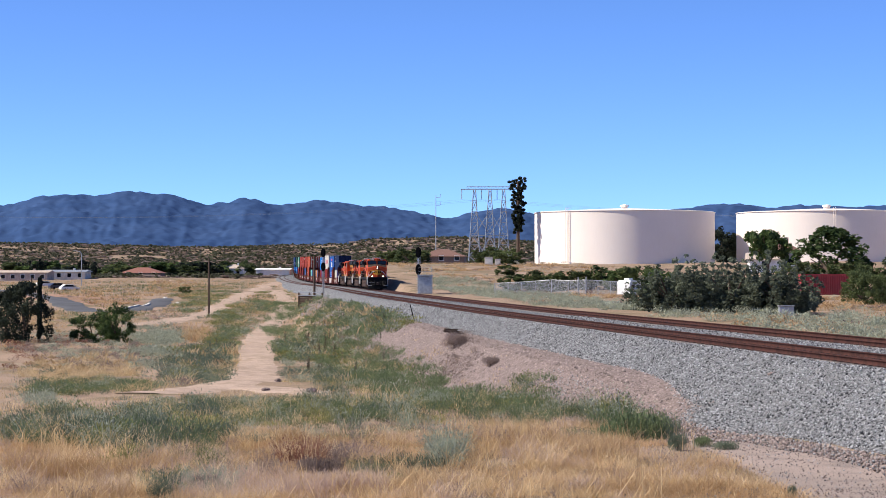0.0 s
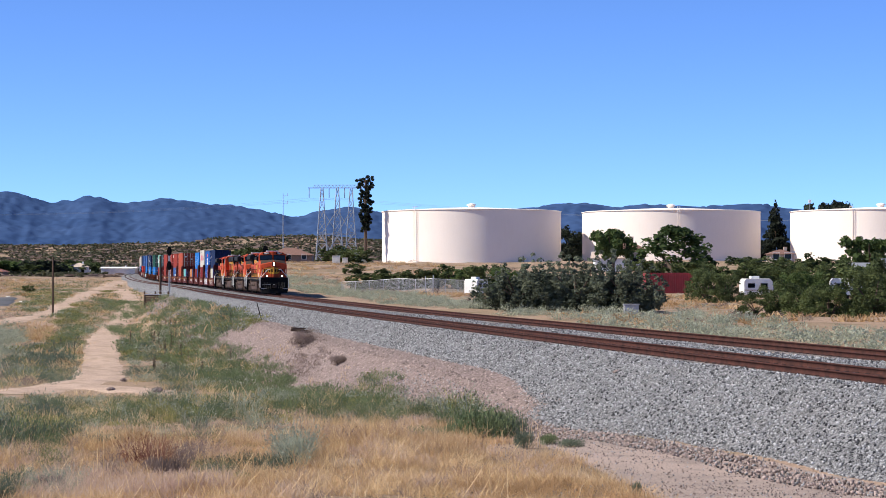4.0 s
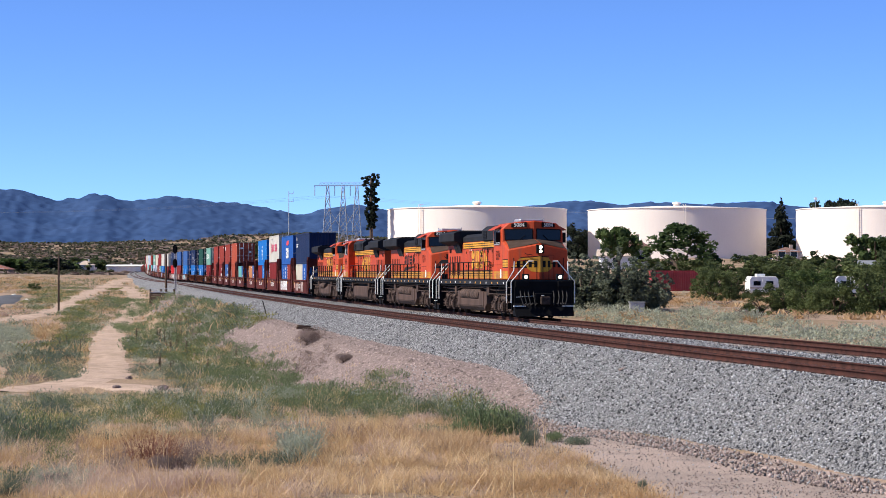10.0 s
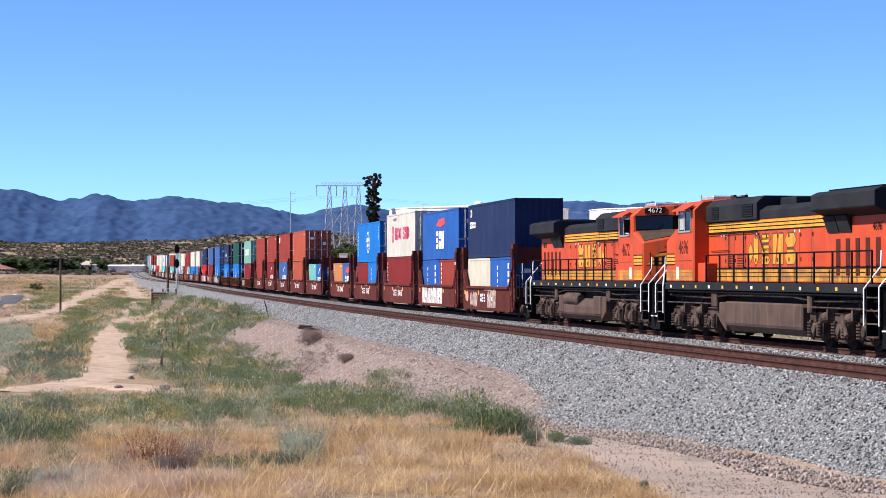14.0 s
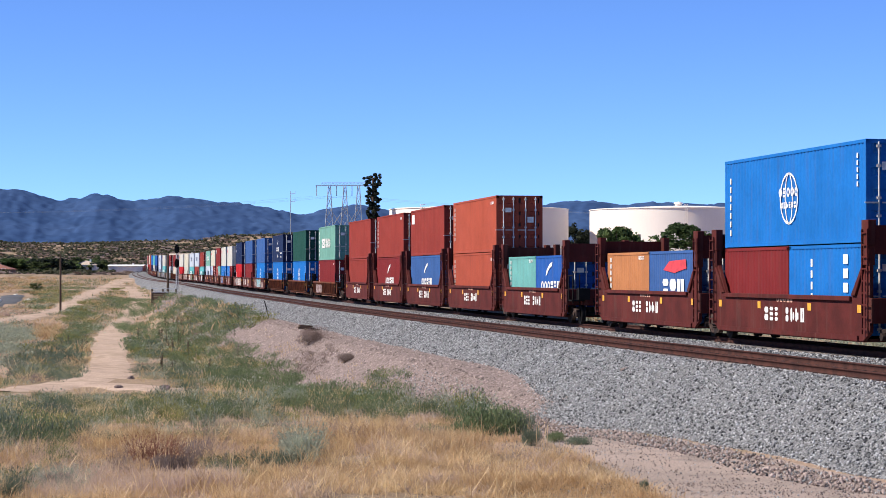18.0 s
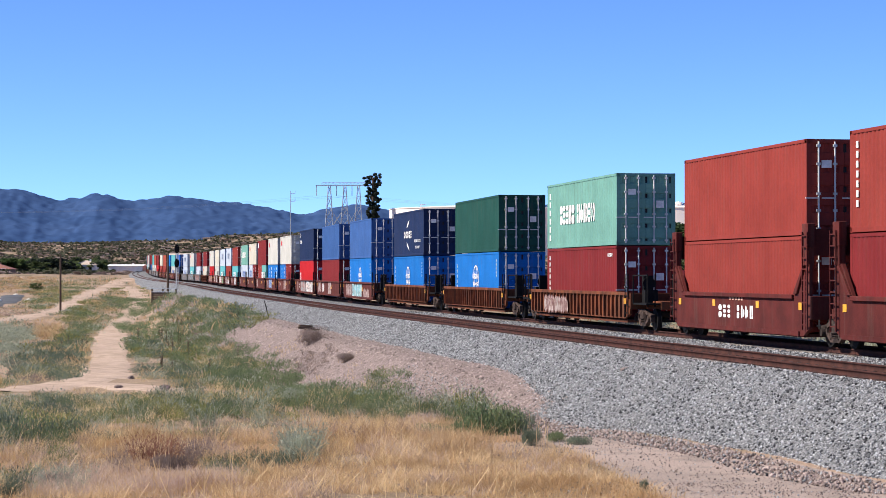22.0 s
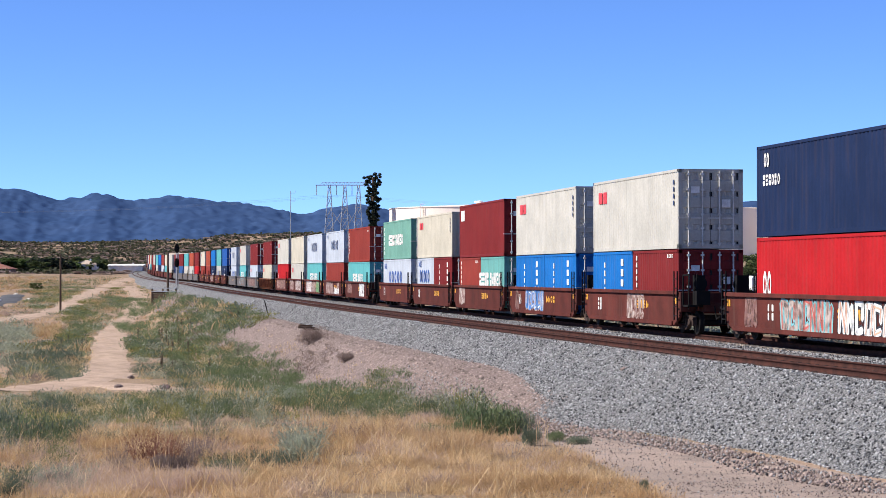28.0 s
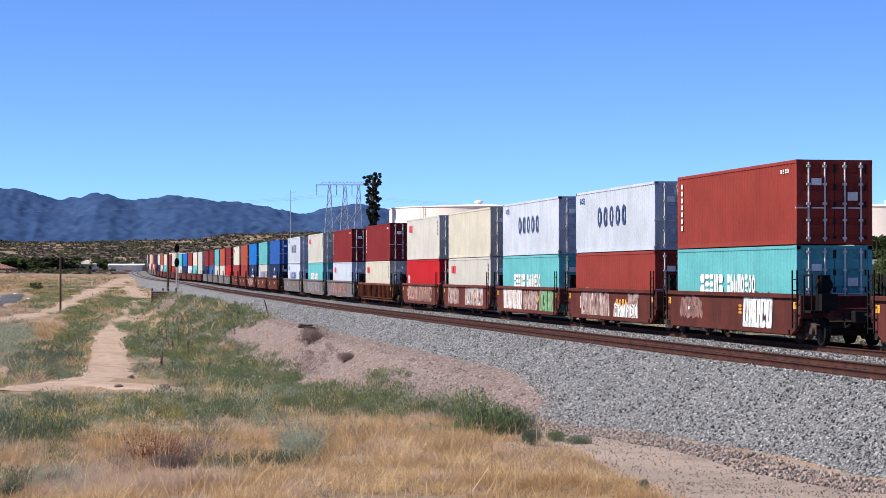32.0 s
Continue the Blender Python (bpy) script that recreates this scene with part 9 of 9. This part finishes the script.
def red_shed():
    x, y = at(1196, 262)
    t = thing("storage_container", "dull red ribbed steel storage container on dirt", "container")
    t.matrix_basis = pose(x, y, land1(x, y), 0, 0, 4)
    m = mat("dull_red_paint", (0.34, 0.045, 0.05), 0.65, rgb2=(0.27, 0.04, 0.045), scale=1, fine=10, dirt=(0.2, 0.06, 0.05))
    part("shell", corrugated(6.06, 2.6, 2.44), m, t)
    part("edge_frame", frame_geo(6.06, 2.6, 2.44), m, t)
    g = Geo()
    for i in range(22):
        g.box(-2.9 + i * 0.275, -2.8 + i * 0.275, -1.28, -1.20, 0.1, 2.5)
    part("wall_rib", g, m, t)


red_shed()


def trailer(px, d, length, turn, label, roofbox=True, size=0.75):
    x, y = at(px, d)
    t = thing("travel_trailer", label, "trailer", "parked trailers")
    t.matrix_basis = pose(x, y, land1(x, y), 0, 0, turn) @ Matrix.Diagonal((size, size, size, 1))
    h = length / 2
    prof = [(-h, 0.55), (h - 0.3, 0.55), (h, 1.1), (h - 0.1, 2.3), (h - 0.5, 2.75), (-h + 0.3, 2.75), (-h, 2.4)]
    b = part("body", Geo().prism(prof, "y", -1.15, 1.15), WHITE, t, bevel=0.05)
    for q in (-h * 0.5, h * 0.35):
        part("window", Geo().box(q - 0.5, q + 0.5, -1.18, -1.14, 1.5, 2.1), GLASS, b)
    part("door", Geo().box(-0.3, 0.35, -1.175, -1.145, 0.65, 2.35), WHITE, b)
    part("stripe", Geo().box(-h + 0.05, h - 0.35, -1.165, -1.15, 1.1, 1.25), STUCCO, b)
    for q in (-0.45, 0.45):
        part("wheel", Geo().tube((q, -1.1, 0.34), (q, -0.85, 0.34), 0.34, 14), BLACK, t)
    part("drawbar", Geo().prism([(h - 0.3, -0.1), (h + 1.1, -0.05), (h + 1.1, 0.05), (h - 0.3, 0.1)], "z", 0.45, 0.55), DARKSTEEL, t)
    if roofbox:
        part("roof_unit", Geo().box(-0.9, 0.3, -0.45, 0.45, 2.75, 3.1), WHITE, b, bevel=0.05)


trailer(1352, 215, 4.2, 8, "small white travel trailer parked among bushes")
trailer(1517, 205, 5.0, -6, "white camper roof showing above dark bushes", False)
trailer(856, 244, 3.6, 60, "small white trailer parked by the fence")


def car(px, d, turn, paint, label):
    x, y = at(px, d)
    t = thing("car", label, "car", "cars on the street")
    t.matrix_basis = pose(x, y, land1(x, y) + 0.08, 0, 0, turn)
    prof = [(-2.2, 0.35), (2.2, 0.35), (2.25, 0.75), (1.2, 0.95), (0.6, 1.5), (-1.3, 1.52), (-2.1, 0.98), (-2.25, 0.8)]
    b = part("body", Geo().prism(prof, "y", -0.88, 0.88), paint, t, bevel=0.04)
    part("side_window", Geo().prism([(0.95, 1.0), (0.5, 1.42), (-1.2, 1.44), (-1.8, 1.0)], "y", -0.895, 0.895), GLASS, b)
    part("windscreen", Geo().prism([(1.20, 0.97), (1.24, 0.97), (0.66, 1.49), (0.62, 1.49)], "y", -0.75, 0.75), GLASS, b)
    for q in (-1.35, 1.4):
        for s in (-0.78, 0.78):
            part("wheel", Geo().tube((q, s - 0.1, 0.32), (q, s + 0.1, 0.32), 0.32, 14), BLACK, t)


DARKCAR = mat("dark_car_paint", (0.03, 0.03, 0.04), 0.3, spec=0.6, bump=0)
car(-190, 500, 30, WHITE, "white car driving on the valley street")
car(-146, 462, 35, WHITE, "white car driving on the valley street")
car(-166, 480, 32, DARKCAR, "dark car on the valley street")


def street_lamp(px, d):
    x, y = at(px, d)
    t = thing("street_lamp", "grey curved street lamp by the valley road", "street lamp")
    t.matrix_basis = pose(x, y, land1(x, y))
    part("pole", Geo().pipe([(0, 0, -0.3), (0, 0, 8.0), (-0.4, 0, 8.6), (-1.6, 0, 8.9)], 0.12, 8), GALV, t)
    part("head", Geo().box(-2.2, -1.5, -0.15, 0.15, 8.82, 8.98), GALV, t, bevel=0.03)


street_lamp(-124, 530)

# boxes and boulders
for _px, _d, _w, _h in ((608, 425, 1.6, 1.6), (624, 428, 1.1, 1.3), (645, 432, 1.0, 2.4), (656, 430, 1.4, 1.2)):
    _x, _y = at(_px, _d)
    _t = thing("utility_box", "pale concrete utility box near the mast", "utility box", "utility boxes")
    _t.matrix_basis = pose(_x, _y, land1(_x, _y) - 0.05)
    part("body", Geo().box(-_w / 2, _w / 2, -0.5, 0.5, 0, _h), CREAMWALL, _t, bevel=0.04)
    part("lid", Geo().box(-_w / 2 - 0.05, _w / 2 + 0.05, -0.55, 0.55, _h, _h + 0.1), CREAMWALL, _t)
_x, _y = at(1130, 143)
_t = thing("utility_box", "low grey metal box under junipers", "utility box", "utility boxes")
_t.matrix_basis = pose(_x, _y, land1(_x, _y) - 0.05)
part("body", Geo().box(-0.5, 0.5, -0.4, 0.4, 0, 0.7), GALV, _t, bevel=0.04)
part("lid", Geo().box(-0.55, 0.55, -0.45, 0.45, 0.7, 0.76), GALV, _t)


def boulder(px, d, s, seed, label, material):
    x, y = at(px, d)
    bm = bmesh.new()
    bmesh.ops.create_icosphere(bm, subdivisions=2, radius=s)
    r = random.Random(seed)
    for v in bm.verts:
        v.co *= 1 + 0.28 * noise.noise(v.co * 1.7 / s + Vector((seed, 0, 0)))
        v.co.z *= 0.62
    me = bpy.data.meshes.new("boulder")
    bm.to_mesh(me)
    bm.free()
    me.materials.append(material)
    ob = tagged(new("boulder", me), label, "rock", "loose rocks")
    ob.matrix_basis = pose(x, y, land1(x, y) + s * 0.3, 0, 0, seed * 40)


for _i, (_px, _d, _s) in enumerate(((28, 395, 0.5), (50, 350, 0.6), (292, 98, 0.28), (210, 100, 0.22), (232, 112, 0.2), (340, 92, 0.3), (1108, 60, 0.18))):
    boulder(_px, _d, _s, _i, "pale weathered rock lying on dry ground", CREAMWALL if _i < 2 else PINK)


def motions():
    """The train runs along its track towards the eye and past it."""
    times = [i * 1.0 for i in range(33)]
    for ob, behind, half in MOVERS:
        lift, way = ob.get("lift", 0.0), ob.get("way", 1)
        local = pose(0, 0, lift, 0, 0, 0 if way > 0 else 180)
        walk(ob, [(t, line_pose(NOSE + behind - travelled(t), half) @ local) for t in times])
        for key in ("lift", "way"):
            if key in ob:
                del ob[key]


motions()
